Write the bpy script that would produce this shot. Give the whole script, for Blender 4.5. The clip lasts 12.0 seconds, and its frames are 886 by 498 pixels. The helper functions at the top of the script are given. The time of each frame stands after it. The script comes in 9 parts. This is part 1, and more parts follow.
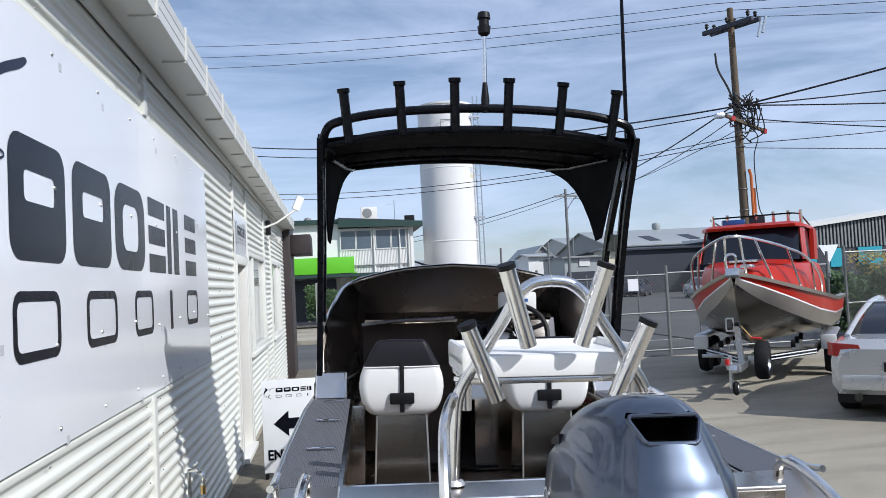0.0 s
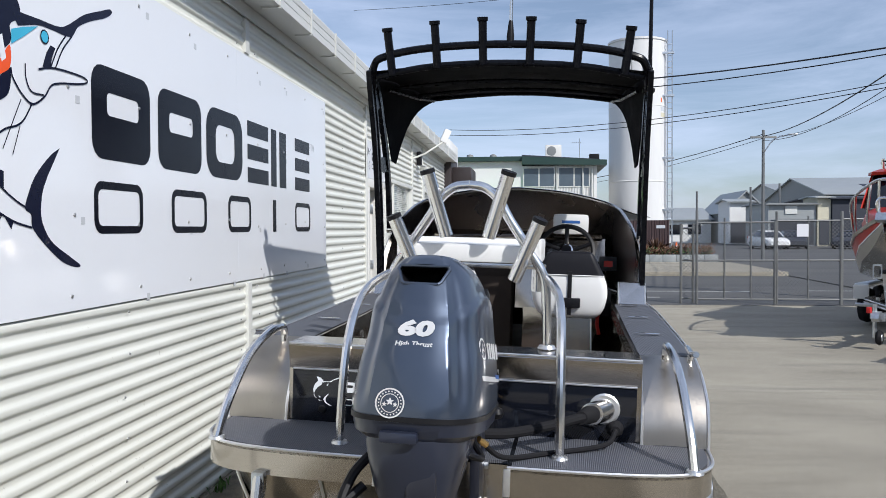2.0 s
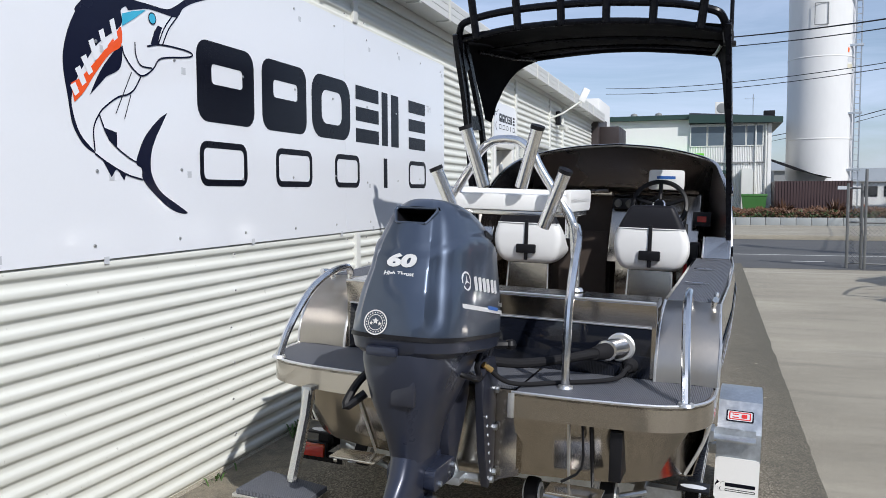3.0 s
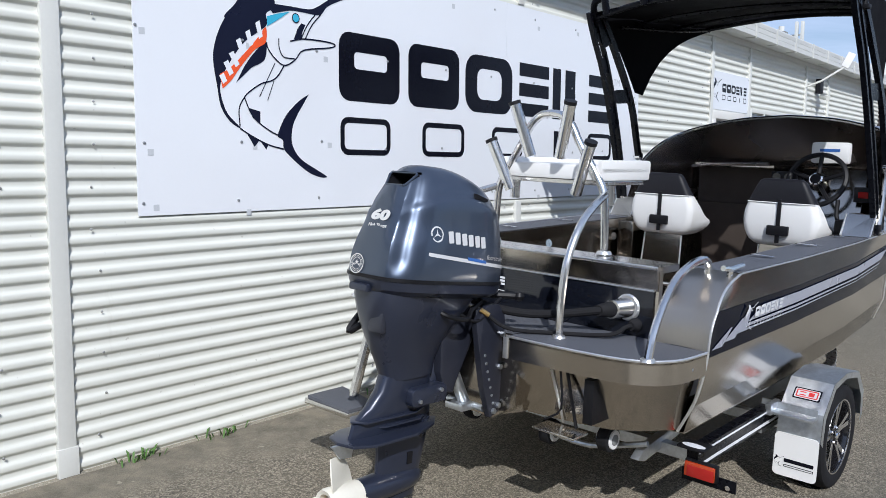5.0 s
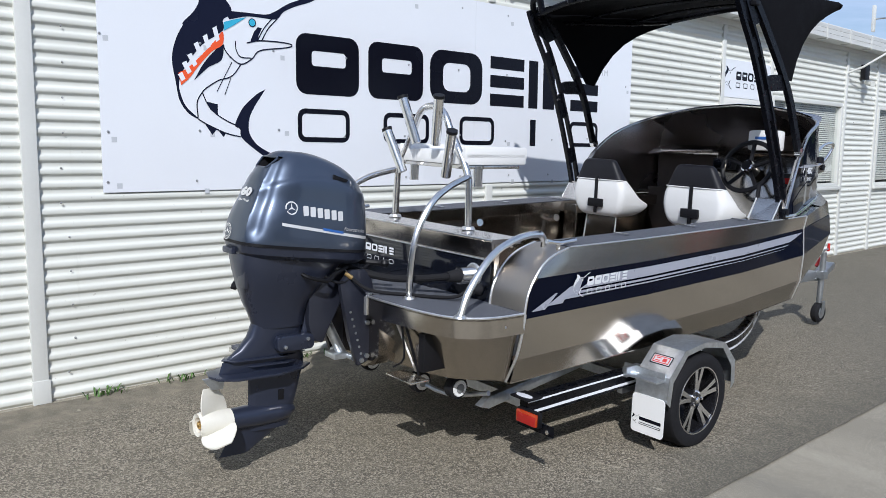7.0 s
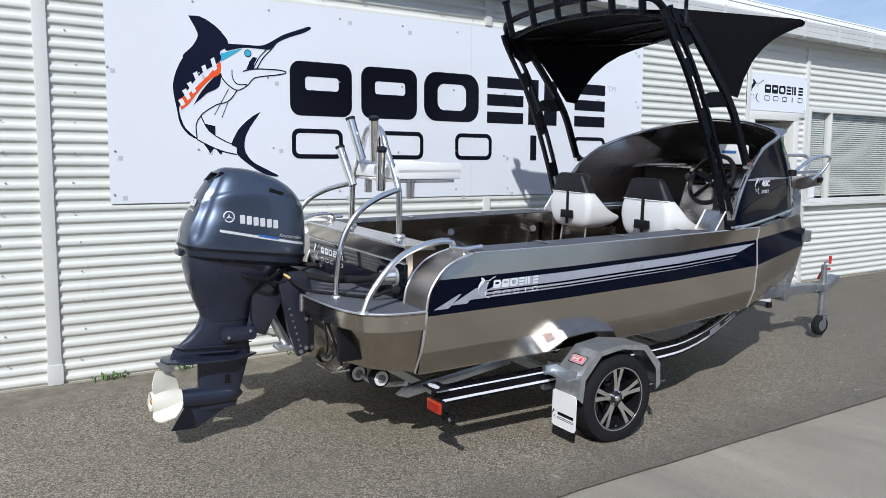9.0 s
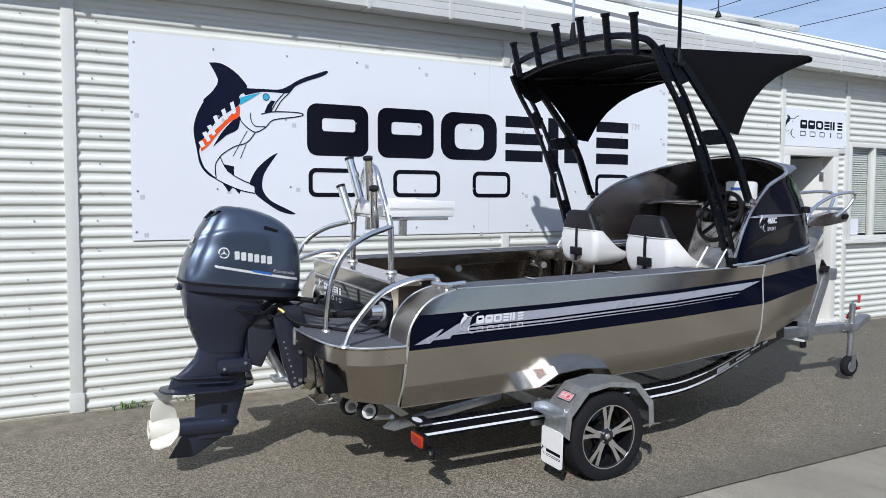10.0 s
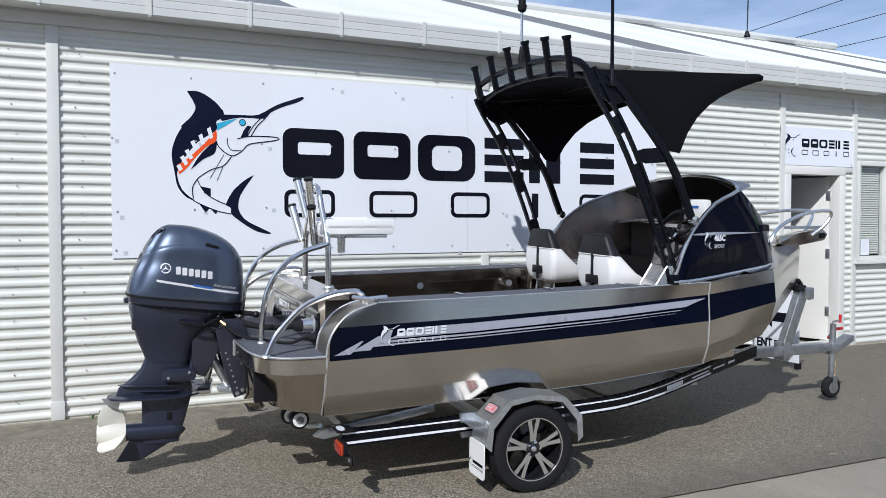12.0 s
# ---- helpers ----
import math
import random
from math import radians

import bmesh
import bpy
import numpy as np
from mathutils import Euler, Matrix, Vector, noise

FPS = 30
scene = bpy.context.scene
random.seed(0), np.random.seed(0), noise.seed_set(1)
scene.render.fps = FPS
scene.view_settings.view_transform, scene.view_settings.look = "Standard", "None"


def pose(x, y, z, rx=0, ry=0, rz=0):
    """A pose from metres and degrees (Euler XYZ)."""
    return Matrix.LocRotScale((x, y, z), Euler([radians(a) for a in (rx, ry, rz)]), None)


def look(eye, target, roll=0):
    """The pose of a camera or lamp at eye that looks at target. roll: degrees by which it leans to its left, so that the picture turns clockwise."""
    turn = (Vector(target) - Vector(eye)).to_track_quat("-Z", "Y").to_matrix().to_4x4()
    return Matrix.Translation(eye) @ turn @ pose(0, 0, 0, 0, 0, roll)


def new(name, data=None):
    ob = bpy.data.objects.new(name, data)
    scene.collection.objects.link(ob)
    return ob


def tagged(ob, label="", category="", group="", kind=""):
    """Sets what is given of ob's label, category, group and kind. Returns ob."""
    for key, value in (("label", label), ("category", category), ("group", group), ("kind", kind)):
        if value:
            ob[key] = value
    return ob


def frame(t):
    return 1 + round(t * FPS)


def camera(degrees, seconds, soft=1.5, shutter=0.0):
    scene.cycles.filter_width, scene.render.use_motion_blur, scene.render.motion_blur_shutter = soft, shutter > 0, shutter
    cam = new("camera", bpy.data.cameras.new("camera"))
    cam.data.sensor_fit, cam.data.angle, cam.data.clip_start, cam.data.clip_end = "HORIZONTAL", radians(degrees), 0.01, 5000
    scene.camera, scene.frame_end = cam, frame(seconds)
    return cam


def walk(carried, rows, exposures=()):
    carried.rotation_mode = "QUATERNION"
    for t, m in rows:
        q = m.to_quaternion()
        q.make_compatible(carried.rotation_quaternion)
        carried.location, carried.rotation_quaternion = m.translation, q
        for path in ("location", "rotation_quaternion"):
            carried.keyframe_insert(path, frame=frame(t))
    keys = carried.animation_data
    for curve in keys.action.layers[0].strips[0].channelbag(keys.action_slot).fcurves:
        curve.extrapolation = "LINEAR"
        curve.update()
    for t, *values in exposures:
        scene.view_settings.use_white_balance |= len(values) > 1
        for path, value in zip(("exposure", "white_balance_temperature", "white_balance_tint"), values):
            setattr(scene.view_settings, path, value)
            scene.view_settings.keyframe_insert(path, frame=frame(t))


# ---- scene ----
cam = camera(57.7, 12.0, soft=0.3)
METRES, EYE, TILT, LEAN, TURN = 6.6, 1.78, 0.0, 0.0, -7.8
ROWS = [
    (0.0, 0.0, 0.0, 0.0, 0.13, 2.5, 2.86),
    (0.5, 0.0319, -0.0168, -0.0024, 1.13, 2.48, 2.91),
    (1.0, 0.0749, -0.0308, -0.013, 4.36, 2.39, 2.85),
    (1.5, 0.1121, -0.0599, -0.0223, 8.39, 0.88, 1.81),
    (2.0, 0.1521, -0.0807, -0.0268, 14.3, -1.41, 0.27),
    (2.5, 0.1987, -0.0887, -0.0314, 20.68, -2.95, -0.0),
    (3.0, 0.2444, -0.0988, -0.0347, 26.41, -4.02, 0.27),
    (3.5, 0.2874, -0.0945, -0.0335, 32.72, -4.93, 0.8),
    (5.5, 0.4712, -0.0374, -0.0391, 50.69, -6.24, -0.82),
    (6.0, 0.516, -0.0193, -0.0399, 51.74, -6.53, -0.76),
    (6.5, 0.559, -0.0007, -0.0362, 52.75, -6.72, -0.73),
    (7.0, 0.5977, 0.0216, -0.0367, 55.77, -6.96, -0.59),
    (9.0, 0.7314, 0.1122, -0.0338, 63.45, -6.07, -0.26),
    (9.5, 0.7544, 0.1357, -0.0323, 65.0, -4.68, -0.25),
    (10.0, 0.773, 0.1665, -0.0324, 68.2, -3.48, -0.08),
    (10.5, 0.7889, 0.1944, -0.0342, 71.24, -2.59, 0.01),
    (11.0, 0.806, 0.2196, -0.0366, 72.26, -2.11, -0.0),
    (11.5, 0.8243, 0.2454, -0.0359, 72.64, -1.85, 0.04),
    (12.0, 0.8386, 0.2693, -0.038, 72.78, -1.77, 0.11),
]
walk(cam, [(t, pose(0, 0, EYE, TILT, LEAN, TURN) @ pose(METRES * x, METRES * y, METRES * z, 90 + pitch, roll, yaw)) for t, x, y, z, yaw, pitch, roll in ROWS],
     exposures=((0.0, 0.05, 6230, 10), (1.0, 0.01, 6280, 10), (2.5, -0.06, 6330, 10), (5.5, -0.06, 6060, 10), (12.0, -0.08, 6060, 10)))

# ---------------------------------------------------------------- light
SUN_WAY = Vector((-1.09, 1.03, -1.19)).normalized()
ELEV = math.asin(-SUN_WAY.z)
AZIM = math.atan2(-SUN_WAY.x, -SUN_WAY.y)

world = bpy.data.worlds.new("world")
scene.world = world
world.use_nodes = True
wn, wl = world.node_tree.nodes, world.node_tree.links
sky = wn.new("ShaderNodeTexSky")
sky.sky_type, sky.sun_disc = "NISHITA", False
sky.sun_elevation, sky.sun_rotation = ELEV, AZIM
sky.air_density, sky.dust_density, sky.ozone_density = 1.0, 0.7, 3.5
wco = wn.new("ShaderNodeTexCoord")
wmap = wn.new("ShaderNodeMapping")
wmap.inputs["Scale"].default_value = (1.0, 1.6, 5.5)
wl.new(wco.outputs["Generated"], wmap.inputs["Vector"])
wno = wn.new("ShaderNodeTexNoise")
wno.inputs["Scale"].default_value, wno.inputs["Detail"].default_value, wno.inputs["Roughness"].default_value = 2.3, 9.0, 0.62
wno.inputs["Distortion"].default_value = 0.6
wl.new(wmap.outputs["Vector"], wno.inputs["Vector"])
wramp = wn.new("ShaderNodeValToRGB")
wramp.color_ramp.elements[0].position, wramp.color_ramp.elements[0].color = 0.37, (0.18, 0.18, 0.18, 1)
wramp.color_ramp.elements[1].position, wramp.color_ramp.elements[1].color = 0.78, (0.78, 0.78, 0.78, 1)
wl.new(wno.outputs["Fac"], wramp.inputs["Fac"])
wmix = wn.new("ShaderNodeMix")
wmix.data_type = "RGBA"
wl.new(wramp.outputs["Color"], wmix.inputs["Factor"])
wl.new(sky.outputs["Color"], wmix.inputs["A"])
wmix.inputs["B"].default_value = (8.1, 9.25, 12.0, 1)
wl.new(wmix.outputs["Result"], wn["Background"].inputs["Color"])
wn["Background"].inputs["Strength"].default_value = 0.097

sun_data = bpy.data.lights.new("sun", "SUN")
sun_data.energy, sun_data.angle, sun_data.color = 4.25, radians(0.6), (1.0, 0.965, 0.92)
sun = new("sun", sun_data)
sun.matrix_world = look((20, -19, 22), Vector((20, -19, 22)) + SUN_WAY)


# ---------------------------------------------------------------- materials
def mat_base(name):
    m = bpy.data.materials.new(name)
    m.use_nodes = True
    return m, m.node_tree.nodes, m.node_tree.links, m.node_tree.nodes["Principled BSDF"]


def noise_node(n, l, scale, detail=4.0, stretch=(1, 1, 1), rough=0.55, distort=0.0):
    co = n.new("ShaderNodeTexCoord")
    mp = n.new("ShaderNodeMapping")
    mp.inputs["Scale"].default_value = stretch
    no = n.new("ShaderNodeTexNoise")
    no.inputs["Scale"].default_value, no.inputs["Detail"].default_value = scale, detail
    no.inputs["Roughness"].default_value, no.inputs["Distortion"].default_value = rough, distort
    l.new(co.outputs["Object"], mp.inputs["Vector"])
    l.new(mp.outputs["Vector"], no.inputs["Vector"])
    return no.outputs["Fac"]


def ramp(n, l, fac, stops):
    r = n.new("ShaderNodeValToRGB")
    while len(r.color_ramp.elements) < len(stops):
        r.color_ramp.elements.new(0.5)
    for e, (p, c) in zip(r.color_ramp.elements, stops):
        e.position = p
        e.color = (c, c, c, 1) if isinstance(c, (int, float)) else (*c, 1)
    l.new(fac, r.inputs["Fac"])
    return r.outputs["Color"]


def blend(n, l, fac, a, b, mode="MIX"):
    x = n.new("ShaderNodeMix")
    x.data_type, x.blend_type = "RGBA", mode
    for sock, v in ((x.inputs["Factor"], fac), (x.inputs["A"], a), (x.inputs["B"], b)):
        if isinstance(v, (int, float)):
            sock.default_value = v
        elif isinstance(v, tuple):
            sock.default_value = (*v, 1)
        else:
            l.new(v, sock)
    return x.outputs["Result"]


def bump(n, l, b, fac, strength=0.2, dist=0.01):
    u = n.new("ShaderNodeBump")
    u.inputs["Strength"].default_value, u.inputs["Distance"].default_value = strength, dist
    l.new(fac, u.inputs["Height"])
    l.new(u.outputs["Normal"], b.inputs["Normal"])
    return u


def plain(name, col, rough=0.5, metal=0.0, vary=0.12, scale=6.0, grain=60.0, coat=0.0, bumps=0.05, stretch=(1, 1, 1), spec=0.5):
    """A surface with soft mottling, fine grain and a varied gloss."""
    m, n, l, b = mat_base(name)
    big = noise_node(n, l, scale, 5.0, stretch)
    fine = noise_node(n, l, grain, 3.0, stretch)
    c = blend(n, l, big, tuple(v * (1 - vary) for v in col), tuple(min(1, v * (1 + vary)) for v in col))
    c = blend(n, l, ramp(n, l, fine, [(0.3, 0.0), (0.7, vary)]), c, tuple(v * 0.6 for v in col))
    l.new(c, b.inputs["Base Color"])
    l.new(ramp(n, l, big, [(0.25, max(0.02, rough * 0.8)), (0.75, min(1, rough * 1.2))]), b.inputs["Roughness"])
    b.inputs["Metallic"].default_value = metal
    b.inputs["Coat Weight"].default_value = coat
    b.inputs["Specular IOR Level"].default_value = spec
    b.inputs["Coat Roughness"].default_value = 0.06
    if bumps:
        bump(n, l, b, fine, bumps, 0.002)
    return m


def brushed(name, col, rough=0.3, axis=(1.5, 1.5, 90), streak=0.1, bumps=0.06):
    """Mill-finish or brushed aluminium sheet with streaks along the rolling direction."""
    m, n, l, b = mat_base(name)
    st = noise_node(n, l, 4.0, 6.0, axis, 0.65)
    cloud = noise_node(n, l, 2.2, 4.0)
    c = blend(n, l, st, tuple(v * (1 - streak) for v in col), tuple(min(1, v * (1 + streak)) for v in col))
    c = blend(n, l, ramp(n, l, cloud, [(0.35, 0.0), (0.8, 0.25)]), c, tuple(v * 0.75 for v in col))
    l.new(c, b.inputs["Base Color"])
    l.new(blend(n, l, 0.5, ramp(n, l, st, [(0.3, rough * 0.75), (0.7, rough * 1.25)]), ramp(n, l, cloud, [(0.3, rough * 0.8), (0.7, rough * 1.3)])), b.inputs["Roughness"])
    b.inputs["Metallic"].default_value = 1.0
    bump(n, l, b, st, bumps, 0.002)
    return m


M = {}
M["alu"] = brushed("brushed_aluminium", (0.48, 0.44, 0.39), 0.155, (1.5, 1.2, 24), 0.09, 0.010)
M["alu_satin"] = brushed("satin_aluminium", (0.50, 0.46, 0.41), 0.34, (24, 24, 1.5), 0.06, 0.02)
M["alu_shell"] = plain("dull_shell_aluminium", (0.45, 0.41, 0.395), 0.27, 1.0, 0.08, 1.5, 40, bumps=0.0)
M["alu_bright"] = brushed("bright_aluminium_plate", (0.72, 0.70, 0.67), 0.22, (1.5, 1.5, 30), 0.05, 0.015)
M["weld"] = plain("weld_bead", (0.82, 0.82, 0.82), 0.35, 0.9, 0.1, 30, 160, bumps=0.5)
M["galv_dull"] = plain("weathered_galvanised_steel", (0.46, 0.48, 0.50), 0.42, 0.9, 0.4, 18, 60, bumps=0.2)
M["tube"] = brushed("polished_aluminium_tube", (0.83, 0.82, 0.80), 0.2, (40, 40, 2), 0.06)
M["galv"] = plain("galvanised_steel", (0.62, 0.65, 0.68), 0.38, 0.95, 0.34, 22, 60, bumps=0.2)
M["black_coat"] = plain("black_powder_coat", (0.004, 0.0045, 0.007), 0.28, 0.0, 0.2, 20, 300, bumps=0.05, spec=0.16)
M["canvas"] = plain("black_acrylic_canvas", (0.006, 0.006, 0.0075), 0.95, 0.0, 0.3, 8, 700, bumps=0.3, spec=0.08)
M["black_plastic"] = plain("black_plastic", (0.008, 0.008, 0.010), 0.45, 0.0, 0.2, 12, 200, spec=0.25)
# dark brown for the bulkhead and the panel that stands for cabin shade
M["cabin_brown"] = plain("dark_brown_cabin_panel", (0.07, 0.056, 0.048), 0.9, 0.0, 0.3, 9, 300, bumps=0.3, spec=0.1)
M["rubber"] = plain("tyre_rubber", (0.014, 0.014, 0.016), 0.8, 0.0, 0.25, 9, 120, bumps=0.2, spec=0.2)
M["white_vinyl"] = plain("white_marine_vinyl", (0.78, 0.78, 0.77), 0.42, 0.0, 0.04, 7, 260, bumps=0.12)
M["dark_vinyl"] = plain("charcoal_marine_vinyl", (0.012, 0.012, 0.016), 0.5, 0.0, 0.15, 7, 260, bumps=0.15, spec=0.3)
M["white_plastic"] = plain("white_polyethylene", (0.8, 0.8, 0.79), 0.38, 0.0, 0.03, 6, 120)
M["navy"] = plain("navy_vinyl_wrap", (0.0025, 0.0042, 0.013), 0.05, 0.0, 0.15, 5, 90, coat=0.0, bumps=0.0, spec=0.07)
M["stripe_grey"] = plain("grey_vinyl_stripe", (0.40, 0.42, 0.50), 0.3, 0.2, 0.08, 5, 90)
M["panel_black"] = plain("black_gloss_panel", (0.007, 0.0085, 0.014), 0.08, 0.0, 0.2, 4, 60, coat=0.2, bumps=0.0)
M["cabin_glass"] = plain("dark_tinted_cabin_glass", (0.003, 0.004, 0.008), 0.03, 0.0, 0.1, 4, 60, bumps=0.0, spec=0.14)
M["cowl"] = plain("blue_grey_metallic_paint", (0.072, 0.093, 0.135), 0.36, 0.7, 0.06, 5, 900, coat=0.7, bumps=0.0)
M["cowl_dark"] = plain("dark_grey_cowl_paint", (0.028, 0.031, 0.046), 0.33, 0.3, 0.1, 5, 500, coat=0.25, bumps=0.0)
M["leg"] = plain("dark_blue_grey_leg_paint", (0.027, 0.033, 0.056), 0.3, 0.3, 0.1, 5, 500, coat=0.3, bumps=0.0)
M["prop"] = plain("white_propeller_enamel", (0.74, 0.71, 0.62), 0.35, 0.0, 0.06, 12, 80, coat=0.3)
M["badge"] = plain("silver_badge", (0.75, 0.75, 0.75), 0.35, 0.3, 0.05, 20, 200)
M["red_lens"] = plain("red_lamp_lens", (0.36, 0.012, 0.009), 0.2, 0.0, 0.1, 30, 300, coat=0.4)
M["amber_lens"] = plain("amber_lamp_lens", (0.42, 0.045, 0.010), 0.2, 0.0, 0.1, 30, 300, coat=0.4)
M["red_plastic"] = plain("red_plastic", (0.55, 0.02, 0.02), 0.4)
M["brass"] = plain("brass_fitting", (0.75, 0.5, 0.2), 0.3, 1.0)
M["chrome"] = plain("chrome", (0.85, 0.85, 0.86), 0.08, 1.0, 0.03, 20, 200, bumps=0.0)
M["rim_black"] = plain("gloss_black_rim", (0.01, 0.01, 0.012), 0.15, 0.0, 0.1, 20, 200, coat=0.6)
M["rim_face"] = brushed("machined_rim_face", (0.72, 0.72, 0.73), 0.22, (60, 2, 60))
M["sign_white"] = plain("white_composite_sign", (0.80, 0.82, 0.86), 0.12, 0.0, 0.02, 1.2, 60, coat=0.3, bumps=0.0)
M["sign_navy"] = plain("navy_black_sign_film", (0.007, 0.009, 0.026), 0.25, 0.0, 0.12, 3, 60, coat=0.0, bumps=0.0, spec=0.18)
M["sign_black"] = plain("black_sign_film", (0.005, 0.0055, 0.011), 0.25, 0.0, 0.12, 3, 60, coat=0.0, bumps=0.0, spec=0.18)
M["sign_orange"] = plain("orange_sign_film", (0.85, 0.10, 0.02), 0.2, 0.0, 0.1, 10, 60)
M["sign_cyan"] = plain("cyan_sign_film", (0.05, 0.42, 0.62), 0.2, 0.0, 0.1, 10, 60)
M["sign_grey"] = plain("pale_grey_sign_film", (0.55, 0.57, 0.60), 0.25, 0.0, 0.05, 10, 60)
M["white_trim"] = plain("off_white_painted_trim", (0.66, 0.665, 0.63), 0.45, 0.0, 0.07, 3, 60)
M["gutter"] = plain("off_white_steel_gutter", (0.61, 0.615, 0.59), 0.4, 0.0, 0.08, 2, 40)
M["skylight"] = plain("weathered_translucent_roof_sheet", (0.17, 0.175, 0.17), 0.4, 0.0, 0.25, 1.2, 14)
M["soffit"] = plain("soffit_sheet", (0.50, 0.50, 0.48), 0.6, 0.0, 0.1, 2, 40)
M["door_paint"] = plain("cream_painted_door", (0.74, 0.73, 0.69), 0.4, 0.0, 0.05, 3, 60)
M["screw"] = plain("galvanised_screw", (0.5, 0.5, 0.5), 0.4, 0.9)
M["brown_steel"] = plain("dark_brown_steel", (0.035, 0.026, 0.026), 0.5, 0.0, 0.15, 4, 60)
M["steel_post"] = plain("weathered_galvanised_pipe", (0.19, 0.195, 0.195), 0.5, 0.5, 0.2, 8, 60)
M["timber_pole"] = plain("weathered_timber_pole", (0.105, 0.078, 0.052), 0.85, 0.0, 0.3, 3, 20, bumps=0.3, stretch=(6, 6, 0.4))
M["cable"] = plain("black_cable", (0.012, 0.012, 0.014), 0.6)
M["orange_conduit"] = plain("orange_conduit", (0.5, 0.13, 0.03), 0.5)
M["red_gel"] = plain("red_orange_boat_paint", (0.42, 0.016, 0.005), 0.35, 0.0, 0.05, 3, 60, coat=0.15, spec=0.3)
M["hull_grey"] = brushed("dull_hull_aluminium", (0.36, 0.33, 0.285), 0.24)
M["silver_car"] = plain("silver_car_paint", (0.58, 0.59, 0.60), 0.28, 0.4, 0.04, 2, 900, coat=1.0, bumps=0.0)
M["white_wall"] = plain("white_rendered_wall", (0.76, 0.76, 0.74), 0.6, 0.0, 0.06, 0.8, 8)
M["green_roof"] = plain("dark_green_roof_edge", (0.02, 0.05, 0.042), 0.5, 0.0, 0.1, 1, 8)
M["lime"] = plain("lime_green_fascia", (0.13, 0.50, 0.02), 0.4, 0.0, 0.06, 1, 8)
M["silo"] = plain("white_painted_silo", (0.70, 0.70, 0.69), 0.42, 0.0, 0.07, 0.6, 6, stretch=(1, 1, 0.3))
M["maroon"] = plain("maroon_container_paint", (0.058, 0.034, 0.035), 0.5, 0.0, 0.15, 1, 10)
M["bin_green"] = plain("green_bin", (0.05, 0.16, 0.035), 0.5)
M["shed_grey"] = plain("grey_shed_cladding", (0.22, 0.23, 0.23), 0.6, 0.0, 0.12, 0.4, 4)
M["shed_roof"] = plain("pale_grey_shed_roof", (0.34, 0.36, 0.36), 0.5, 0.2, 0.1, 0.3, 4)
M["shed_dark"] = plain("dark_blue_shed_cladding", (0.03, 0.035, 0.05), 0.6, 0.0, 0.12, 0.4, 4)
M["teal"] = plain("teal_panel", (0.02, 0.32, 0.40), 0.5)
M["shed_cream"] = plain("cream_shed_wall", (0.62, 0.58, 0.44), 0.6)
M["foliage_red"] = plain("rusty_hedge_leaves", (0.13, 0.065, 0.035), 0.6, 0.0, 0.5, 3, 15)
M["foliage"] = plain("green_leaves", (0.05, 0.10, 0.03), 0.6, 0.0, 0.5, 3, 15)
M["grass"] = plain("weed_leaves", (0.07, 0.16, 0.025), 0.6, 0.0, 0.4, 20, 90)
M["blue_plastic"] = plain("blue_plastic", (0.03, 0.12, 0.4), 0.4)
M["orange_plastic"] = plain("orange_plastic", (0.8, 0.15, 0.03), 0.5)
M["brown_sole"] = plain("brown_cockpit_liner", (0.085, 0.062, 0.05), 0.45, 0.0, 0.25, 5, 120, spec=0.5)
# blue-grey base colour carries the sky these panes would mirror
M["far_pane"] = plain("pane_with_sky_in_colour", (0.10, 0.13, 0.16), 0.12, 0.0, 0.3, 1.5, 6)
M["yellow_flower"] = plain("yellow_green_flowers", (0.30, 0.24, 0.05), 0.7, 0.0, 0.3, 6, 30)
M["paint_line"] = plain("worn_white_road_paint", (0.5, 0.5, 0.48), 0.7, 0.0, 0.3, 4, 30)


def tread_material():
    """Grey ribbed deck rubber: fine lengthwise ribs."""
    m, n, l, b = mat_base("grey_ribbed_deck_rubber")
    co = n.new("ShaderNodeTexCoord")
    w = n.new("ShaderNodeTexWave")
    w.wave_type, w.bands_direction, w.wave_profile = "BANDS", "X", "SIN"
    w.inputs["Scale"].default_value = 50.0
    l.new(co.outputs["Object"], w.inputs["Vector"])
    big = noise_node(n, l, 4.0, 5.0)
    c = blend(n, l, w.outputs["Fac"], (0.062, 0.067, 0.082), (0.118, 0.127, 0.15))
    c = blend(n, l, ramp(n, l, big, [(0.3, 0.0), (0.8, 0.35)]), c, (0.12, 0.12, 0.125))
    l.new(c, b.inputs["Base Color"])
    b.inputs["Roughness"].default_value = 0.62
    bump(n, l, b, w.outputs["Fac"], 0.5, 0.004)
    return m


M["tread"] = tread_material()


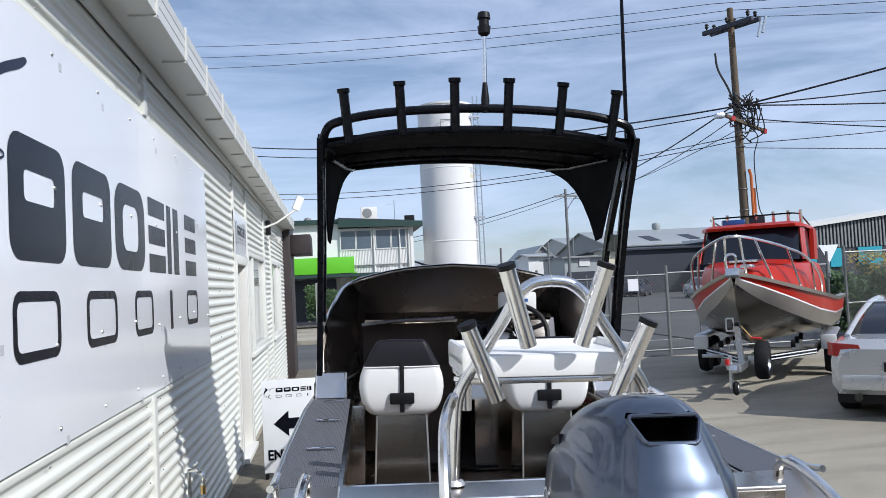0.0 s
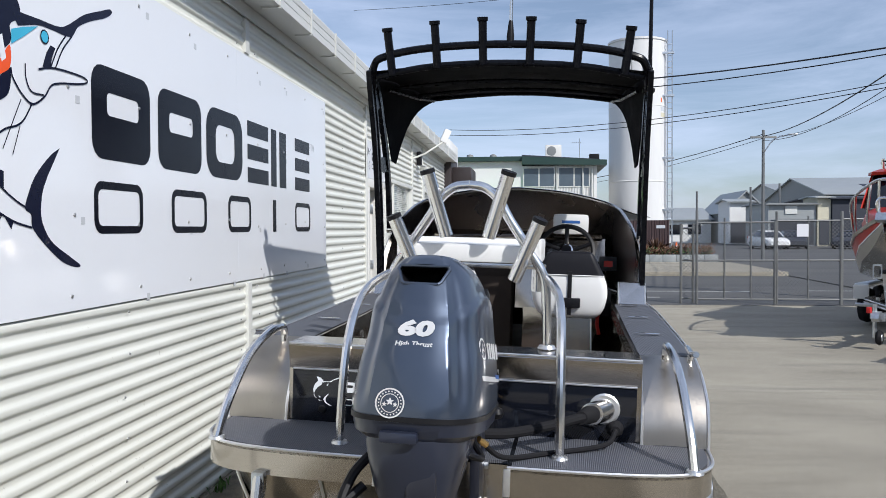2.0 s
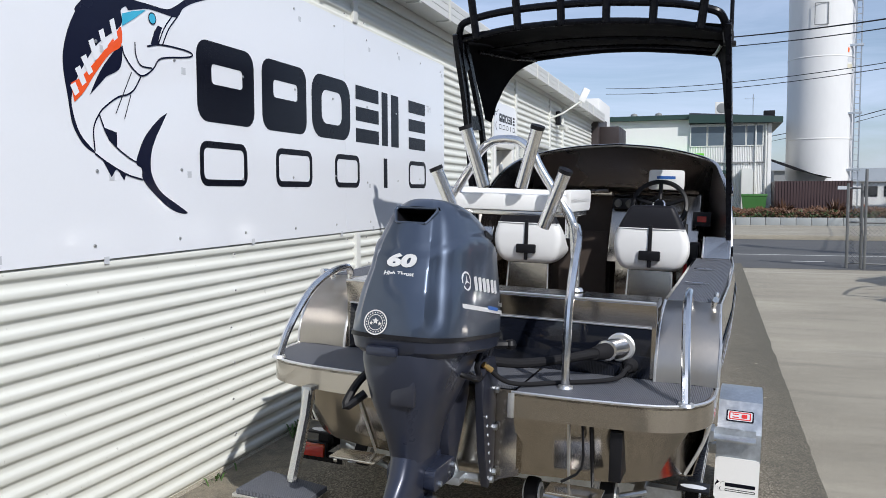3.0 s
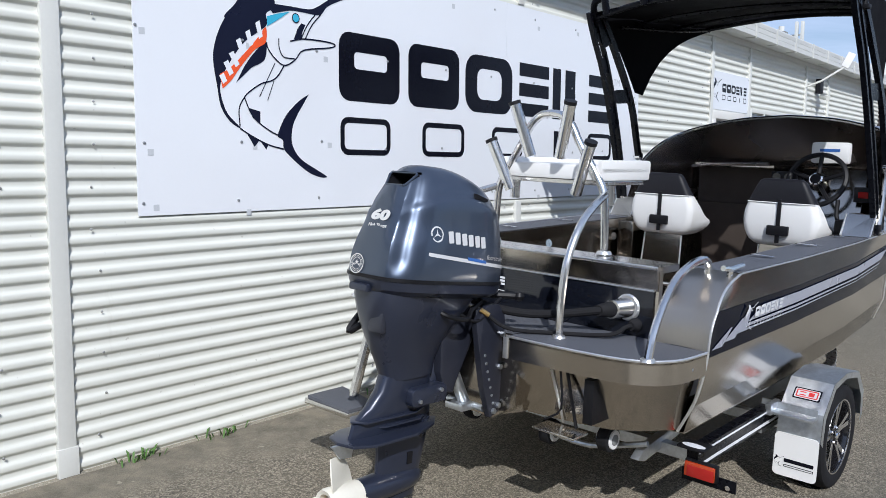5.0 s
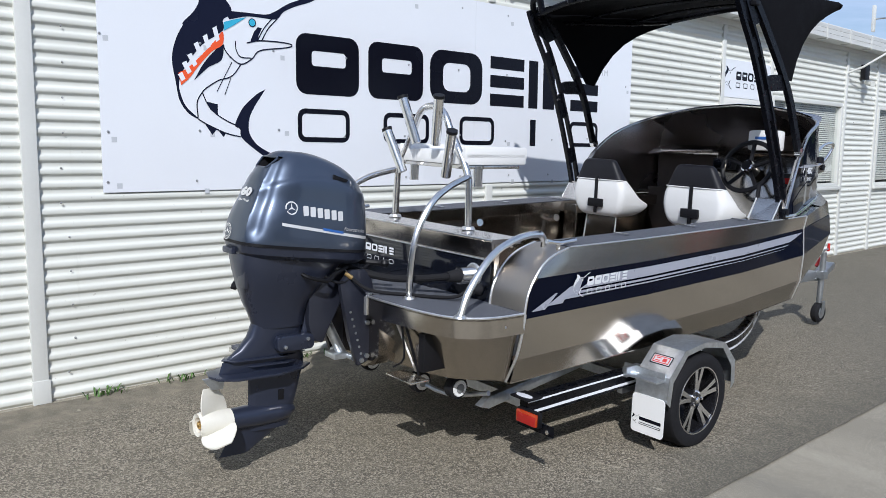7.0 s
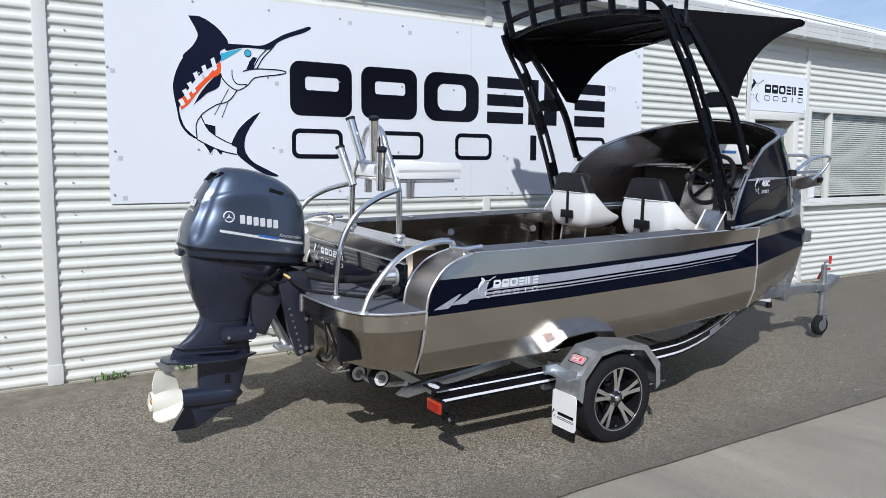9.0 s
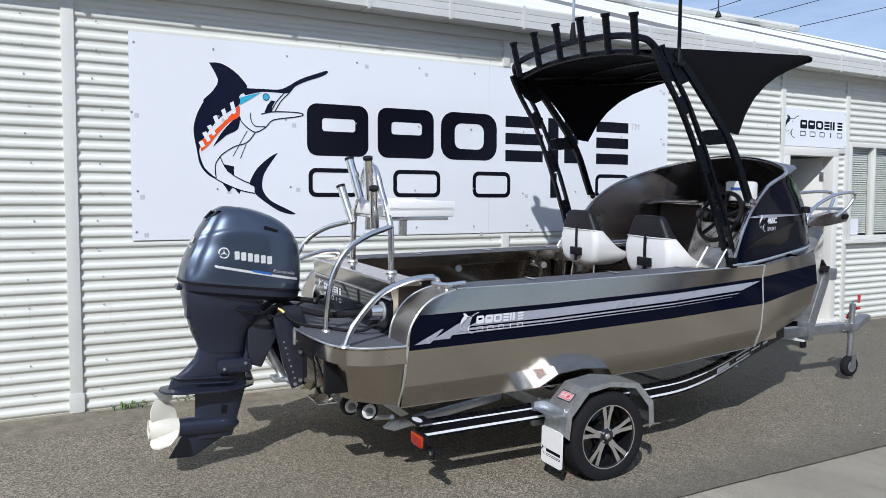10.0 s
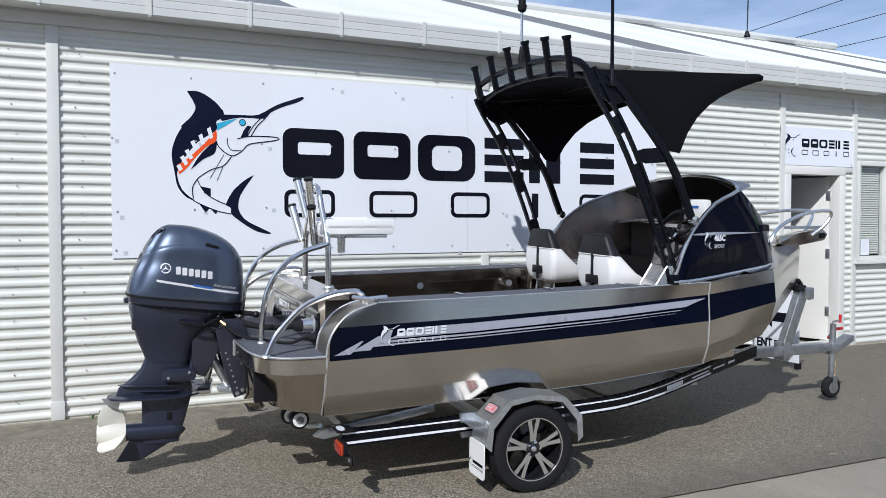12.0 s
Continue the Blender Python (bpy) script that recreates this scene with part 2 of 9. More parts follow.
def asphalt_material():
    m, n, l, b = mat_base("worn_asphalt_with_pale_aggregate")
    co = n.new("ShaderNodeTexCoord")
    v = n.new("ShaderNodeTexVoronoi")
    v.inputs["Scale"].default_value = 150.0
    l.new(co.outputs["Object"], v.inputs["Vector"])
    bw = n.new("ShaderNodeRGBToBW")
    l.new(v.outputs["Color"], bw.inputs["Color"])
    stone = ramp(n, l, bw.outputs["Val"], [(0.2, (0.078, 0.070, 0.057)), (0.5, (0.165, 0.150, 0.122)), (0.8, (0.40, 0.37, 0.31))])
    patch = noise_node(n, l, 0.8, 6.0, (1, 0.6, 1), 0.62)
    c = blend(n, l, ramp(n, l, patch, [(0.35, 0.0), (0.7, 0.5)]), stone, (0.135, 0.128, 0.104))
    fine = noise_node(n, l, 9.0, 6.0)
    c = blend(n, l, ramp(n, l, fine, [(0.45, 0.0), (0.75, 0.4)]), c, (0.235, 0.22, 0.175))
    # smoother worn strip by the wall and an older dark strip by the concrete, with uneven edges
    sep = n.new("ShaderNodeSeparateXYZ")
    l.new(co.outputs["Object"], sep.inputs["Vector"])
    wob = noise_node(n, l, 2.3, 6.0, (1, 1, 1), 0.7)
    off = n.new("ShaderNodeMath")
    off.operation, off.inputs[1].default_value = "MULTIPLY_ADD", 0.9
    l.new(wob, off.inputs[0])
    l.new(sep.outputs["X"], off.inputs[2])
    wall_side = n.new("ShaderNodeMapRange")
    wall_side.inputs["From Min"].default_value, wall_side.inputs["From Max"].default_value = 0.05, -0.25
    wall_side.inputs["To Max"].default_value = 0.8
    l.new(off.outputs["Value"], wall_side.inputs["Value"])
    c = blend(n, l, wall_side.outputs["Result"], c, ramp(n, l, fine, [(0.3, (0.125, 0.117, 0.096)), (0.5, (0.185, 0.173, 0.143)), (0.72, (0.26, 0.24, 0.195))]))
    yard_side = n.new("ShaderNodeMapRange")
    yard_side.inputs["From Min"].default_value, yard_side.inputs["From Max"].default_value = 2.05, 2.45
    yard_side.inputs["To Max"].default_value = 0.55
    l.new(off.outputs["Value"], yard_side.inputs["Value"])
    c = blend(n, l, yard_side.outputs["Result"], c, (0.088, 0.087, 0.073))
    far_end = n.new("ShaderNodeMapRange")
    far_end.inputs["From Min"].default_value, far_end.inputs["From Max"].default_value = 5.2, 7.6
    far_end.inputs["To Max"].default_value = 0.5
    l.new(sep.outputs["Y"], far_end.inputs["Value"])
    c = blend(n, l, far_end.outputs["Result"], c, (0.088, 0.086, 0.072))
    stain = noise_node(n, l, 2.6, 3.0, (1, 1, 1), 0.5, 0.8)
    c = blend(n, l, ramp(n, l, stain, [(0.66, 0.0), (0.78, 0.45)]), c, (0.04, 0.039, 0.034))
    # hair cracks
    crack = noise_node(n, l, 0.75, 5.0, (1, 0.55, 1), 0.55, 0.5)
    c = blend(n, l, ramp(n, l, crack, [(0.4965, 0.0), (0.4995, 0.22), (0.5005, 0.22), (0.5035, 0.0)]), c, (0.035, 0.033, 0.028))
    # small pale specks and spots
    spot = noise_node(n, l, 13.0, 2.0)
    c = blend(n, l, ramp(n, l, spot, [(0.72, 0.0), (0.75, 0.7)]), c, (0.40, 0.38, 0.32))
    c = blend(n, l, 1.0, c, (1.05, 1.0, 0.92), "MULTIPLY")
    l.new(c, b.inputs["Base Color"])
    b.inputs["Roughness"].default_value = 0.9
    bump(n, l, b, v.outputs["Distance"], 0.5, 0.006)
    return m


def concrete_material():
    m, n, l, b = mat_base("stained_yard_concrete")
    big = noise_node(n, l, 0.55, 7.0, (0.5, 1.3, 1), 0.62, 0.5)
    c = ramp(n, l, big, [(0.3, (0.21, 0.188, 0.144)), (0.55, (0.335, 0.302, 0.235)), (0.75, (0.465, 0.425, 0.34))])
    fine = noise_node(n, l, 45.0, 4.0)
    c = blend(n, l, ramp(n, l, fine, [(0.45, 0.0), (0.75, 0.35)]), c, (0.16, 0.15, 0.125))
    streak = noise_node(n, l, 1.6, 5.0, (0.25, 2.2, 1), 0.6, 0.3)
    c = blend(n, l, ramp(n, l, streak, [(0.52, 0.0), (0.72, 0.6)]), c, (0.12, 0.116, 0.10))
    grit = noise_node(n, l, 170.0, 2.0)
    c = blend(n, l, ramp(n, l, grit, [(0.46, 0.0), (0.64, 0.4)]), c, (0.20, 0.182, 0.145))
    c = blend(n, l, ramp(n, l, grit, [(0.32, 0.6), (0.48, 0.0)]), c, (0.60, 0.55, 0.45))
    l.new(c, b.inputs["Base Color"])
    b.inputs["Roughness"].default_value = 0.82
    bump(n, l, b, grit, 0.25, 0.003)
    return m


def road_material():
    m, n, l, b = mat_base("grey_road_asphalt")
    big = noise_node(n, l, 0.25, 6.0, (0.3, 1.5, 1))
    fine = noise_node(n, l, 30.0, 3.0)
    c = ramp(n, l, big, [(0.3, (0.062, 0.063, 0.065)), (0.7, (0.11, 0.11, 0.108))])
    c = blend(n, l, ramp(n, l, fine, [(0.4, 0.0), (0.7, 0.4)]), c, (0.06, 0.06, 0.06))
    l.new(c, b.inputs["Base Color"])
    b.inputs["Roughness"].default_value = 0.88
    bump(n, l, b, fine, 0.2, 0.004)
    return m


def cladding_material():
    """Off-white painted corrugated steel with faint dirt streaks and scuffs."""
    m, n, l, b = mat_base("off_white_painted_corrugated_steel")
    big = noise_node(n, l, 0.9, 6.0, (1, 0.5, 2), 0.6)
    c = ramp(n, l, big, [(0.25, (0.64, 0.648, 0.595)), (0.7, (0.745, 0.752, 0.695))])
    drip = noise_node(n, l, 3.0, 6.0, (1, 5, 0.35), 0.65)
    c = blend(n, l, ramp(n, l, drip, [(0.6, 0.0), (0.85, 0.3)]), c, (0.42, 0.40, 0.34))
    spot = noise_node(n, l, 30.0, 3.0)
    c = blend(n, l, ramp(n, l, spot, [(0.70, 0.0), (0.76, 0.5)]), c, (0.35, 0.33, 0.29))
    l.new(c, b.inputs["Base Color"])
    b.inputs["Roughness"].default_value = 0.42
    bump(n, l, b, big, 0.15, 0.01)
    return m


def glass_material(name, tint, rough=0.03, alpha=0.25):
    """Tinted sheet: glossy coat over a partly clear body."""
    m, n, l, b = mat_base(name)
    tr = n.new("ShaderNodeBsdfTransparent")
    tr.inputs["Color"].default_value = (*tint, 1)
    gl = n.new("ShaderNodeBsdfGlossy")
    gl.inputs["Roughness"].default_value = rough
    gl.inputs["Color"].default_value = (0.9, 0.9, 0.92, 1)
    fr = n.new("ShaderNodeFresnel")
    fr.inputs["IOR"].default_value = 1.5
    mx = n.new("ShaderNodeMixShader")
    l.new(fr.outputs["Fac"], mx.inputs["Fac"])
    l.new(tr.outputs["BSDF"], mx.inputs[1])
    l.new(gl.outputs["BSDF"], mx.inputs[2])
    l.new(mx.outputs["Shader"], n["Material Output"].inputs["Surface"])
    return m


def mesh_wire_material():
    """Galvanised wire of a chain-link mesh."""
    return plain("chain_link_wire", (0.16, 0.165, 0.165), 0.5, 0.4, 0.1, 8, 60)


M["asphalt"], M["concrete"], M["road"] = asphalt_material(), concrete_material(), road_material()
M["cladding"] = cladding_material()
M["window_glass"] = glass_material("window_glass", (0.86, 0.9, 0.9))
M["wire"] = mesh_wire_material()


# ---------------------------------------------------------------- geometry helpers
def add_box(bm, x0, y0, z0, x1, y1, z1, bevel=0.0):
    vs = [bm.verts.new((x, y, z)) for x in (x0, x1) for y in (y0, y1) for z in (z0, z1)]
    faces = [(0, 1, 3, 2), (4, 6, 7, 5), (0, 4, 5, 1), (2, 3, 7, 6), (0, 2, 6, 4), (1, 5, 7, 3)]
    fs = [bm.faces.new([vs[i] for i in f]) for f in faces]
    if bevel:
        es = list({e for f in fs for e in f.edges})
        bmesh.ops.bevel(bm, geom=es, offset=bevel, segments=2, affect="EDGES", profile=0.6)
    return bm


def box(x0, y0, z0, x1, y1, z1, bevel=0.0):
    return add_box(bmesh.new(), x0, y0, z0, x1, y1, z1, bevel)


def smooth_path(pts, steps=6):
    """Catmull-Rom through the points."""
    p = [Vector(q) for q in pts]
    if len(p) < 3:
        return p
    p = [p[0] * 2 - p[1]] + p + [p[-1] * 2 - p[-2]]
    out = []
    for i in range(1, len(p) - 2):
        for k in range(steps):
            t = k / steps
            a, b, c, d = p[i - 1], p[i], p[i + 1], p[i + 2]
            out.append(0.5 * ((2 * b) + (c - a) * t + (2 * a - 5 * b + 4 * c - d) * t * t + (3 * b - a - 3 * c + d) * t ** 3))
    out.append(p[-2])
    return out


def add_tube(bm, pts, r, seg=12, cap=True, radii=None):
    p = [Vector(q) for q in pts]
    rings = []
    side = None
    for i, q in enumerate(p):
        d = (p[min(i + 1, len(p) - 1)] - p[max(i - 1, 0)]).normalized()
        if side is None:
            side = d.orthogonal().normalized()
        side = (side - d * side.dot(d)).normalized()
        up = d.cross(side)
        rr = radii[i] if radii else r
        rings.append([bm.verts.new(q + (side * math.cos(2 * math.pi * k / seg) + up * math.sin(2 * math.pi * k / seg)) * rr) for k in range(seg)])
    for a, b in zip(rings, rings[1:]):
        for k in range(seg):
            f = bm.faces.new((a[k], a[(k + 1) % seg], b[(k + 1) % seg], b[k]))
            f.smooth = True
    if cap:
        bm.faces.new(rings[0][::-1])
        bm.faces.new(rings[-1])
    return bm


def tube(pts, r, seg=12, steps=0):
    return add_tube(bmesh.new(), smooth_path(pts, steps) if steps else pts, r, seg)


def add_loft(bm, rings, closed=True, caps=True, smooth=True):
    vr = [[bm.verts.new(q) for q in ring] for ring in rings]
    n = len(vr[0])
    for a, b in zip(vr, vr[1:]):
        for k in range(n if closed else n - 1):
            f = bm.faces.new((a[k], a[(k + 1) % n], b[(k + 1) % n], b[k]))
            f.smooth = smooth
    if caps and closed:
        bm.faces.new(vr[0][::-1])
        bm.faces.new(vr[-1])
    return bm


def loft(rings, closed=True, caps=True, smooth=True):
    return add_loft(bmesh.new(), rings, closed, caps, smooth)


def add_prism(bm, poly, h0, h1, axis="z", bevel=0.0):
    """A polygon of 2D points pushed from h0 to h1 along an axis (x: (y, z); y: (x, z); z: (x, y))."""
    def place(p, h):
        return {"x": (h, p[0], p[1]), "y": (p[0], h, p[1]), "z": (p[0], p[1], h)}[axis]
    a = [bm.verts.new(place(p, h0)) for p in poly]
    b = [bm.verts.new(place(p, h1)) for p in poly]
    fs = [bm.faces.new(a), bm.faces.new(b[::-1])]
    n = len(poly)
    for k in range(n):
        fs.append(bm.faces.new((a[k], b[k], b[(k + 1) % n], a[(k + 1) % n])))
    if bevel:
        bmesh.ops.bevel(bm, geom=list({e for f in fs for e in f.edges}), offset=bevel, segments=2, affect="EDGES", profile=0.6)
    return bm


def prism(poly, h0, h1, axis="z", bevel=0.0):
    return add_prism(bmesh.new(), poly, h0, h1, axis, bevel)


def add_lathe(bm, profile, centre, axis="z", seg=32, smooth=True):
    """profile: (radius, height) turned round an axis through centre."""
    rings = []
    for k in range(seg):
        a = 2 * math.pi * k / seg
        ring = []
        for r, h in profile:
            c, s = r * math.cos(a), r * math.sin(a)
            q = {"x": (h, c, s), "y": (c, h, s), "z": (c, s, h)}[axis]
            ring.append(bm.verts.new(Vector(q) + Vector(centre)))
        rings.append(ring)
    for k in range(seg):
        a, b = rings[k], rings[(k + 1) % seg]
        for i in range(len(profile) - 1):
            f = bm.faces.new((a[i], a[i + 1], b[i + 1], b[i]))
            f.smooth = smooth
    return bm


def lathe(profile, centre=(0, 0, 0), axis="z", seg=32, smooth=True):
    return add_lathe(bmesh.new(), profile, centre, axis, seg, smooth)


def sheet(grid, thick=0.004):
    """A grid of points as a sheet of the given thickness."""
    bm = bmesh.new()
    vs = [[bm.verts.new(q) for q in row] for row in grid]
    for a, b in zip(vs, vs[1:]):
        for k in range(len(a) - 1):
            f = bm.faces.new((a[k], a[k + 1], b[k + 1], b[k]))
            f.smooth = True
    if thick:
        bmesh.ops.recalc_face_normals(bm, faces=bm.faces[:])
        bmesh.ops.solidify(bm, geom=bm.faces[:], thickness=thick)
    return bm


def rounded_rect(w, h, r, seg=5, cx=0.0, cy=0.0):
    out = []
    for sx, sy, a0 in ((1, 1, 0), (-1, 1, 90), (-1, -1, 180), (1, -1, 270)):
        for k in range(seg + 1):
            a = radians(a0 + 90 * k / seg)
            out.append((cx + sx * (w / 2 - r) + r * math.cos(a), cy + sy * (h / 2 - r) + r * math.sin(a)))
    return out


def superellipse(a, b, e=3.0, seg=28, cx=0.0, cy=0.0):
    out = []
    for k in range(seg):
        t = 2 * math.pi * k / seg
        c, s = math.cos(t), math.sin(t)
        out.append((cx + a * math.copysign(abs(c) ** (2 / e), c), cy + b * math.copysign(abs(s) ** (2 / e), s)))
    return out


def flip_x(bm):
    for v in bm.verts:
        v.co.x = -v.co.x
    bmesh.ops.reverse_faces(bm, faces=bm.faces[:])
    return bm


def mesh_of(name, bm, material):
    bmesh.ops.recalc_face_normals(bm, faces=bm.faces[:])
    me = bpy.data.meshes.new(name)
    bm.to_mesh(me)
    bm.free()
    me.set_sharp_from_angle(angle=radians(32))
    me.materials.append(material)
    return me


def part(name, bm, material, parent, label=""):
    ob = new(name, mesh_of(name, bm, material))
    ob.parent = parent
    if label:
        tagged(ob, label)
    return ob


def thing(name, label, category, m=None, group="", kind=""):
    ob = new(name)
    if m is not None:
        ob.matrix_world = m
    return tagged(ob, label, category, group, kind)


def solid(name, bm, material, label, category, m=None, group="", kind=""):
    ob = new(name, mesh_of(name, bm, material))
    if m is not None:
        ob.matrix_world = m
    return tagged(ob, label, category, group, kind)


def words(name, text, size, m, material, parent, wide=1.0, bold=0.0, slant=0.0):
    """Lettering as a thin mesh lying in the local xy plane of m."""
    cu = bpy.data.curves.new(name, "FONT")
    cu.body, cu.size, cu.align_x, cu.align_y = text, size, "CENTER", "CENTER"
    cu.offset, cu.extrude, cu.shear, cu.resolution_u = bold, 0.001, slant, 3
    tmp = bpy.data.objects.new(name, cu)
    scene.collection.objects.link(tmp)
    bpy.context.view_layer.update()
    me = bpy.data.meshes.new_from_object(tmp.evaluated_get(bpy.context.evaluated_depsgraph_get()))
    bpy.data.objects.remove(tmp)
    me.materials.clear()
    me.materials.append(material)
    me.transform(m @ Matrix.Diagonal((wide, 1, 1, 1)))
    ob = new(name, me)
    ob.parent = parent
    return ob


def side_plane(x, y, z):
    """Lettering on a plane facing +x: text runs along +y."""
    return Matrix(((0, 0, 1, x), (1, 0, 0, y), (0, 1, 0, z), (0, 0, 0, 1)))


def add_flat(bm, m, poly, lift=0.0):
    """A flat polygon of 2D points in the local xy plane of m."""
    vs = [bm.verts.new(m @ Vector((p[0], p[1], lift))) for p in poly]
    bm.faces.new(vs)
    return bm


def add_ring(bm, m, outer, inner, lift=0.0):
    a = [bm.verts.new(m @ Vector((p[0], p[1], lift))) for p in outer]
    b = [bm.verts.new(m @ Vector((p[0], p[1], lift))) for p in inner]
    n = len(a)
    for k in range(n):
        bm.faces.new((a[k], a[(k + 1) % n], b[(k + 1) % n], b[k]))
    return bm


# ---------------------------------------------------------------- the yard, the wall and the roof
WALL_X = -1.012
PITCH = 0.0772


def ground_z(x):
    return max(-0.05, min(0.045, 0.03 - 0.04 * x))


def build_ground():
    bm = bmesh.new()
    vs = [bm.verts.new(p) for p in ((-400, -300, -0.06), (600, -300, -0.06), (600, 900, -0.06), (-400, 900, -0.06))]
    bm.faces.new(vs)
    solid("ground", bm, M["concrete"], "stained pale concrete yard", "ground", kind="structure")
    grid = [[(x, y, ground_z(x)) for x in (-1.3, -1.0, -0.5, 0.0, 1.0, 2.0, 2.10 + 0.013 * noise.noise((0, y * 2.1, 0)) + 0.01 * noise.noise((3, y * 9, 0)))] for y in [-9 + 0.13 * k for k in range(210)]]
    solid("pavement", sheet(grid, 0.0), M["asphalt"], "worn asphalt strip with pale aggregate along the wall", "pavement", kind="structure")
    solid("road", box(-60, 17.15, -0.07, 120, 27.8, -0.052), M["road"], "grey asphalt road with faint wear", "road", kind="structure")
    bm = bmesh.new()
    add_box(bm, -60, 27.8, -0.06, 9.5, 28.0, 0.10, 0.02)
    solid("kerb", bm, M["concrete"], "concrete kerb along the far side of the road", "kerb", kind="structure")
    solid("footpath", box(-60, 28.0, -0.05, 9.5, 36, 0.095), M["concrete"], "concrete footpath beyond the kerb", "footpath", kind="structure")
    solid("road_beyond", box(9.5, 17.15, -0.05, 110, 88, -0.02), M["road"], "side street of grey asphalt", "road", kind="structure")
    for y0, x0, x1 in ((20.9, 1.2, 6.5), (21.2, 8, 12), (19.0, 3.2, 3.9)):
        solid("road_marking", box(x0, y0, -0.06, x1, y0 + 0.12, -0.0505), M["paint_line"], "worn white painted line on the road", "road marking", kind="structure")


def corrugated(bm, y0, y1, z0, z1, x=WALL_X, amp=0.0085, per=14):
    """Corrugated sheet whose ridges run along y."""
    rows = max(2, int((z1 - z0) / PITCH * per))
    ys = [y0 + (y1 - y0) * k / max(1, int((y1 - y0) / 1.2)) for k in range(max(1, int((y1 - y0) / 1.2)) + 1)]
    grid = []
    for k in range(rows + 1):
        z = z0 + (z1 - z0) * k / rows
        dx = amp * math.tanh(1.9 * math.sin(2 * math.pi * (z - 0.0645) / PITCH)) / 0.956
        grid.append([bm.verts.new((x + dx + 0.0016 * noise.noise((0, y * 0.8, z * 3)), y, z)) for y in ys])
    for a, b in zip(grid, grid[1:]):
        for i in range(len(a) - 1):
            f = bm.faces.new((a[i], b[i], b[i + 1], a[i + 1]))
            f.smooth = True


OPEN = ((8.50, 9.44, 0.08, 2.14), (9.69, 11.86, 1.08, 2.28), (13.22, 15.3, 1.06, 2.30))
WALL_END = 16.6


def build_wall():
    bm = bmesh.new()
    y = -9.0
    for y0, y1, z0, z1 in OPEN:
        corrugated(bm, y, y0, 0.05, 3.12)
        if z0 > 0.2:
            corrugated(bm, y0, y1, 0.05, z0)
        corrugated(bm, y0, y1, z1, 3.12)
        y = y1
    corrugated(bm, y, WALL_END, 0.05, 3.12)
    # the backing with the openings cut through it
    y = -9.0
    for y0, y1, z0, z1 in OPEN:
        add_box(bm, -1.16, y, 0.0, -1.03, y0, 3.1)
        if z0 > 0.2:
            add_box(bm, -1.16, y0, 0.0, -1.03, y1, z0)
        add_box(bm, -1.16, y0, z1, -1.03, y1, 3.1)
        y = y1
    add_box(bm, -1.16, y, 0.0, -1.03, WALL_END, 3.1)
    wall = solid("wall_west", bm, M["cladding"], "off-white painted corrugated steel wall of a workshop", "wall", kind="structure")
    for y0, y1 in ((0.88, 0.965), (4.55, 4.625), (8.40, 8.475), (9.605, 9.675), (11.93, 12.0), (13.1, 13.17), (-3.2, -3.12), (-7.0, -6.92)):
        for z0, z1 in (((0.06, 1.25), (2.79, 3.10)) if 2 < y0 < 6 else ((0.06, 3.10),)):
            part("cover_strip", box(WALL_X - 0.01, y0, z0, WALL_X + 0.022, y1, z1, 0.004), M["white_trim"], wall)
        part("strip_foot", box(WALL_X + 0.0, y0 - 0.006, 0.05, WALL_X + 0.028, y1 + 0.008, 0.19, 0.004), M["white_trim"], wall)
    # roofing screws in rows
    screw = mesh_of("screw", lathe([(0.0, 0.008), (0.004, 0.007), (0.005, 0.002), (0.007, 0.0)], axis="x", seg=8), M["screw"])
    rng = random.Random(4)
    for y in (0.66, 1.10, 2.95, 4.42, 4.78, 7.3, 8.2, 12.3, 12.9, 15.6):
        for k in range(14):
            z = (2.5 + 2.6 * k + 0.25) * PITCH
            if 1.25 < z < 2.8 and 1.3 < y < 6.65:
                continue
            s = new("screw", screw)
            s.parent = wall
            s.location = (WALL_X + 0.008, y + rng.uniform(-0.03, 0.03), z)
    # end of the building: dark returns and an awning box
    solid("wall_end", box(-1.3, WALL_END, 0.0, -0.86, WALL_END + 1.4, 3.15, 0.01), M["brown_steel"], "dark brown steel corner column of the workshop", "column", kind="structure")
    solid("awning_box", box(-0.86, WALL_END + 0.2, 2.55, -0.45, WALL_END + 1.6, 2.95, 0.02), M["brown_steel"], "dark steel awning box at the building's end", "awning", kind="structure")
    solid("wall_parapet", box(-1.6, WALL_END + 1.4, 0.0, -1.04, WALL_END + 3.4, 3.70, 0.02), M["white_wall"], "white rendered pier past the workshop", "wall", kind="structure")
    solid("wall_footing", box(-1.2, -9, -0.1, -0.985, WALL_END, 0.05, 0.01), M["concrete"], "rough concrete footing under the cladding", "footing", kind="structure")


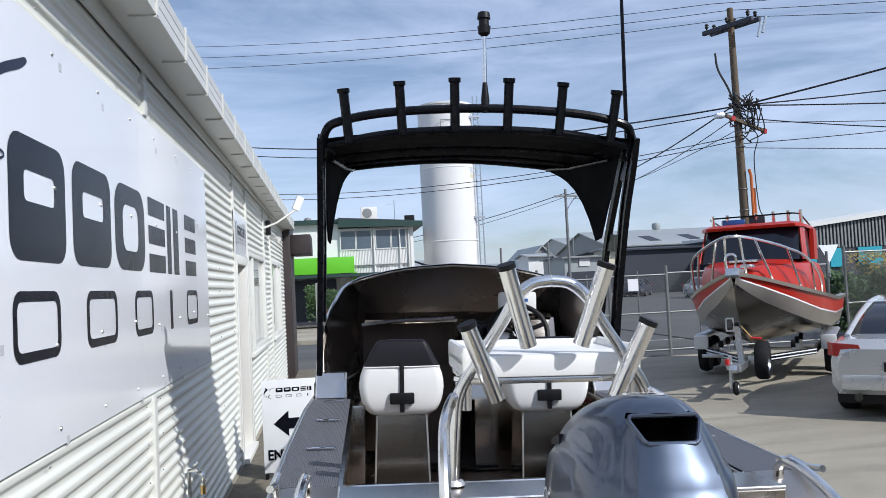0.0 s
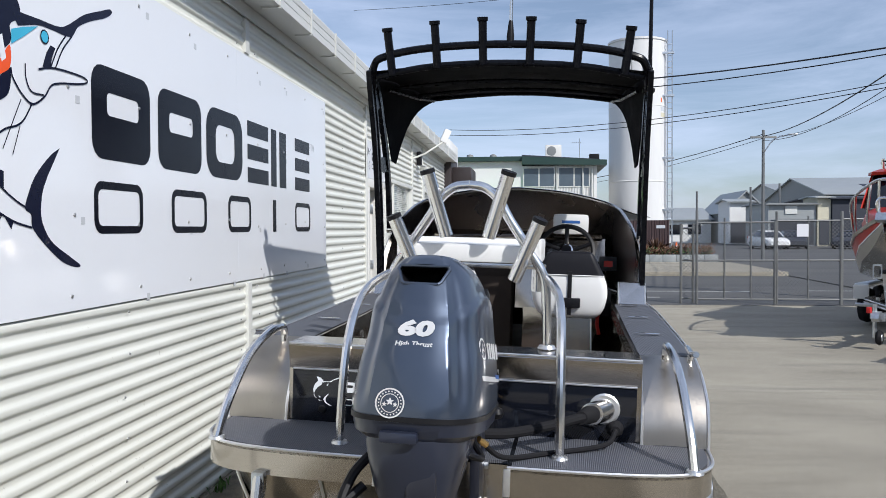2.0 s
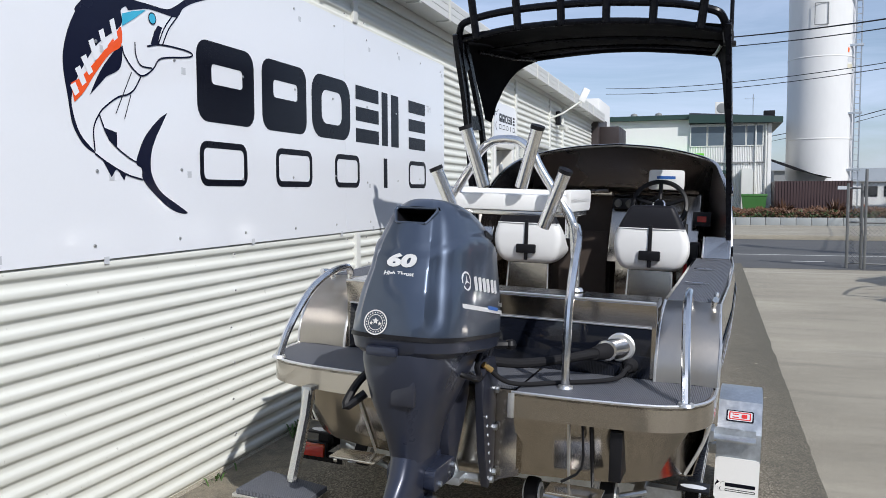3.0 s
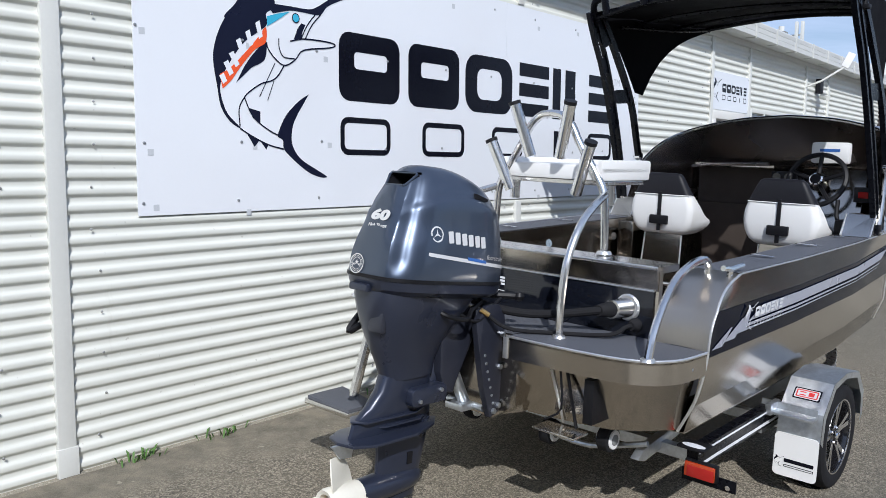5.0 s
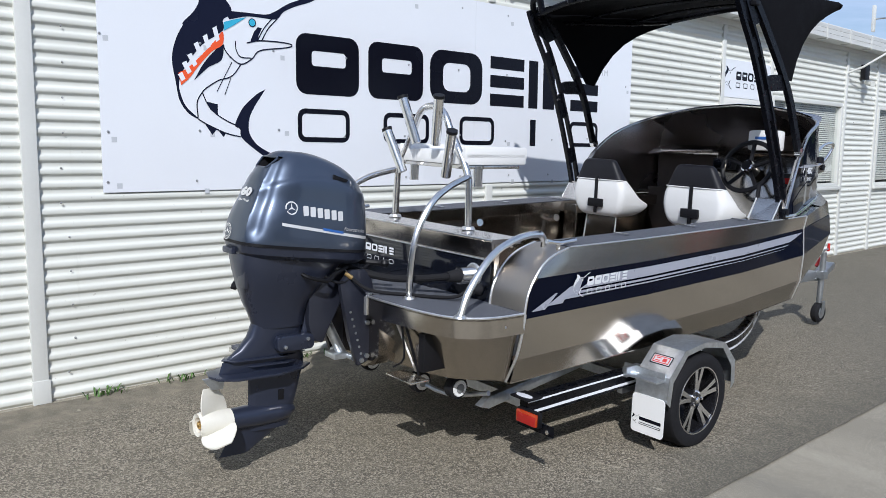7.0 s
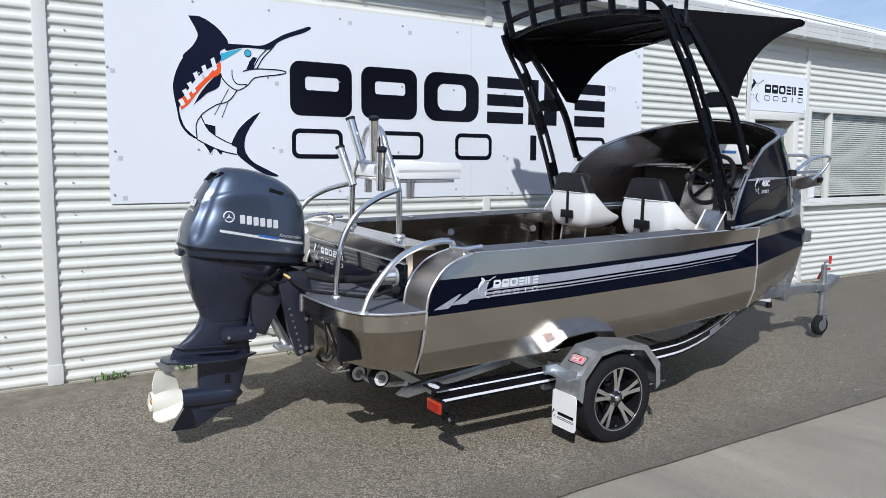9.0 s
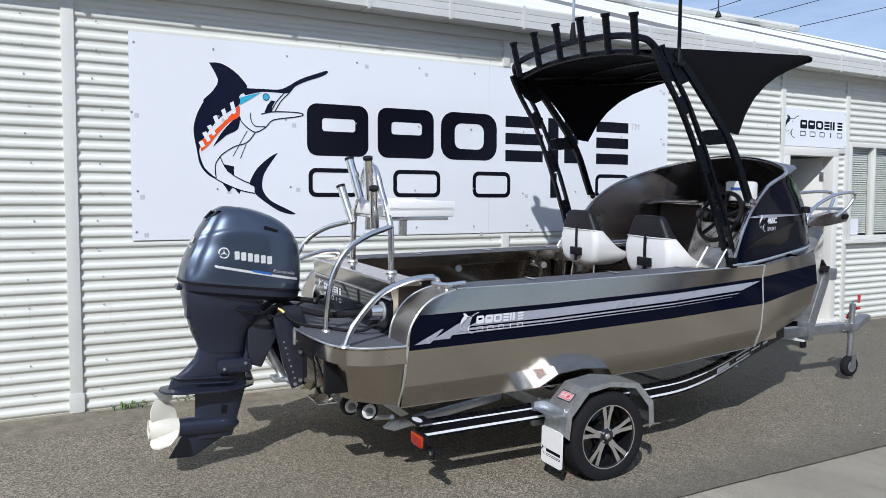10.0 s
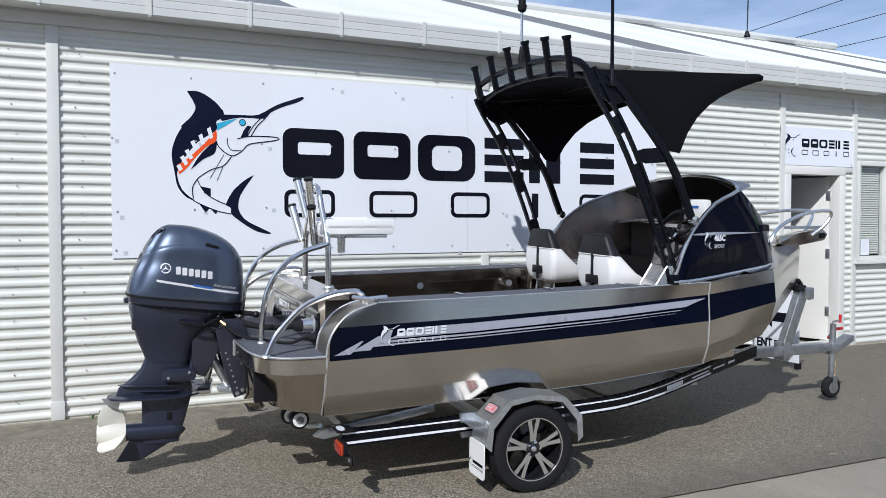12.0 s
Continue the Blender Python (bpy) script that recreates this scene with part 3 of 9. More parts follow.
def build_roof():
    # quad gutter with straps, soffit and roof sheets
    prof = [(-0.80, 3.112), (-0.772, 3.118), (-0.772, 3.172), (-0.776, 3.176), (-0.772, 3.180), (-0.772, 3.232), (-0.776, 3.236), (-0.772, 3.240), (-0.768, 3.285), (-0.776, 3.30), (-0.80, 3.30), (-0.80, 3.285), (-0.97, 3.28), (-0.97, 3.115)]
    bm = prism(prof, -9.0, WALL_END + 0.3, "y")
    for v in bm.verts:
        v.co.z -= 0.0045 * (v.co.y - 2.0)
    gut = solid("gutter", bm, M["gutter"], "off-white steel box gutter along the eave", "gutter", kind="structure")
    strap = mesh_of("strap", add_box(box(-0.772, -0.014, 3.112, -0.763, 0.014, 3.304), -0.90, -0.014, 3.102, -0.768, 0.014, 3.112), M["gutter"])
    for k in range(33):
        s = new("strap", strap)
        s.parent = gut
        y = 1.597 + 0.7555 * (k - 14)
        s.location = (0, y, -0.0045 * (y - 2.0))
    solid("soffit", box(-1.03, -9, 3.10, -0.965, WALL_END, 3.125), M["soffit"], "grey fibre sheet soffit under the eave", "soffit", kind="structure")
    solid("fascia_flashing", box(-0.99, -9, 3.02, -0.975, WALL_END, 3.11), M["white_trim"], "white flashing at the top of the wall", "flashing", kind="structure")
    # ribbed roof, sheet by sheet
    slope = 0.35
    run = 6.4

    def roof_sheet(y0, y1):
        bm = bmesh.new()
        n = max(2, int((y1 - y0) / 0.019))
        rows = []
        for k in range(n + 1):
            y = y0 + (y1 - y0) * k / n
            dz = 0.009 * math.sin(2 * math.pi * y / PITCH)
            rows.append([bm.verts.new((x, y, 3.29 - 0.0045 * (y - 2.0) + (-0.82 - x) * slope + dz)) for x in (-0.80, -0.82 - run)])
        for a, b in zip(rows, rows[1:]):
            bm.faces.new((a[0], a[1], b[1], b[0])).smooth = True
        return bm
    y = -9.0
    roof = thing("roof", "white corrugated steel roof with translucent strips", "roof", kind="structure")
    for gap in (-2.4, 2.0, 6.55, 10.9, 14.8):
        part("roof_panel", roof_sheet(y, gap), M["cladding"], roof)
        part("skylight_strip", roof_sheet(gap, gap + 0.8), M["skylight"], roof, "dull grey translucent roof strip")
        y = gap + 0.8
    part("roof_panel", roof_sheet(y, WALL_END + 0.3), M["cladding"], roof)
    part("ridge_cap", tube([(-0.82 - run, -9, 3.31 + run * slope), (-0.82 - run, WALL_END + 0.3, 3.31 + run * slope)], 0.09, 8), M["gutter"], roof)
    solid("roof_back", box(-7.4, -9, 0, -7.25, WALL_END, 4.4), M["cladding"], "far wall of the workshop", "wall", kind="structure")
    v = thing("roof_vent", "small dark vent with a whip on the roof", "vent", pose(-6.6, 13.6, 5.33))
    part("vent_cone", lathe([(0.0, 0.12), (0.03, 0.11), (0.07, 0.0)], seg=12), M["black_plastic"], v)
    part("whip", tube([(0, 0, 0.1), (0.0, 0.02, 0.75)], 0.012, 6), M["black_plastic"], v)


def glazed_window(name, y0, y1, z0, z1, split):
    w = thing(name, "white aluminium window with lowered pale blinds behind the glass", "window", kind="structure")
    bm = bmesh.new()
    f = 0.05
    for a in ((y0, y0 + f, z0, z1), (y1 - f, y1, z0, z1), (y0 + f, y1 - f, z0, z0 + f), (y0 + f, y1 - f, z1 - f, z1), (split - 0.02, split + 0.02, z0 + f, z1 - f)):
        add_box(bm, -1.07, a[0], a[2], -0.985, a[1], a[3], 0.004)
    part("window_frame", bm, M["white_trim"], w)
    part("window_sill", box(-1.04, y0 - 0.05, z0 - 0.045, -0.95, y1 + 0.05, z0 - 0.002, 0.006), M["white_trim"], w)
    for a, b in ((y0 + f, split - 0.02), (split + 0.02, y1 - f)):
        bm = bmesh.new()
        bm.faces.new([bm.verts.new(p) for p in ((-1.03, a, z0 + f), (-1.03, b, z0 + f), (-1.03, b, z1 - f), (-1.03, a, z1 - f))])
        g = part("pane", bm, M["window_glass"], w)
        g.visible_shadow = False
    bm = bmesh.new()
    z = z1 - 0.06
    while z > z0 + 0.06:
        for a, b in ((split + 0.03, y1 - f), (y0 + 0.06, split - 0.03)):
            q = [(-1.062, a, z), (-1.062, b, z), (-1.074, b, z + 0.023), (-1.074, a, z + 0.023)]
            bm.faces.new([bm.verts.new(p) for p in q])
        z -= 0.028
    part("blind", bm, M["white_trim"], w, "pale venetian blind slats")


def build_openings():
    # room behind the openings
    bm = bmesh.new()
    add_box(bm, -4.0, 7.5, 0.05, -3.9, 16, 3.0)
    add_box(bm, -4.0, 7.4, 0.05, -1.17, 7.5, 3.0)
    add_box(bm, -4.0, 16, 0.05, -1.17, 16.1, 3.0)
    solid("wall_inner", bm, M["shed_grey"], "plain grey inner walls of the office", "wall", kind="structure")
    solid("floor", box(-4.0, 7.4, 0.0, -1.0, 16.1, 0.06), M["concrete"], "plain office floor", "floor", kind="structure")
    d = thing("door_1", "cream painted door standing ajar in a cream frame", "door", kind="structure")
    bm = bmesh.new()
    add_box(bm, -1.17, 8.47, 0.08, -0.985, 8.57, 2.10, 0.004)
    add_box(bm, -1.17, 9.37, 0.08, -0.985, 9.47, 2.10, 0.004)
    add_box(bm, -1.17, 8.47, 2.10, -0.985, 9.47, 2.19, 0.004)
    add_box(bm, -1.2, 8.47, 0.05, -0.93, 9.47, 0.10, 0.004)
    part("door_frame", bm, M["door_paint"], d)
    leaf = part("door_leaf", box(-0.04, -0.79, 0.0, 0.0, 0.0, 1.98, 0.003), M["door_paint"], d)
    leaf.matrix_world = pose(-1.13, 9.365, 0.11, 0, 0, -76)
    for z in (0.3, 1.0, 1.7):
        part("hinge", box(0.0, -0.03, z, 0.012, 0.02, z + 0.11, 0.002), M["galv"], leaf)
    part("door_handle", tube([(0.0, -0.72, 0.98), (0.05, -0.72, 0.98), (0.05, -0.62, 0.98)], 0.009, 8), M["chrome"], leaf)
    part("notice", box(0.001, -0.66, 1.50, 0.004, -0.5, 1.62), M["black_plastic"], leaf)
    glazed_window("window_1", *OPEN[1], 10.2)
    glazed_window("window_2", *OPEN[2], 14.6)
    # small paper in the corner of the first window
    solid("window_card", box(-1.029, 9.80, 1.14, -1.026, 9.95, 1.34), M["sign_white"], "small white card stuck inside the window", "card")


def word_blocks(parent, m, x0, x1, z0, z1, heavy, mat):
    """Seven heavy or five light letter-sized plain blocks that stand for a word mark, each a part."""
    h = z1 - z0
    span = x1 - x0
    mid = (z0 + z1) / 2
    cells = HEAVY if heavy else LIGHT
    for a, w, kind in cells:
        cx, cw = x0 + (a + w / 2) * span, w * span
        bm = bmesh.new()
        if kind == "slot":
            add_ring(bm, m, rounded_rect(cw, h, h * 0.2, 4, cx, mid), rounded_rect(cw * 0.54, h * 0.25, h * 0.06, 4, cx + cw * 0.01, z0 + h * 0.60))
        elif kind == "ring":
            add_ring(bm, m, rounded_rect(cw, h, h * 0.3, 5, cx, mid), rounded_rect(cw * 0.52, h * 0.54, h * 0.16, 5, cx, mid))
        elif kind == "thin":
            t = h * 0.15
            add_ring(bm, m, rounded_rect(cw, h, h * 0.26, 4, cx, mid), rounded_rect(cw - 2 * t, h - 2 * t, h * 0.14, 4, cx, mid))
        elif kind == "comb":
            for f in (0.125, 0.5):
                part("dark_bar", add_flat(bmesh.new(), m, rounded_rect(cw, h * 0.245, 0.002, 1, cx, z0 + h * f)), mat, parent)
            add_flat(bm, m, rounded_rect(cw, h * 0.245, 0.002, 1, cx, z0 + h * 0.875))
        else:
            add_flat(bm, m, rounded_rect(cw, h, 0.002, 1, cx, mid))
        part("dark_block" if heavy else "thin_block", bm, mat, parent)


HEAVY = ((0.0, 0.158, "slot"), (0.183, 0.158, "slot"), (0.362, 0.172, "ring"), (0.562, 0.125, "comb"), (0.705, 0.036, "bar"), (0.762, 0.048, "bar"), (0.878, 0.122, "comb"))
LIGHT = ((0.0, 0.13, "thin"), (0.222, 0.135, "thin"), (0.455, 0.12, "thin"), (0.71, 0.022, "bar"), (0.872, 0.128, "thin"))


def marlin(parent, m, s, dark, rich=True):
    """The leaping-fish emblem as plain curved shapes; s is its full height, its origin the lower left."""
    def put(name, pts, mat, lift, steps=5, close=True):
        q = [Vector((a * s, b * s, 0)) for a, b in pts]
        if steps:
            q = smooth_path(q, steps)
        part(name, add_flat(bmesh.new(), m, [(p.x, p.y) for p in q], lift), mat, parent)

    def line(pts, w=0.0042, lift=0.0016):
        q = smooth_path([Vector((a * s, b * s, 0)) for a, b in pts], 6)
        bm = bmesh.new()
        left, right = [], []
        for k, p in enumerate(q):
            d = (q[min(k + 1, len(q) - 1)] - q[max(k - 1, 0)]).normalized()
            o = Vector((-d.y, d.x, 0)) * w * s
            left.append(p + o)
            right.append(p - o)
        for k in range(len(q) - 1):
            bm.faces.new([bm.verts.new(m @ Vector((p.x, p.y, lift))) for p in (left[k], left[k + 1], right[k + 1], right[k])])
        part("thin_line", bm, dark, parent)
    # dorsal fin, back, bill, tail
    put("fin_shape", [(0.10, 0.998), (0.174, 0.999), (0.251, 0.964), (0.316, 0.909), (0.351, 0.843), (0.249, 0.78), (0.134, 0.74), (0.058, 0.745), (0.122, 0.815), (0.157, 0.879), (0.139, 0.934)], dark, 0.0)
    put("back_shape", [(0.42, 0.843), (0.304, 0.80), (0.298, 0.735), (0.17, 0.643), (0.078, 0.529), (0.04, 0.46), (0.03, 0.40), (0.064, 0.305), (0.14, 0.236), (0.082, 0.262), (0.031, 0.331), (0.012, 0.429), (-0.005, 0.527), (-0.001, 0.597), (0.03, 0.685), (0.084, 0.769), (0.153, 0.828), (0.27, 0.855)], dark, 0.0002)
    put("bill_shape", [(0.30, 0.845), (0.446, 0.85), (0.567, 0.853), (0.629, 0.876), (0.733, 0.938), (0.859, 0.987), (0.919, 1.008), (0.931, 0.994), (0.879, 0.963), (0.774, 0.924), (0.691, 0.882), (0.641, 0.834), (0.527, 0.832), (0.446, 0.828), (0.34, 0.80)], dark, 0.0004)
    put("tail_shape", [(0.563, 0.423), (0.502, 0.389), (0.421, 0.318), (0.381, 0.257), (0.361, 0.204), (0.392, 0.184), (0.399, 0.14), (0.459, 0.087), (0.56, 0.022), (0.642, -0.003), (0.683, 0.0), (0.621, 0.033), (0.52, 0.083), (0.472, 0.128), (0.448, 0.184), (0.457, 0.258), (0.489, 0.32)], dark, 0.0)
    for pts in (((0.469, 0.692), (0.493, 0.746), (0.518, 0.776), (0.546, 0.772), (0.526, 0.734), (0.514, 0.693)), ((0.186, 0.334), (0.256, 0.32), (0.255, 0.259), (0.212, 0.286)), ((0.177, 0.207), (0.219, 0.147), (0.246, 0.179)), ((0.254, 0.176), (0.289, 0.135), (0.301, 0.16))):
        put("dark_spot", pts, dark, 0.0, 0)
    if not rich:
        return
    put("dark_underband", [(0.118, 0.447), (0.169, 0.532), (0.228, 0.602), (0.294, 0.656), (0.286, 0.572), (0.207, 0.526)], dark, 0.0008)
    put("orange_band", [(0.028, 0.48), (0.085, 0.514), (0.169, 0.591), (0.248, 0.674), (0.295, 0.728), (0.294, 0.656), (0.228, 0.612), (0.15, 0.53), (0.092, 0.458), (0.042, 0.414)], M["sign_orange"], 0.0012)
    for a, b, w, h in ((0.246, 0.748, 0.020, 0.066), (0.187, 0.698, 0.023, 0.060), (0.133, 0.652, 0.028, 0.060), (0.093, 0.587, 0.036, 0.052), (0.062, 0.542, 0.032, 0.050), (0.037, 0.480, 0.020, 0.028)):
        put("white_bar", ((a - 0.013, b - 0.008), (a + 0.012, b + 0.007), (a + 0.010 + w, b - h), (a - 0.012 + w, b - h - 0.016)), M["sign_white"], 0.0018, 0)
    put("cyan_wedge", [(0.303, 0.781), (0.367, 0.803), (0.446, 0.824), (0.366, 0.771), (0.303, 0.733)], M["sign_cyan"], 0.0016, 0)
    put("eye_ring", [(0.482 + 0.025 * math.cos(radians(30 * k)), 0.797 + 0.025 * math.sin(radians(30 * k))) for k in range(12)], dark, 0.0019, 0)
    put("cyan_eye", [(0.482 + 0.020 * math.cos(radians(30 * k)), 0.797 + 0.020 * math.sin(radians(30 * k))) for k in range(12)], M["sign_cyan"], 0.0022, 0)
    line([(0.445, 0.679), (0.525, 0.699), (0.648, 0.704), (0.73, 0.70), (0.743, 0.687), (0.689, 0.672), (0.565, 0.652), (0.513, 0.633), (0.476, 0.591), (0.411, 0.556), (0.356, 0.578), (0.309, 0.624), (0.298, 0.657)], 0.0036)
    line([(0.373, 0.684), (0.376, 0.636), (0.404, 0.597), (0.472, 0.595)], 0.003)
    line([(0.403, 0.552), (0.363, 0.499), (0.324, 0.473), (0.265, 0.455), (0.198, 0.414), (0.163, 0.382), (0.132, 0.325), (0.135, 0.242)], 0.0034)
    line([(0.163, 0.382), (0.197, 0.314), (0.244, 0.267), (0.321, 0.224), (0.396, 0.192), (0.398, 0.144)], 0.0034)
    line([(0.135, 0.234), (0.203, 0.199), (0.301, 0.16), (0.396, 0.14)], 0.0036)
    line([(0.348, 0.562), (0.30, 0.477), (0.252, 0.391)], 0.0022)
    line([(0.34, 0.473), (0.30, 0.376)], 0.0022)
    line([(0.616, 0.838), (0.558, 0.773), (0.514, 0.698)], 0.0034)
    line([(0.649, 0.839), (0.587, 0.775), (0.541, 0.699)], 0.0034)


def build_signs():
    x = -0.998
    sign = thing("wall_sign", "large white composite sign with fish emblem and dark blocks", "sign")
    for y0, y1 in ((1.32, 4.399), (4.401, 6.62)):
        part("sign_sheet", box(x - 0.005, y0, 1.268, x, y1, 2.775), M["sign_white"], sign)
    m = side_plane(x + 0.0015, 0, 0)
    word_blocks(sign, m, 2.66, 6.075, 1.925, 2.345, True, M["sign_black"])
    word_blocks(sign, m, 2.67, 6.09, 1.59, 1.825, False, M["sign_black"])
    words("trade_letters", "TM", 0.085, side_plane(x + 0.001, 6.17, 2.31), M["sign_grey"], sign)
    marlin(sign, side_plane(x + 0.0015, 1.775, 1.456), 1.145, M["sign_navy"])
    rng = random.Random(7)
    sc = mesh_of("sign_screw", lathe([(0.0, 0.006), (0.007, 0.005), (0.009, 0.0)], axis="x", seg=8), M["screw"])
    tab = mesh_of("tape_tab", box(0, -0.016, -0.016, 0.001, 0.016, 0.016), M["sign_grey"])
    for k in range(10):
        for z in (1.33, 1.63 + 0.02 * (k % 3), 2.2, 2.70):
            y = 1.36 + 0.575 * k + rng.uniform(-0.03, 0.03)
            if y > 6.6:
                continue
            s = new("sign_screw", sc)
            s.parent, s.location = sign, (x, y, z)
            if rng.random() < 0.55:
                t = new("tape_tab", tab)
                t.parent, t.location = sign, (x + 0.0004, y + rng.uniform(0.03, 0.09), z - rng.uniform(0.02, 0.07))
    s = thing("door_sign", "small white sign over the door with dark emblem", "sign")
    part("sign_sheet", box(x - 0.006, 8.40, 2.205, x + 0.002, 9.61, 2.645), M["sign_white"], s)
    m = side_plane(x + 0.0035, 0, 0)
    word_blocks(s, m, 8.74, 9.53, 2.415, 2.515, True, M["sign_black"])
    word_blocks(s, m, 8.74, 9.53, 2.325, 2.385, False, M["sign_black"])
    marlin(s, side_plane(x + 0.0035, 8.47, 2.30), 0.26, M["sign_navy"], False)
    part("sign_rail", box(x - 0.006, 8.39, 2.14, x + 0.006, 9.62, 2.20, 0.003), M["white_trim"], s)
    for y in (8.43, 9.58):
        for z in (2.23, 2.62):
            part("sign_screw", lathe([(0.0, 0.006), (0.007, 0.005), (0.009, 0.0)], (x + 0.002, y, z), "x", 8), M["screw"], s)
    # leaning entry board by the doorway
    b = thing("entry_board", "white entry board with a black arrow by the door", "sign", pose(-0.43, 7.75, 0.10, 0, 0, 0))
    part("board", box(-0.29, -0.008, 0.0, 0.29, 0.008, 0.86, 0.004), M["sign_white"], b)
    part("stay", box(-0.28, -0.02, -0.06, -0.25, 0.05, 0.0), M["black_plastic"], b)
    part("stay", box(0.25, -0.02, -0.06, 0.28, 0.05, 0.0), M["black_plastic"], b)
    face = Matrix(((1, 0, 0, 0), (0, 0, -1, -0.010), (0, 1, 0, 0), (0, 0, 0, 1)))
    word_blocks(b, face, -0.16, 0.25, 0.745, 0.785, True, M["sign_black"])
    word_blocks(b, face, -0.16, 0.25, 0.695, 0.72, False, M["sign_black"])
    bm = bmesh.new()
    add_flat(bm, face, [(-0.19, 0.45), (-0.05, 0.57), (-0.05, 0.50), (0.22, 0.50), (0.22, 0.40), (-0.05, 0.40), (-0.05, 0.33)])
    part("arrow", bm, M["sign_black"], b)
    marlin(b, face @ Matrix.Translation((-0.27, 0.685, 0)), 0.105, M["sign_navy"], False)
    words("entry_letters", "ENT", 0.13, face @ Matrix.Translation((-0.15, 0.16, 0)), M["sign_black"], b, 0.85, 0.004)
    part("entry_bar", box(-0.02, -0.0105, 0.12, 0.22, -0.0098, 0.205), M["sign_black"], b)


def build_wall_things():
    f = thing("flood_light", "white flood light on a bent arm at the eave", "flood light")
    part("arm", tube([(-1.0, 11.95, 2.72), (-0.8, 12.0, 2.80), (-0.52, 12.14, 3.0)], 0.016, 8), M["white_trim"], f)
    head = part("lamp_head", box(-0.055, -0.035, -0.11, 0.055, 0.035, 0.11, 0.012), M["white_plastic"], f)
    head.matrix_world = pose(-0.49, 12.16, 3.09, 0, 25, 20)
    c = thing("security_camera", "dark bracket and camera under the eave", "security camera")
    part("bracket", box(-1.0, 12.43, 2.66, -0.93, 12.6, 2.88, 0.01), M["black_plastic"], c)
    part("lens_body", tube([(-0.93, 12.5, 2.62), (-0.8, 12.4, 2.58)], 0.04, 10), M["white_trim"], c)
    t = thing("garden_tap", "brass tap on a grey pipe beside the wall", "tap")
    part("pipe", tube([(-0.98, 5.42, 0.07), (-0.98, 5.42, 0.66)], 0.012, 8), M["galv"], t)
    part("spout", tube([(-0.98, 5.42, 0.66), (-0.93, 5.38, 0.67), (-0.88, 5.33, 0.64), (-0.88, 5.32, 0.58)], 0.014, 8, 4), M["chrome"], t)
    part("tap_handle", tube([(-0.93, 5.34, 0.71), (-0.93, 5.43, 0.71)], 0.008, 8), M["chrome"], t)
    part("hose_end", tube([(-0.88, 5.32, 0.585), (-0.88, 5.32, 0.53)], 0.017, 8), M["brass"], t)
    p = thing("white_bollard", "slim white painted post beyond the wall", "post", pose(-0.35, 18.6, -0.05))
    part("post", tube([(0, 0, 0), (0, 0, 2.0)], 0.09, 12), M["white_trim"], p)
    # weeds along the wall's foot
    rng = random.Random(11)
    for cy, n, h in ((1.24, 26, 0.05), (1.76, 20, 0.05), (3.55, 34, 0.075), (3.95, 30, 0.06), (2.7, 16, 0.04), (0.1, 14, 0.04)):
        bm = bmesh.new()
        for k in range(n):
            y = rng.gauss(0, 0.06)
            a = rng.uniform(0, 6.28)
            L = h * rng.uniform(0.5, 1.3)
            d = Vector((math.cos(a), math.sin(a), 0)) * L * 0.7
            s = Vector((-math.sin(a), math.cos(a), 0)) * 0.006
            o = Vector((rng.uniform(-0.02, 0.05), y, 0.0))
            v = [bm.verts.new(q) for q in (o - s * 0.5, o + d * 0.5 - s + Vector((0, 0, L * 0.7)), o + d + Vector((0, 0, L * 0.8)), o + d * 0.5 + s + Vector((0, 0, L * 0.7)), o + s * 0.5)]
            bm.faces.new(v)
        solid("weed", bm, M["grass"], "small green weeds growing at the foot of the wall", "weeds", pose(-0.97, cy, 0.045), "weeds", "stuff")


def build_unseen_walls():
    """Unseen plain walls added to close the yard behind and beside the camera and darken reflections."""
    # out of view; its height is set by what the gunwale mirrors
    solid("unseen_wall_east", box(17.0, -30, -0.06, 17.3, 7.0, 7.5), M["shed_grey"], "unseen plain grey wall added to darken the hull's reflections", "wall", kind="structure")
    solid("unseen_wall_south", box(-1.3, -24.3, -0.06, 17.3, -24.0, 5.2), M["shed_grey"], "unseen plain grey wall added to close the yard behind", "wall", kind="structure")


build_ground()
build_unseen_walls()
build_wall()
build_roof()
build_openings()
build_signs()
build_wall_things()


# ---------------------------------------------------------------- the boat: local x to starboard, y to the bow
HEEL = 2.0


def boat_axes(px, pz=1.0):
    """The boat's axes, heeled to starboard about a fore-and-aft line."""
    return pose(0.627, 2.0, 0, 0, 0, -2.46) @ pose(px, 0, pz) @ pose(0, 0, 0, 0, HEEL, 0) @ pose(-px, 0, -pz)


BOAT = boat_axes(0.85)


def lerp(a, b, t):
    return a + (b - a) * t


# stations: y, keel z, chine (x, z), chine fold (x, z), band bottom (x, z), sheer (x, z), gunwale fold (x, z)
STATIONS = [
    (0.31, 0.405, (0.828, 0.470), (0.858, 0.585), (0.888, 0.785), (0.902, 0.968), (0.885, 1.092)),
    (1.20, 0.375, (0.835, 0.490), (0.872, 0.612), (0.905, 0.808), (0.920, 0.990), (0.902, 1.104)),
    (2.10, 0.345, (0.842, 0.522), (0.882, 0.655), (0.908, 0.842), (0.916, 1.020), (0.902, 1.122)),
    (2.93, 0.33, (0.815, 0.580), (0.862, 0.712), (0.868, 0.880), (0.852, 1.052), (0.866, 1.138)),
    (3.70, 0.42, (0.555, 0.690), (0.635, 0.800), (0.680, 0.957), (0.660, 1.096), (0.640, 1.188)),
    (4.60, 0.98, (0.016, 1.000), (0.018, 1.040), (0.022, 1.110), (0.026, 1.220), (0.028, 1.300)),
]


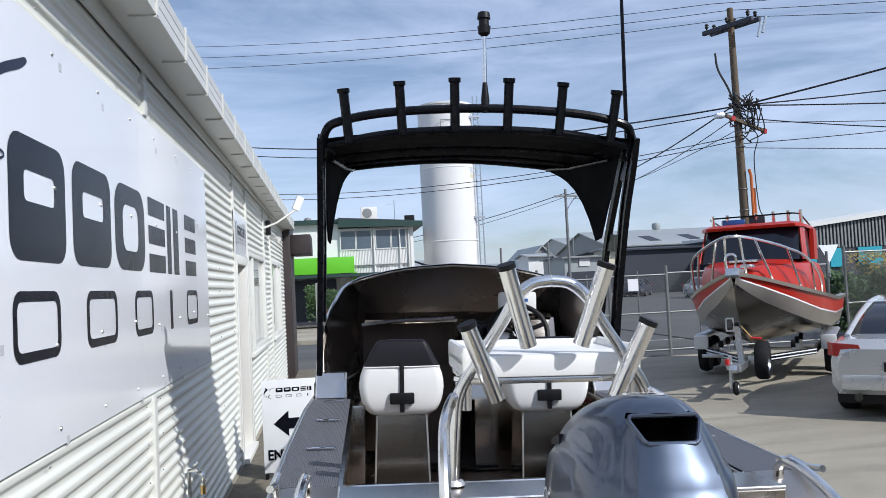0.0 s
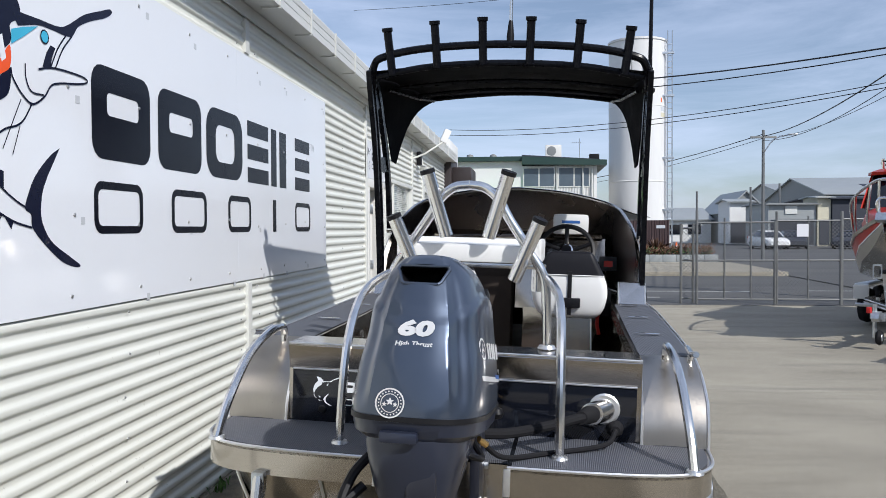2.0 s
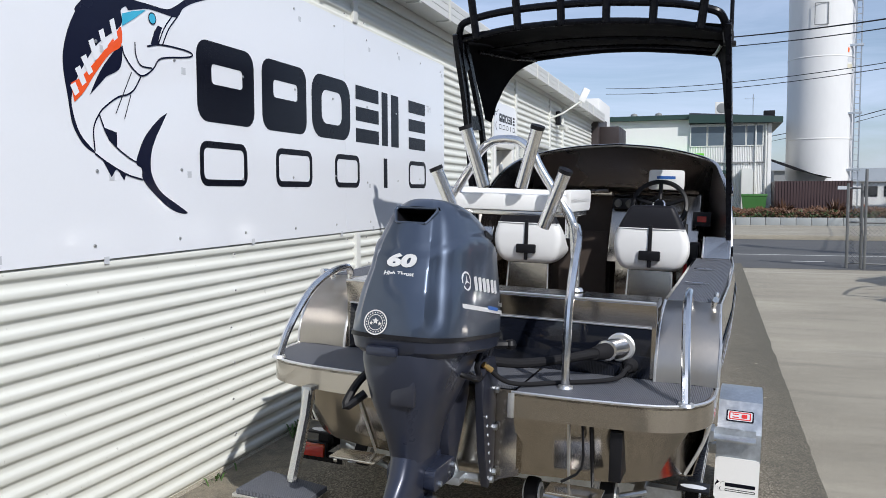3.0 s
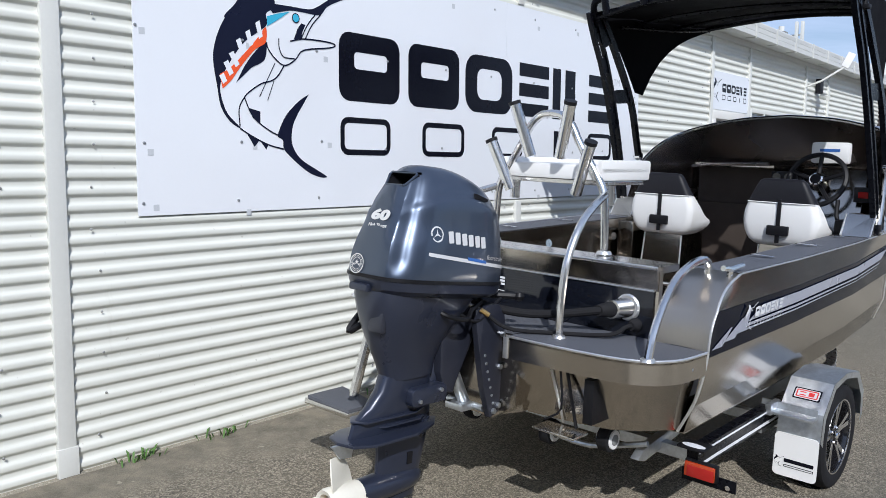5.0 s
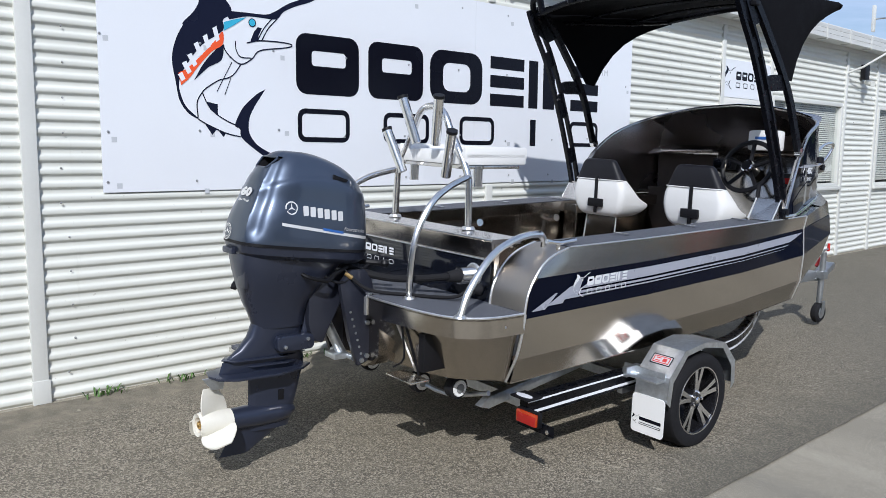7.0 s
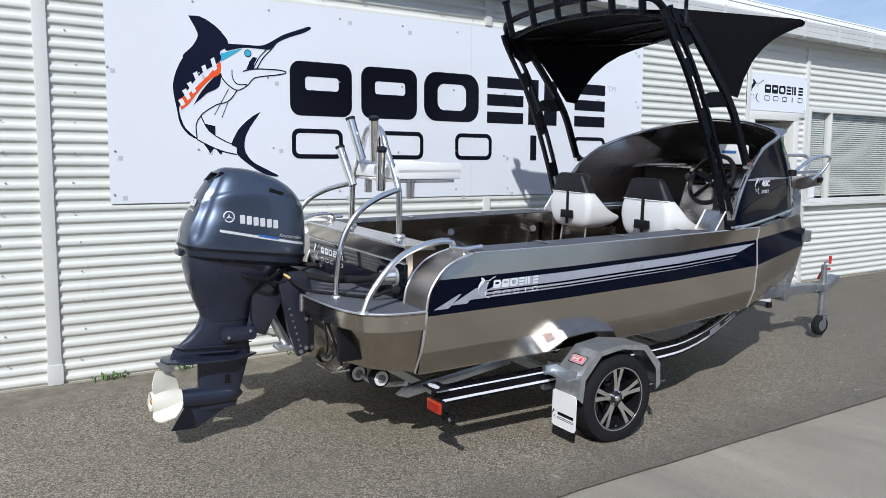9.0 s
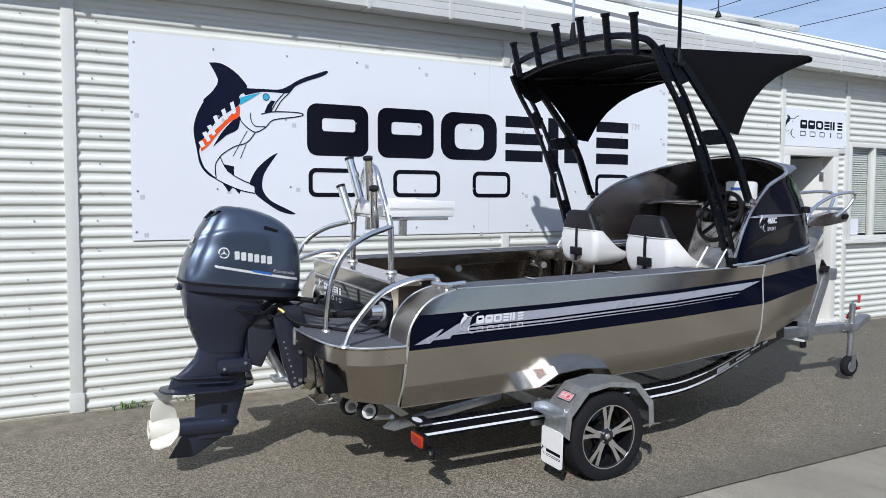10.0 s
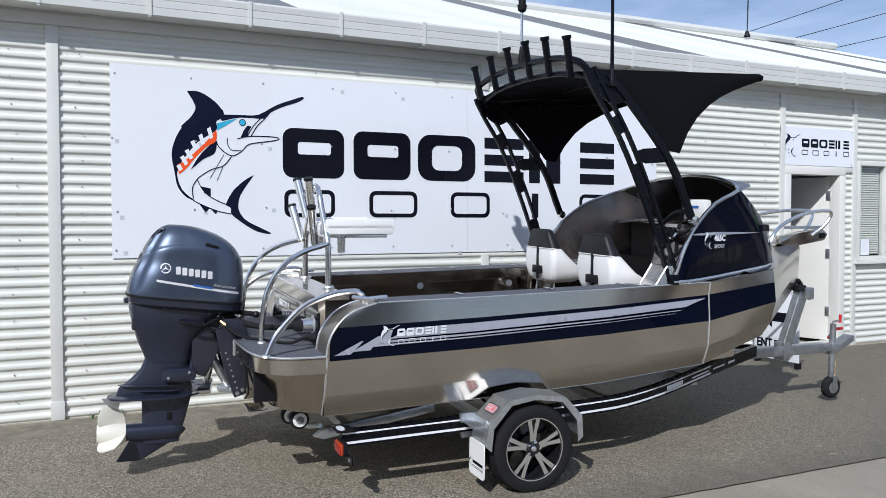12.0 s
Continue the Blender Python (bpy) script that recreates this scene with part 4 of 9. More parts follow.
def station(y):
    for a, b in zip(STATIONS, STATIONS[1:]):
        if y <= b[0]:
            t = (y - a[0]) / (b[0] - a[0])
            return (y, lerp(a[1], b[1], t)) + tuple((lerp(p[0], q[0], t), lerp(p[1], q[1], t)) for p, q in zip(a[2:], b[2:]))
    return STATIONS[-1]


FAIR = [(0.312, 0.812), (0.322, 0.88), (0.345, 0.935), (0.38, 0.985), (0.43, 1.03), (0.50, 1.065), (0.60, 1.092)]


def fair_z(y):
    """Height of the curved quarter at a distance from the transom."""
    for (y0, z0), (y1, z1) in zip(FAIR, FAIR[1:]):
        if y <= y1:
            return lerp(z0, z1, max(0.0, (y - y0) / (y1 - y0)))
    return 9.0


def under_fair(p):
    return (p[0], p[1], min(p[2], fair_z(p[1])))


def hull_strip(lo, hi, ys, out=0.0, thick=0.004):
    """A plate between two lines of the hull on the starboard side, lo and hi being station columns."""
    grid = []
    for y in ys:
        s = station(y)
        a = (0.0, s[1]) if lo == 1 else s[lo]
        b = s[hi]
        grid.append([under_fair((lerp(a[0], b[0], t) + out, y, lerp(a[1], b[1], t))) for t in (0, 0.5, 1)])
    return sheet(grid, thick)


def build_boat():
    boat = thing("motor_boat", "bare aluminium runabout with navy side band and black canopy", "boat", BOAT)
    ys = [0.312, 0.322, 0.345, 0.38, 0.43, 0.50, 0.6, 0.9, 1.2, 1.5, 1.8, 2.1, 2.4, 2.7, 2.93]
    yb = [2.935, 3.2, 3.45, 3.695]
    yc = [3.705, 3.9, 4.1, 4.3, 4.45, 4.60]
    for side in (1, -1):
        for seg in (ys, yb, yc):
            for name, lo, hi in (("bottom_plate", 1, 2), ("chine_flat", 2, 3), ("side_plate", 3, 4), ("band_plate", 4, 5), ("gunwale_plate", 5, 6)):
                bm = hull_strip(lo, hi, seg)
                if side < 0:
                    flip_x(bm)
                part(name, bm, M["alu"], boat)
        # navy band and grey stripe over the side
        def on_side(y, t):
            s = station(y)
            return under_fair((lerp(s[4][0], s[5][0], t) + 0.004, y, lerp(s[4][1], s[5][1], t)))
        for seg, y0 in ((ys, 0.33), (yb, 2.935)):
            g = [[on_side(max(y, y0), t) for t in (0.0, 0.5, 1.0)] for y in seg]
            bm = sheet(g, 0.0015)
            if side < 0:
                flip_x(bm)
            part("navy_band", bm, M["navy"], boat, "glossy navy vinyl band")
        for t0, t1, y0, y1 in ((0.55, 0.84, 0.66, 2.72), (0.43, 0.50, 0.60, 2.66), (0.34, 0.39, 0.56, 2.62)):
            n = 30
            g = []
            for k in range(n + 1):
                f = k / n
                yy0, yy1 = lerp(y0, y1, f), lerp(y0 + 0.12 * (t1 - t0) / 0.26, y1 + 0.16 * (t1 - t0) / 0.26, f)
                tt0 = lerp(t0, t0 + 0.10, f)
                tt1 = lerp(t1, t1 + 0.06, f)
                p, q = on_side(yy0, tt0), on_side(yy1, tt1)
                g.append([(p[0] + 0.0065, p[1], p[2]), (q[0] + 0.0065, q[1], q[2])])
            bm = sheet(g, 0.0008)
            if side < 0:
                flip_x(bm)
            part("grey_stripe", bm, M["stripe_grey"], boat, "grey vinyl stripe")
        # chevrons and emblem at the aft end of the band
        bm = bmesh.new()
        for y0, t0, y1, t1, w in ((0.352, 0.16, 0.50, 0.54, 0.06), (0.45, 0.24, 0.60, 0.66, 0.07), (0.52, 0.34, 0.66, 0.82, 0.09)):
            pts = [on_side(y0, t0), on_side(y0 + w * 1.5, t0), on_side(y1 + w * 0.25, t1), on_side(y1, t1)]
            bm.faces.new([bm.verts.new((p[0] + 0.003, p[1], p[2])) for p in pts])
        if side < 0:
            flip_x(bm)
        part("chevron", bm, M["stripe_grey"], boat)
        o = Vector(on_side(0.6, 0.0))
        ax = (Vector(on_side(1.05, 0.0)) - o).normalized()
        up = (Vector(on_side(0.6, 1.0)) - o).normalized()
        out = ax.cross(up).normalized()
        o += out * 0.0115
        if side < 0:
            o, ax, up, out = Vector((-on_side(1.1, 0.0)[0] - 0.0115, 1.1, o.z + 0.012)), Vector((-ax.x, -ax.y, -ax.z)) @ Matrix.Diagonal((-1, 1, 1)), Vector((-up.x, up.y, up.z)), None
            out = ax.cross(up).normalized()
        m = Matrix(((ax.x, up.x, out.x, o.x), (ax.y, up.y, out.y, o.y), (ax.z, up.z, out.z, o.z), (0, 0, 0, 1)))
        word_blocks(boat, m, 0.105, 0.40, 0.112, 0.156, True, M["sign_white"])
        word_blocks(boat, m, 0.11, 0.40, 0.070, 0.096, False, M["sign_white"])
        marlin(boat, m @ Matrix.Translation((0.01, 0.062, 0)), 0.115, M["sign_white"], False)
        # gunwale top: tread on an aluminium coaming, with weld line and chrome hinges
        top = []
        for y in ys + [2.935, 3.2, 3.4]:
            s = station(y)
            inner = 0.665 if y < 2.7 else lerp(0.665, 0.5, (y - 2.7) / 0.7)
            if y > 0.59:
                top.append([(inner, y, s[6][1] - 0.004), (s[6][0], y, s[6][1])])
        bm = sheet(top, 0.004)
        tr = sheet([[(r[0][0] + 0.012, r[0][1], r[0][2] + 0.005), (r[1][0] - 0.014, r[1][1], r[1][2] + 0.005)] for r in top if r[0][1] < 2.65], 0.003)
        inn = sheet([[(r[0][0], r[0][1], r[0][2]), (r[0][0] + 0.0, r[0][1], r[0][2] - 0.07), (r[0][0] + 0.08, r[0][1], r[0][2] - 0.09), (r[0][0] + 0.10, r[0][1], 0.56)] for r in top], 0.004)
        for b, nm, mt in ((bm, "gunwale_top", "alu"), (tr, "deck_tread", "tread"), (inn, "inner_lining", "alu")):
            if side < 0:
                flip_x(b)
            part(nm, b, M[mt], boat)
        wl_ = tube([(side * (station(y)[6][0]), y, station(y)[6][1] + 0.002) for y in ys[6:]], 0.004, 6)
        part("edge_weld", wl_, M["weld"], boat)
        part("weld_seam", tube([(side * (p[0] + 0.003), 2.932, p[1]) for p in station(2.93)[2:]], 0.0055, 6), M["weld"], boat)
        for y in (1.15, 1.75, 2.3):
            z = station(y)[6][1] + 0.009
            bm = box(-0.055, -0.012, 0.0, 0.055, 0.012, 0.005, 0.004)
            bmesh.ops.transform(bm, matrix=Matrix.Translation((side * 0.76, y, z)), verts=bm.verts[:])
            part("deck_fitting", bm, M["chrome"], boat)
        # rod holders let into the inner side
        for y in (1.47, 2.24):
            part("side_tube", tube([(side * 0.76, y, 0.985), (side * 0.672, y - 0.02, 1.0)], 0.026, 12), M["tube"], boat)
        # curved fairing from the gunwale down to the swim platform
        prof = [(p.x, p.y) for p in smooth_path([(y, z, 0) for y, z in FAIR], 3)]

        def fair_edge(z):
            return 0.905 if z < 0.968 else 0.905 - 0.12 * (z - 0.968)
        g = [[(side * (0.67 + (fair_edge(z) - 0.67) * f), y - 0.004, z + 0.003 + 0.005 * math.sin(math.pi * f)) for f in (0, 0.25, 0.5, 0.75, 1)] for y, z in prof]
        part("quarter_fairing", sheet(g, 0.004), M["alu_satin"], boat, "curved satin aluminium quarter")
        part("fairing_weld", tube([(side * 0.67, y - 0.005, z + 0.002) for y, z in prof], 0.006, 6), M["weld"], boat)
        part("fairing_weld", tube([(side * (fair_edge(z) - 0.002), y - 0.006, z + 0.002) for y, z in prof], 0.0055, 6), M["weld"], boat)
        g = [[(side * 0.668, y + 0.004, z), (side * 0.668, 0.62, z)] for y, z in prof]
        part("fairing_cheek", sheet(g, 0.004), M["alu"], boat)
        part("aft_side_weld", tube([(side * 0.90, 0.312, 0.81), (side * 0.89, 0.308, 0.72), (side * 0.86, 0.308, 0.60), (side * 0.80, 0.308, 0.47)], 0.007, 6, 3), M["weld"], boat)
        # cleat
        part("cleat", add_tube(tube([(side * 0.86, 0.55, 1.075), (side * 0.865, 0.55, 1.115)], 0.012, 8), [(side * 0.872, 0.46, 1.13), (side * 0.868, 0.55, 1.117), (side * 0.868, 0.66, 1.125)], 0.012, 8), M["tube"], boat)
        # platform with its edge band and pod
        edge = [(0.215, -0.085), (0.40, -0.082), (0.58, -0.07), (0.72, -0.045), (0.81, 0.0), (0.865, 0.07), (0.892, 0.16), (0.90, 0.31)]
        edge = [(p.x, p.y) for p in smooth_path([(a, b, 0) for a, b in edge], 4)]
        poly = [(side * a, b) for a, b in edge] + [(side * 0.67, 0.33), (side * 0.215, 0.33)]
        part("swim_platform", prism(poly, 0.800, 0.812), M["alu"], boat)
        inset = [(side * (a - 0.014 * (1 if a > 0.3 else -1)), b + 0.014) for a, b in edge] + [(side * 0.665, 0.325), (side * 0.23, 0.325)]
        part("platform_tread", prism(inset, 0.8125, 0.817), M["tread"], boat)
        g = [[(side * a, b, 0.812), (side * a, b, 0.722)] for a, b in edge]
        part("platform_edge", sheet(g, 0.005), M["alu"], boat)
        part("platform_weld", tube([(side * a, b, 0.814) for a, b in edge], 0.006, 6), M["weld"], boat)
        part("corner_weld", box(side * 0.215 - 0.012, -0.092, 0.72, side * 0.215 + 0.012, -0.083, 0.81, 0.003), M["weld"], boat)
        pod_t = [(0.215, -0.06), (0.50, -0.05), (0.70, 0.0), (0.82, 0.12), (0.865, 0.31), (0.215, 0.31)]
        pod_b = [(0.215, 0.09), (0.46, 0.10), (0.60, 0.125), (0.70, 0.19), (0.80, 0.31), (0.215, 0.31)]
        part("pod", loft([[(side * a, b, 0.475 - 0.03 * (1 - a / 0.8)) for a, b in pod_b], [(side * a, b, 0.735) for a, b in pod_t]], smooth=False), M["alu"], boat)
        if side > 0:
            part("sounder_box", box(side * 0.585 - 0.022, -0.03, 0.52, side * 0.585 + 0.022, 0.10, 0.70, 0.004), M["black_plastic"], boat)
            part("drain_pipe", tube([(side * 0.50, -0.055, 0.72), (side * 0.50, 0.03, 0.47)], 0.007, 8), M["black_plastic"], boat)
            part("sounder_cable", tube([(side * 0.47, -0.058, 0.72), (side * 0.47, -0.04, 0.56), (side * 0.40, -0.05, 0.50)], 0.005, 6, 3), M["black_plastic"], boat)
        part("hull_stud", lathe([(0.0, 0.012), (0.009, 0.01), (0.01, 0.0)], (side * 0.885, 0.2, 0.765), "x", 8), M["galv"], boat)
        part("step_plate", box(side * 0.44 - 0.10, -0.05, 0.445, side * 0.44 + 0.10, 0.06, 0.455, 0.003), M["alu_bright"], boat)
        part("pod_seam", tube([(side * 0.42, -0.056, 0.73), (side * 0.40, 0.088, 0.455)], 0.006, 6), M["weld"], boat)
        # stern rails
        part("corner_rail", tube([(side * 0.81, 0.0, 0.815), (side * 0.80, 0.06, 0.93), (side * 0.785, 0.20, 1.07), (side * 0.775, 0.36, 1.135), (side * 0.77, 0.50, 1.15), (side * 0.77, 0.545, 1.125), (side * 0.77, 0.55, 1.085)], 0.0165, 10, 5), M["tube"], boat)
        part("rail_foot", lathe([(0.0, 0.012), (0.026, 0.010), (0.03, 0.0)], (side * 0.81, 0.0, 0.816), seg=14), M["weld"], boat)
        part("walk_rail", tube([(side * 0.38, 0.05, 0.815), (side * 0.378, 0.055, 0.95), (side * 0.375, 0.09, 1.13), (side * 0.37, 0.18, 1.27), (side * 0.355, 0.30, 1.345), (side * 0.32, 0.44, 1.385), (side * 0.305, 0.468, 1.39)], 0.0165, 10, 5), M["tube"], boat)
        part("rail_foot", lathe([(0.0, 0.012), (0.026, 0.010), (0.03, 0.0)], (side * 0.38, 0.05, 0.816), seg=14), M["weld"], boat)
    # transom: central web, black panel, top ledge
    part("transom", prism([(-0.10, 0.42), (-0.22, 0.50), (-0.22, 0.80), (0.22, 0.80), (0.22, 0.50), (0.10, 0.42)], -0.01, 0.05, "y"), M["alu"], boat)
    part("pod_floor", prism([(-0.10, 0.42), (-0.215, 0.46), (-0.215, 0.80), (0.215, 0.80), (0.215, 0.46), (0.10, 0.42)], 0.05, 0.34, "y"), M["alu"], boat)
    part("well_tread", box(-0.213, 0.0, 0.802, 0.213, 0.325, 0.812), M["tread"], boat)
    part("transom_wall", box(-0.666, 0.33, 0.80, 0.666, 0.36, 1.10), M["alu"], boat)
    part("transom_panel", box(-0.65, 0.322, 0.815, 0.65, 0.3305, 1.016, 0.002), M["panel_black"], boat, "glossy black transom panel")
    part("panel_weld", tube([(-0.65, 0.320, 1.018), (0.65, 0.320, 1.018)], 0.004, 6), M["weld"], boat)
    part("transom_lip", prism([(0.3295, 1.018), (0.326, 1.018), (0.307, 1.108), (0.313, 1.119), (0.50, 1.119), (0.50, 1.09), (0.36, 1.09), (0.36, 1.018)], -0.664, 0.664, "x"), M["alu"], boat)
    part("lip_weld", tube([(-0.664, 0.310, 1.117), (0.664, 0.310, 1.117)], 0.005, 6), M["weld"], boat)
    m = Matrix(((1, 0, 0, 0), (0, 0, -1, 0.318), (0, 1, 0, 0), (0, 0, 0, 1)))
    word_blocks(boat, m, -0.45, -0.12, 0.935, 0.975, True, M["sign_white"])
    word_blocks(boat, m, -0.45, -0.12, 0.885, 0.91, False, M["sign_white"])
    marlin(boat, m @ Matrix.Translation((-0.565, 0.88, 0)), 0.11, M["sign_white"], False)
    part("drain_plug", lathe([(0.0, -0.006), (0.012, -0.006), (0.016, 0.0)], (-0.53, 0.321, 0.865), "y", 12), M["rubber"], boat)
    # fuel and steering boot on the transom
    part("boot_flange", lathe([(0.0, -0.008), (0.050, -0.008), (0.057, -0.003), (0.057, 0.0)], (0.535, 0.321, 0.935), "y", 20), M["weld"], boat)

    def boot_ring(s, r):
        return [(0.535 - s * 0.085 + r * math.cos(a), 0.318 - s * 0.095, 0.933 - s * 0.015 + r * math.sin(a)) for a in [2 * math.pi * k / 18 for k in range(18)]]
    part("boot_tube", loft([boot_ring(0.0, 0.042), boot_ring(0.55, 0.041), boot_ring(0.56, 0.036)]), M["alu_bright"], boat, "cut aluminium tube for the rigging")
    part("boot_cup", loft([boot_ring(0.45, 0.033), boot_ring(0.75, 0.031), boot_ring(1.0, 0.024)]), M["rubber"], boat)
    part("rigging_hose", tube([(0.46, 0.235, 0.92), (0.33, 0.16, 0.895), (0.20, 0.07, 0.885), (0.10, -0.04, 0.91), (0.05, -0.14, 0.955)], 0.018, 10, 6), M["rubber"], boat, "black ribbed rigging hose")
    part("fuel_line", tube([(0.575, 0.30, 0.865), (0.57, 0.25, 0.865), (0.53, 0.19, 0.835), (0.35, 0.08, 0.826), (0.20, -0.06, 0.84), (0.13, -0.15, 0.92)], 0.009, 8, 6), M["rubber"], boat)
    part("fuel_coupler", tube([(0.15, -0.125, 0.895), (0.128, -0.152, 0.918)], 0.011, 8), M["brass"], boat)
    part("through_hull", lathe([(0.0, -0.04), (0.018, -0.04), (0.022, -0.02), (0.03, -0.01), (0.032, 0.0)], (0.575, 0.322, 0.865), "y", 12), M["rubber"], boat)
    # boarding ladder with its folded tread on the port side
    part("ladder_leg", tube([(-0.62, -0.075, 0.72), (-0.62, -0.10, 0.62), (-0.64, -0.16, 0.37)], 0.024, 10), M["tube"], boat)
    part("ladder_bracket", box(-0.645, -0.095, 0.67, -0.60, -0.06, 0.735, 0.006), M["galv"], boat)
    part("ladder_step", prism([(-0.79, -0.32), (-0.49, -0.32), (-0.49, -0.15), (-0.79, -0.10)], 0.345, 0.372, bevel=0.004), M["tread"], boat)
    part("ladder_step_edge", prism([(-0.80, -0.33), (-0.48, -0.33), (-0.48, -0.145), (-0.80, -0.09)], 0.332, 0.358, bevel=0.003), M["alu_bright"], boat)
    # cockpit sole, under-floor and cabin bulkhead
    part("cockpit_sole", prism([(-0.77, 0.36), (0.77, 0.36), (0.77, 2.0), (0.62, 2.9), (0.46, 3.25), (-0.46, 3.25), (-0.62, 2.9), (-0.77, 2.0)], 0.555, 0.575), M["brown_sole"], boat)
    part("bulkhead", prism([(-0.44, 0.60), (-0.60, 1.0), (-0.62, 1.22), (-0.02, 1.22), (-0.02, 0.60)], 3.25, 3.27, "y"), M["cabin_brown"], boat)
    part("cuddy_lining", prism([(3.0, 0.60), (3.0, 0.615), (3.9, 0.8), (3.9, 0.78)], -0.22, 0.22, "x"), M["black_plastic"], boat)
    part("cross_bar", tube([(-0.72, 1.9, 0.78), (0.72, 1.9, 0.78)], 0.012, 8), M["tube"], boat)
    part("side_locker", box(-0.72, 2.35, 0.58, -0.60, 3.2, 1.10, 0.01), M["alu"], boat)
    part("floor_hatch", box(-0.3, 0.75, 0.576, 0.3, 1.3, 0.582, 0.003), M["tread"], boat)
    return boat


boat = build_boat()


def screen_pt(s, h):
    """A point on the wrap-round screen: s from -1 (port end) over 0 (bow) to 1, h from 0 (deck) to 1 (brow)."""
    a = abs(s)
    base = smooth_curve(((0.872, 2.62, 1.150), (0.862, 2.75, 1.152), (0.79, 2.98, 1.160), (0.64, 3.42, 1.185), (0.47, 3.85, 1.21), (0.25, 4.0, 1.25), (0.0, 4.05, 1.28)), 1 - a)
    peak = smooth_curve(((0.872, 2.631, 1.165), (0.857, 2.726, 1.38), (0.826, 2.848, 1.53), (0.775, 3.03, 1.66), (0.685, 3.312, 1.765), (0.36, 3.42, 1.848), (0.0, 3.46, 1.878)), 1 - a)
    p = base.lerp(peak, h)
    # the front edge of the side sheet bows forward in its own plane
    bow = math.sin(math.pi * h ** 1.2) * min(1.0, max(0.0, (0.72 - a) / 0.38))
    p.y += 0.125 * bow
    p.x -= 0.05 * bow * min(1.0, a / 0.3)
    return (math.copysign(p.x, s) if s else 0.0, p.y, p.z)


def smooth_curve(pts, t):
    path = smooth_path(pts, 8)
    f = t * (len(path) - 1)
    i = min(int(f), len(path) - 2)
    return path[i].lerp(path[i + 1], f - i)


def build_screen():
    # cabin shell: bare aluminium inside, navy wrap outside, dark panes let into the sides
    n = 36

    def off(s_, h, d):
        p = Vector(screen_pt(s_, h))
        c = Vector((0, 2.9, p.z - 0.1))
        return p + (p - c).normalized() * d
    part("cabin_shell", sheet([[off(-1 + 2 * k / n, h / 8, 0.0) for h in range(9)] for k in range(n + 1)], 0.004), M["alu_shell"], boat, "bare aluminium cabin shell")
    part("cabin_wrap", sheet([[off(-1 + 2 * k / n, h / 8, 0.010) for h in range(9)] for k in range(n + 1)], 0.002), M["navy"], boat, "glossy navy wrap on the cabin")
    for side in (1, -1):
        g = [[off(side * (0.86 - 0.44 * k / 10), 0.05 + 0.36 * h / 4, 0.013) for h in range(5)] for k in range(11)]
        part("cabin_pane", sheet(g, 0.002), M["cabin_glass"], boat, "dark gloss cabin window")
    rim = [screen_pt(-1 + 2 * k / 40, 1.0) for k in range(41)]
    part("screen_rim", tube(rim, 0.013, 8), M["alu_bright"], boat)
    # narrow visor turned out along the brow, widest at the corners
    g = []
    for k in range(33):
        s_ = -0.62 + 1.24 * k / 32
        p = Vector(screen_pt(s_, 1.0))
        w = 0.03 + 0.13 * math.exp(-((abs(s_) - 0.34) / 0.07) ** 2)
        d = Vector((-0.35 * p.x, 0.9, 0.18)).normalized()
        g.append([p, p + d * w + Vector((0, 0, 0.004))])
    part("visor", sheet(g, 0.005), M["alu_shell"], boat)
    foot = [screen_pt(-1 + 2 * k / 40, 0.0) for k in range(41)]
    part("screen_foot", tube(foot, 0.016, 8), M["alu_bright"], boat)
    # foredeck and the raised coaming that carries the screen
    deck = []
    for y in [2.62 + 0.164 * k for k in range(13)]:
        s = station(y)
        w = s[6][0]
        deck.append([(w * f, y, s[6][1] + 0.05 * (1 - f * f)) for f in (-1, -0.7, -0.35, 0, 0.35, 0.7, 1)])
    part("fore_deck", sheet([r for r in deck if r[0][1] > 3.3], 0.004), M["alu"], boat)
    for side in (1, -1):
        # aft wing of the screen: slanted aluminium upright with bracket
        part("screen_upright", sheet([[(side * 0.874, 2.585, 1.13), (side * 0.832, 2.60, 1.14)], [(side * 0.862, 2.705, 1.36), (side * 0.838, 2.72, 1.36)], [(side * 0.838, 2.80, 1.50), (side * 0.818, 2.815, 1.50)]], 0.006), M["alu"], boat)
        part("corner_bracket", loft([[(side * x, y, 1.125) for x, y in ((0.70, 2.49), (0.872, 2.48), (0.872, 2.66), (0.70, 2.68))], [(side * x, y, 1.255) for x, y in ((0.715, 2.575), (0.862, 2.57), (0.862, 2.675), (0.715, 2.69))]], smooth=False), M["alu_bright"], boat)
        for x in (0.705, 0.868):
            part("bracket_weld", tube([(side * x, 2.487, 1.13), (side * x, 2.575, 1.255)], 0.005, 6), M["weld"], boat)
    # decal on the starboard pane
    def on_pane(s, h):
        p = Vector(screen_pt(s, h))
        return p + Vector((0.019, 0.004, 0))
    g = []
    for k in range(13):
        s_ = 0.755 - 0.36 * k / 12
        z0, z1 = screen_pt(s_, 0.0)[2], screen_pt(s_, 1.0)[2]
        h = (1.455 - z0) / (z1 - z0)
        w = 0.014 * math.sin(math.pi * min(1, 0.08 + 0.9 * k / 12)) / (z1 - z0)
        g.append([on_pane(s_, h - w * 0.4), on_pane(s_, h + w)])
    part("pane_stripe", sheet(g, 0.001), M["stripe_grey"], boat)
    m = Matrix.Translation(on_pane(0.62, 0.60) + Vector((0.010, 0, 0.01))) @ Matrix.Rotation(radians(12), 4, "Z") @ Matrix(((0, 0, 1, 0), (1, 0, 0, 0), (0, 1, 0, 0), (0, 0, 0, 1)))
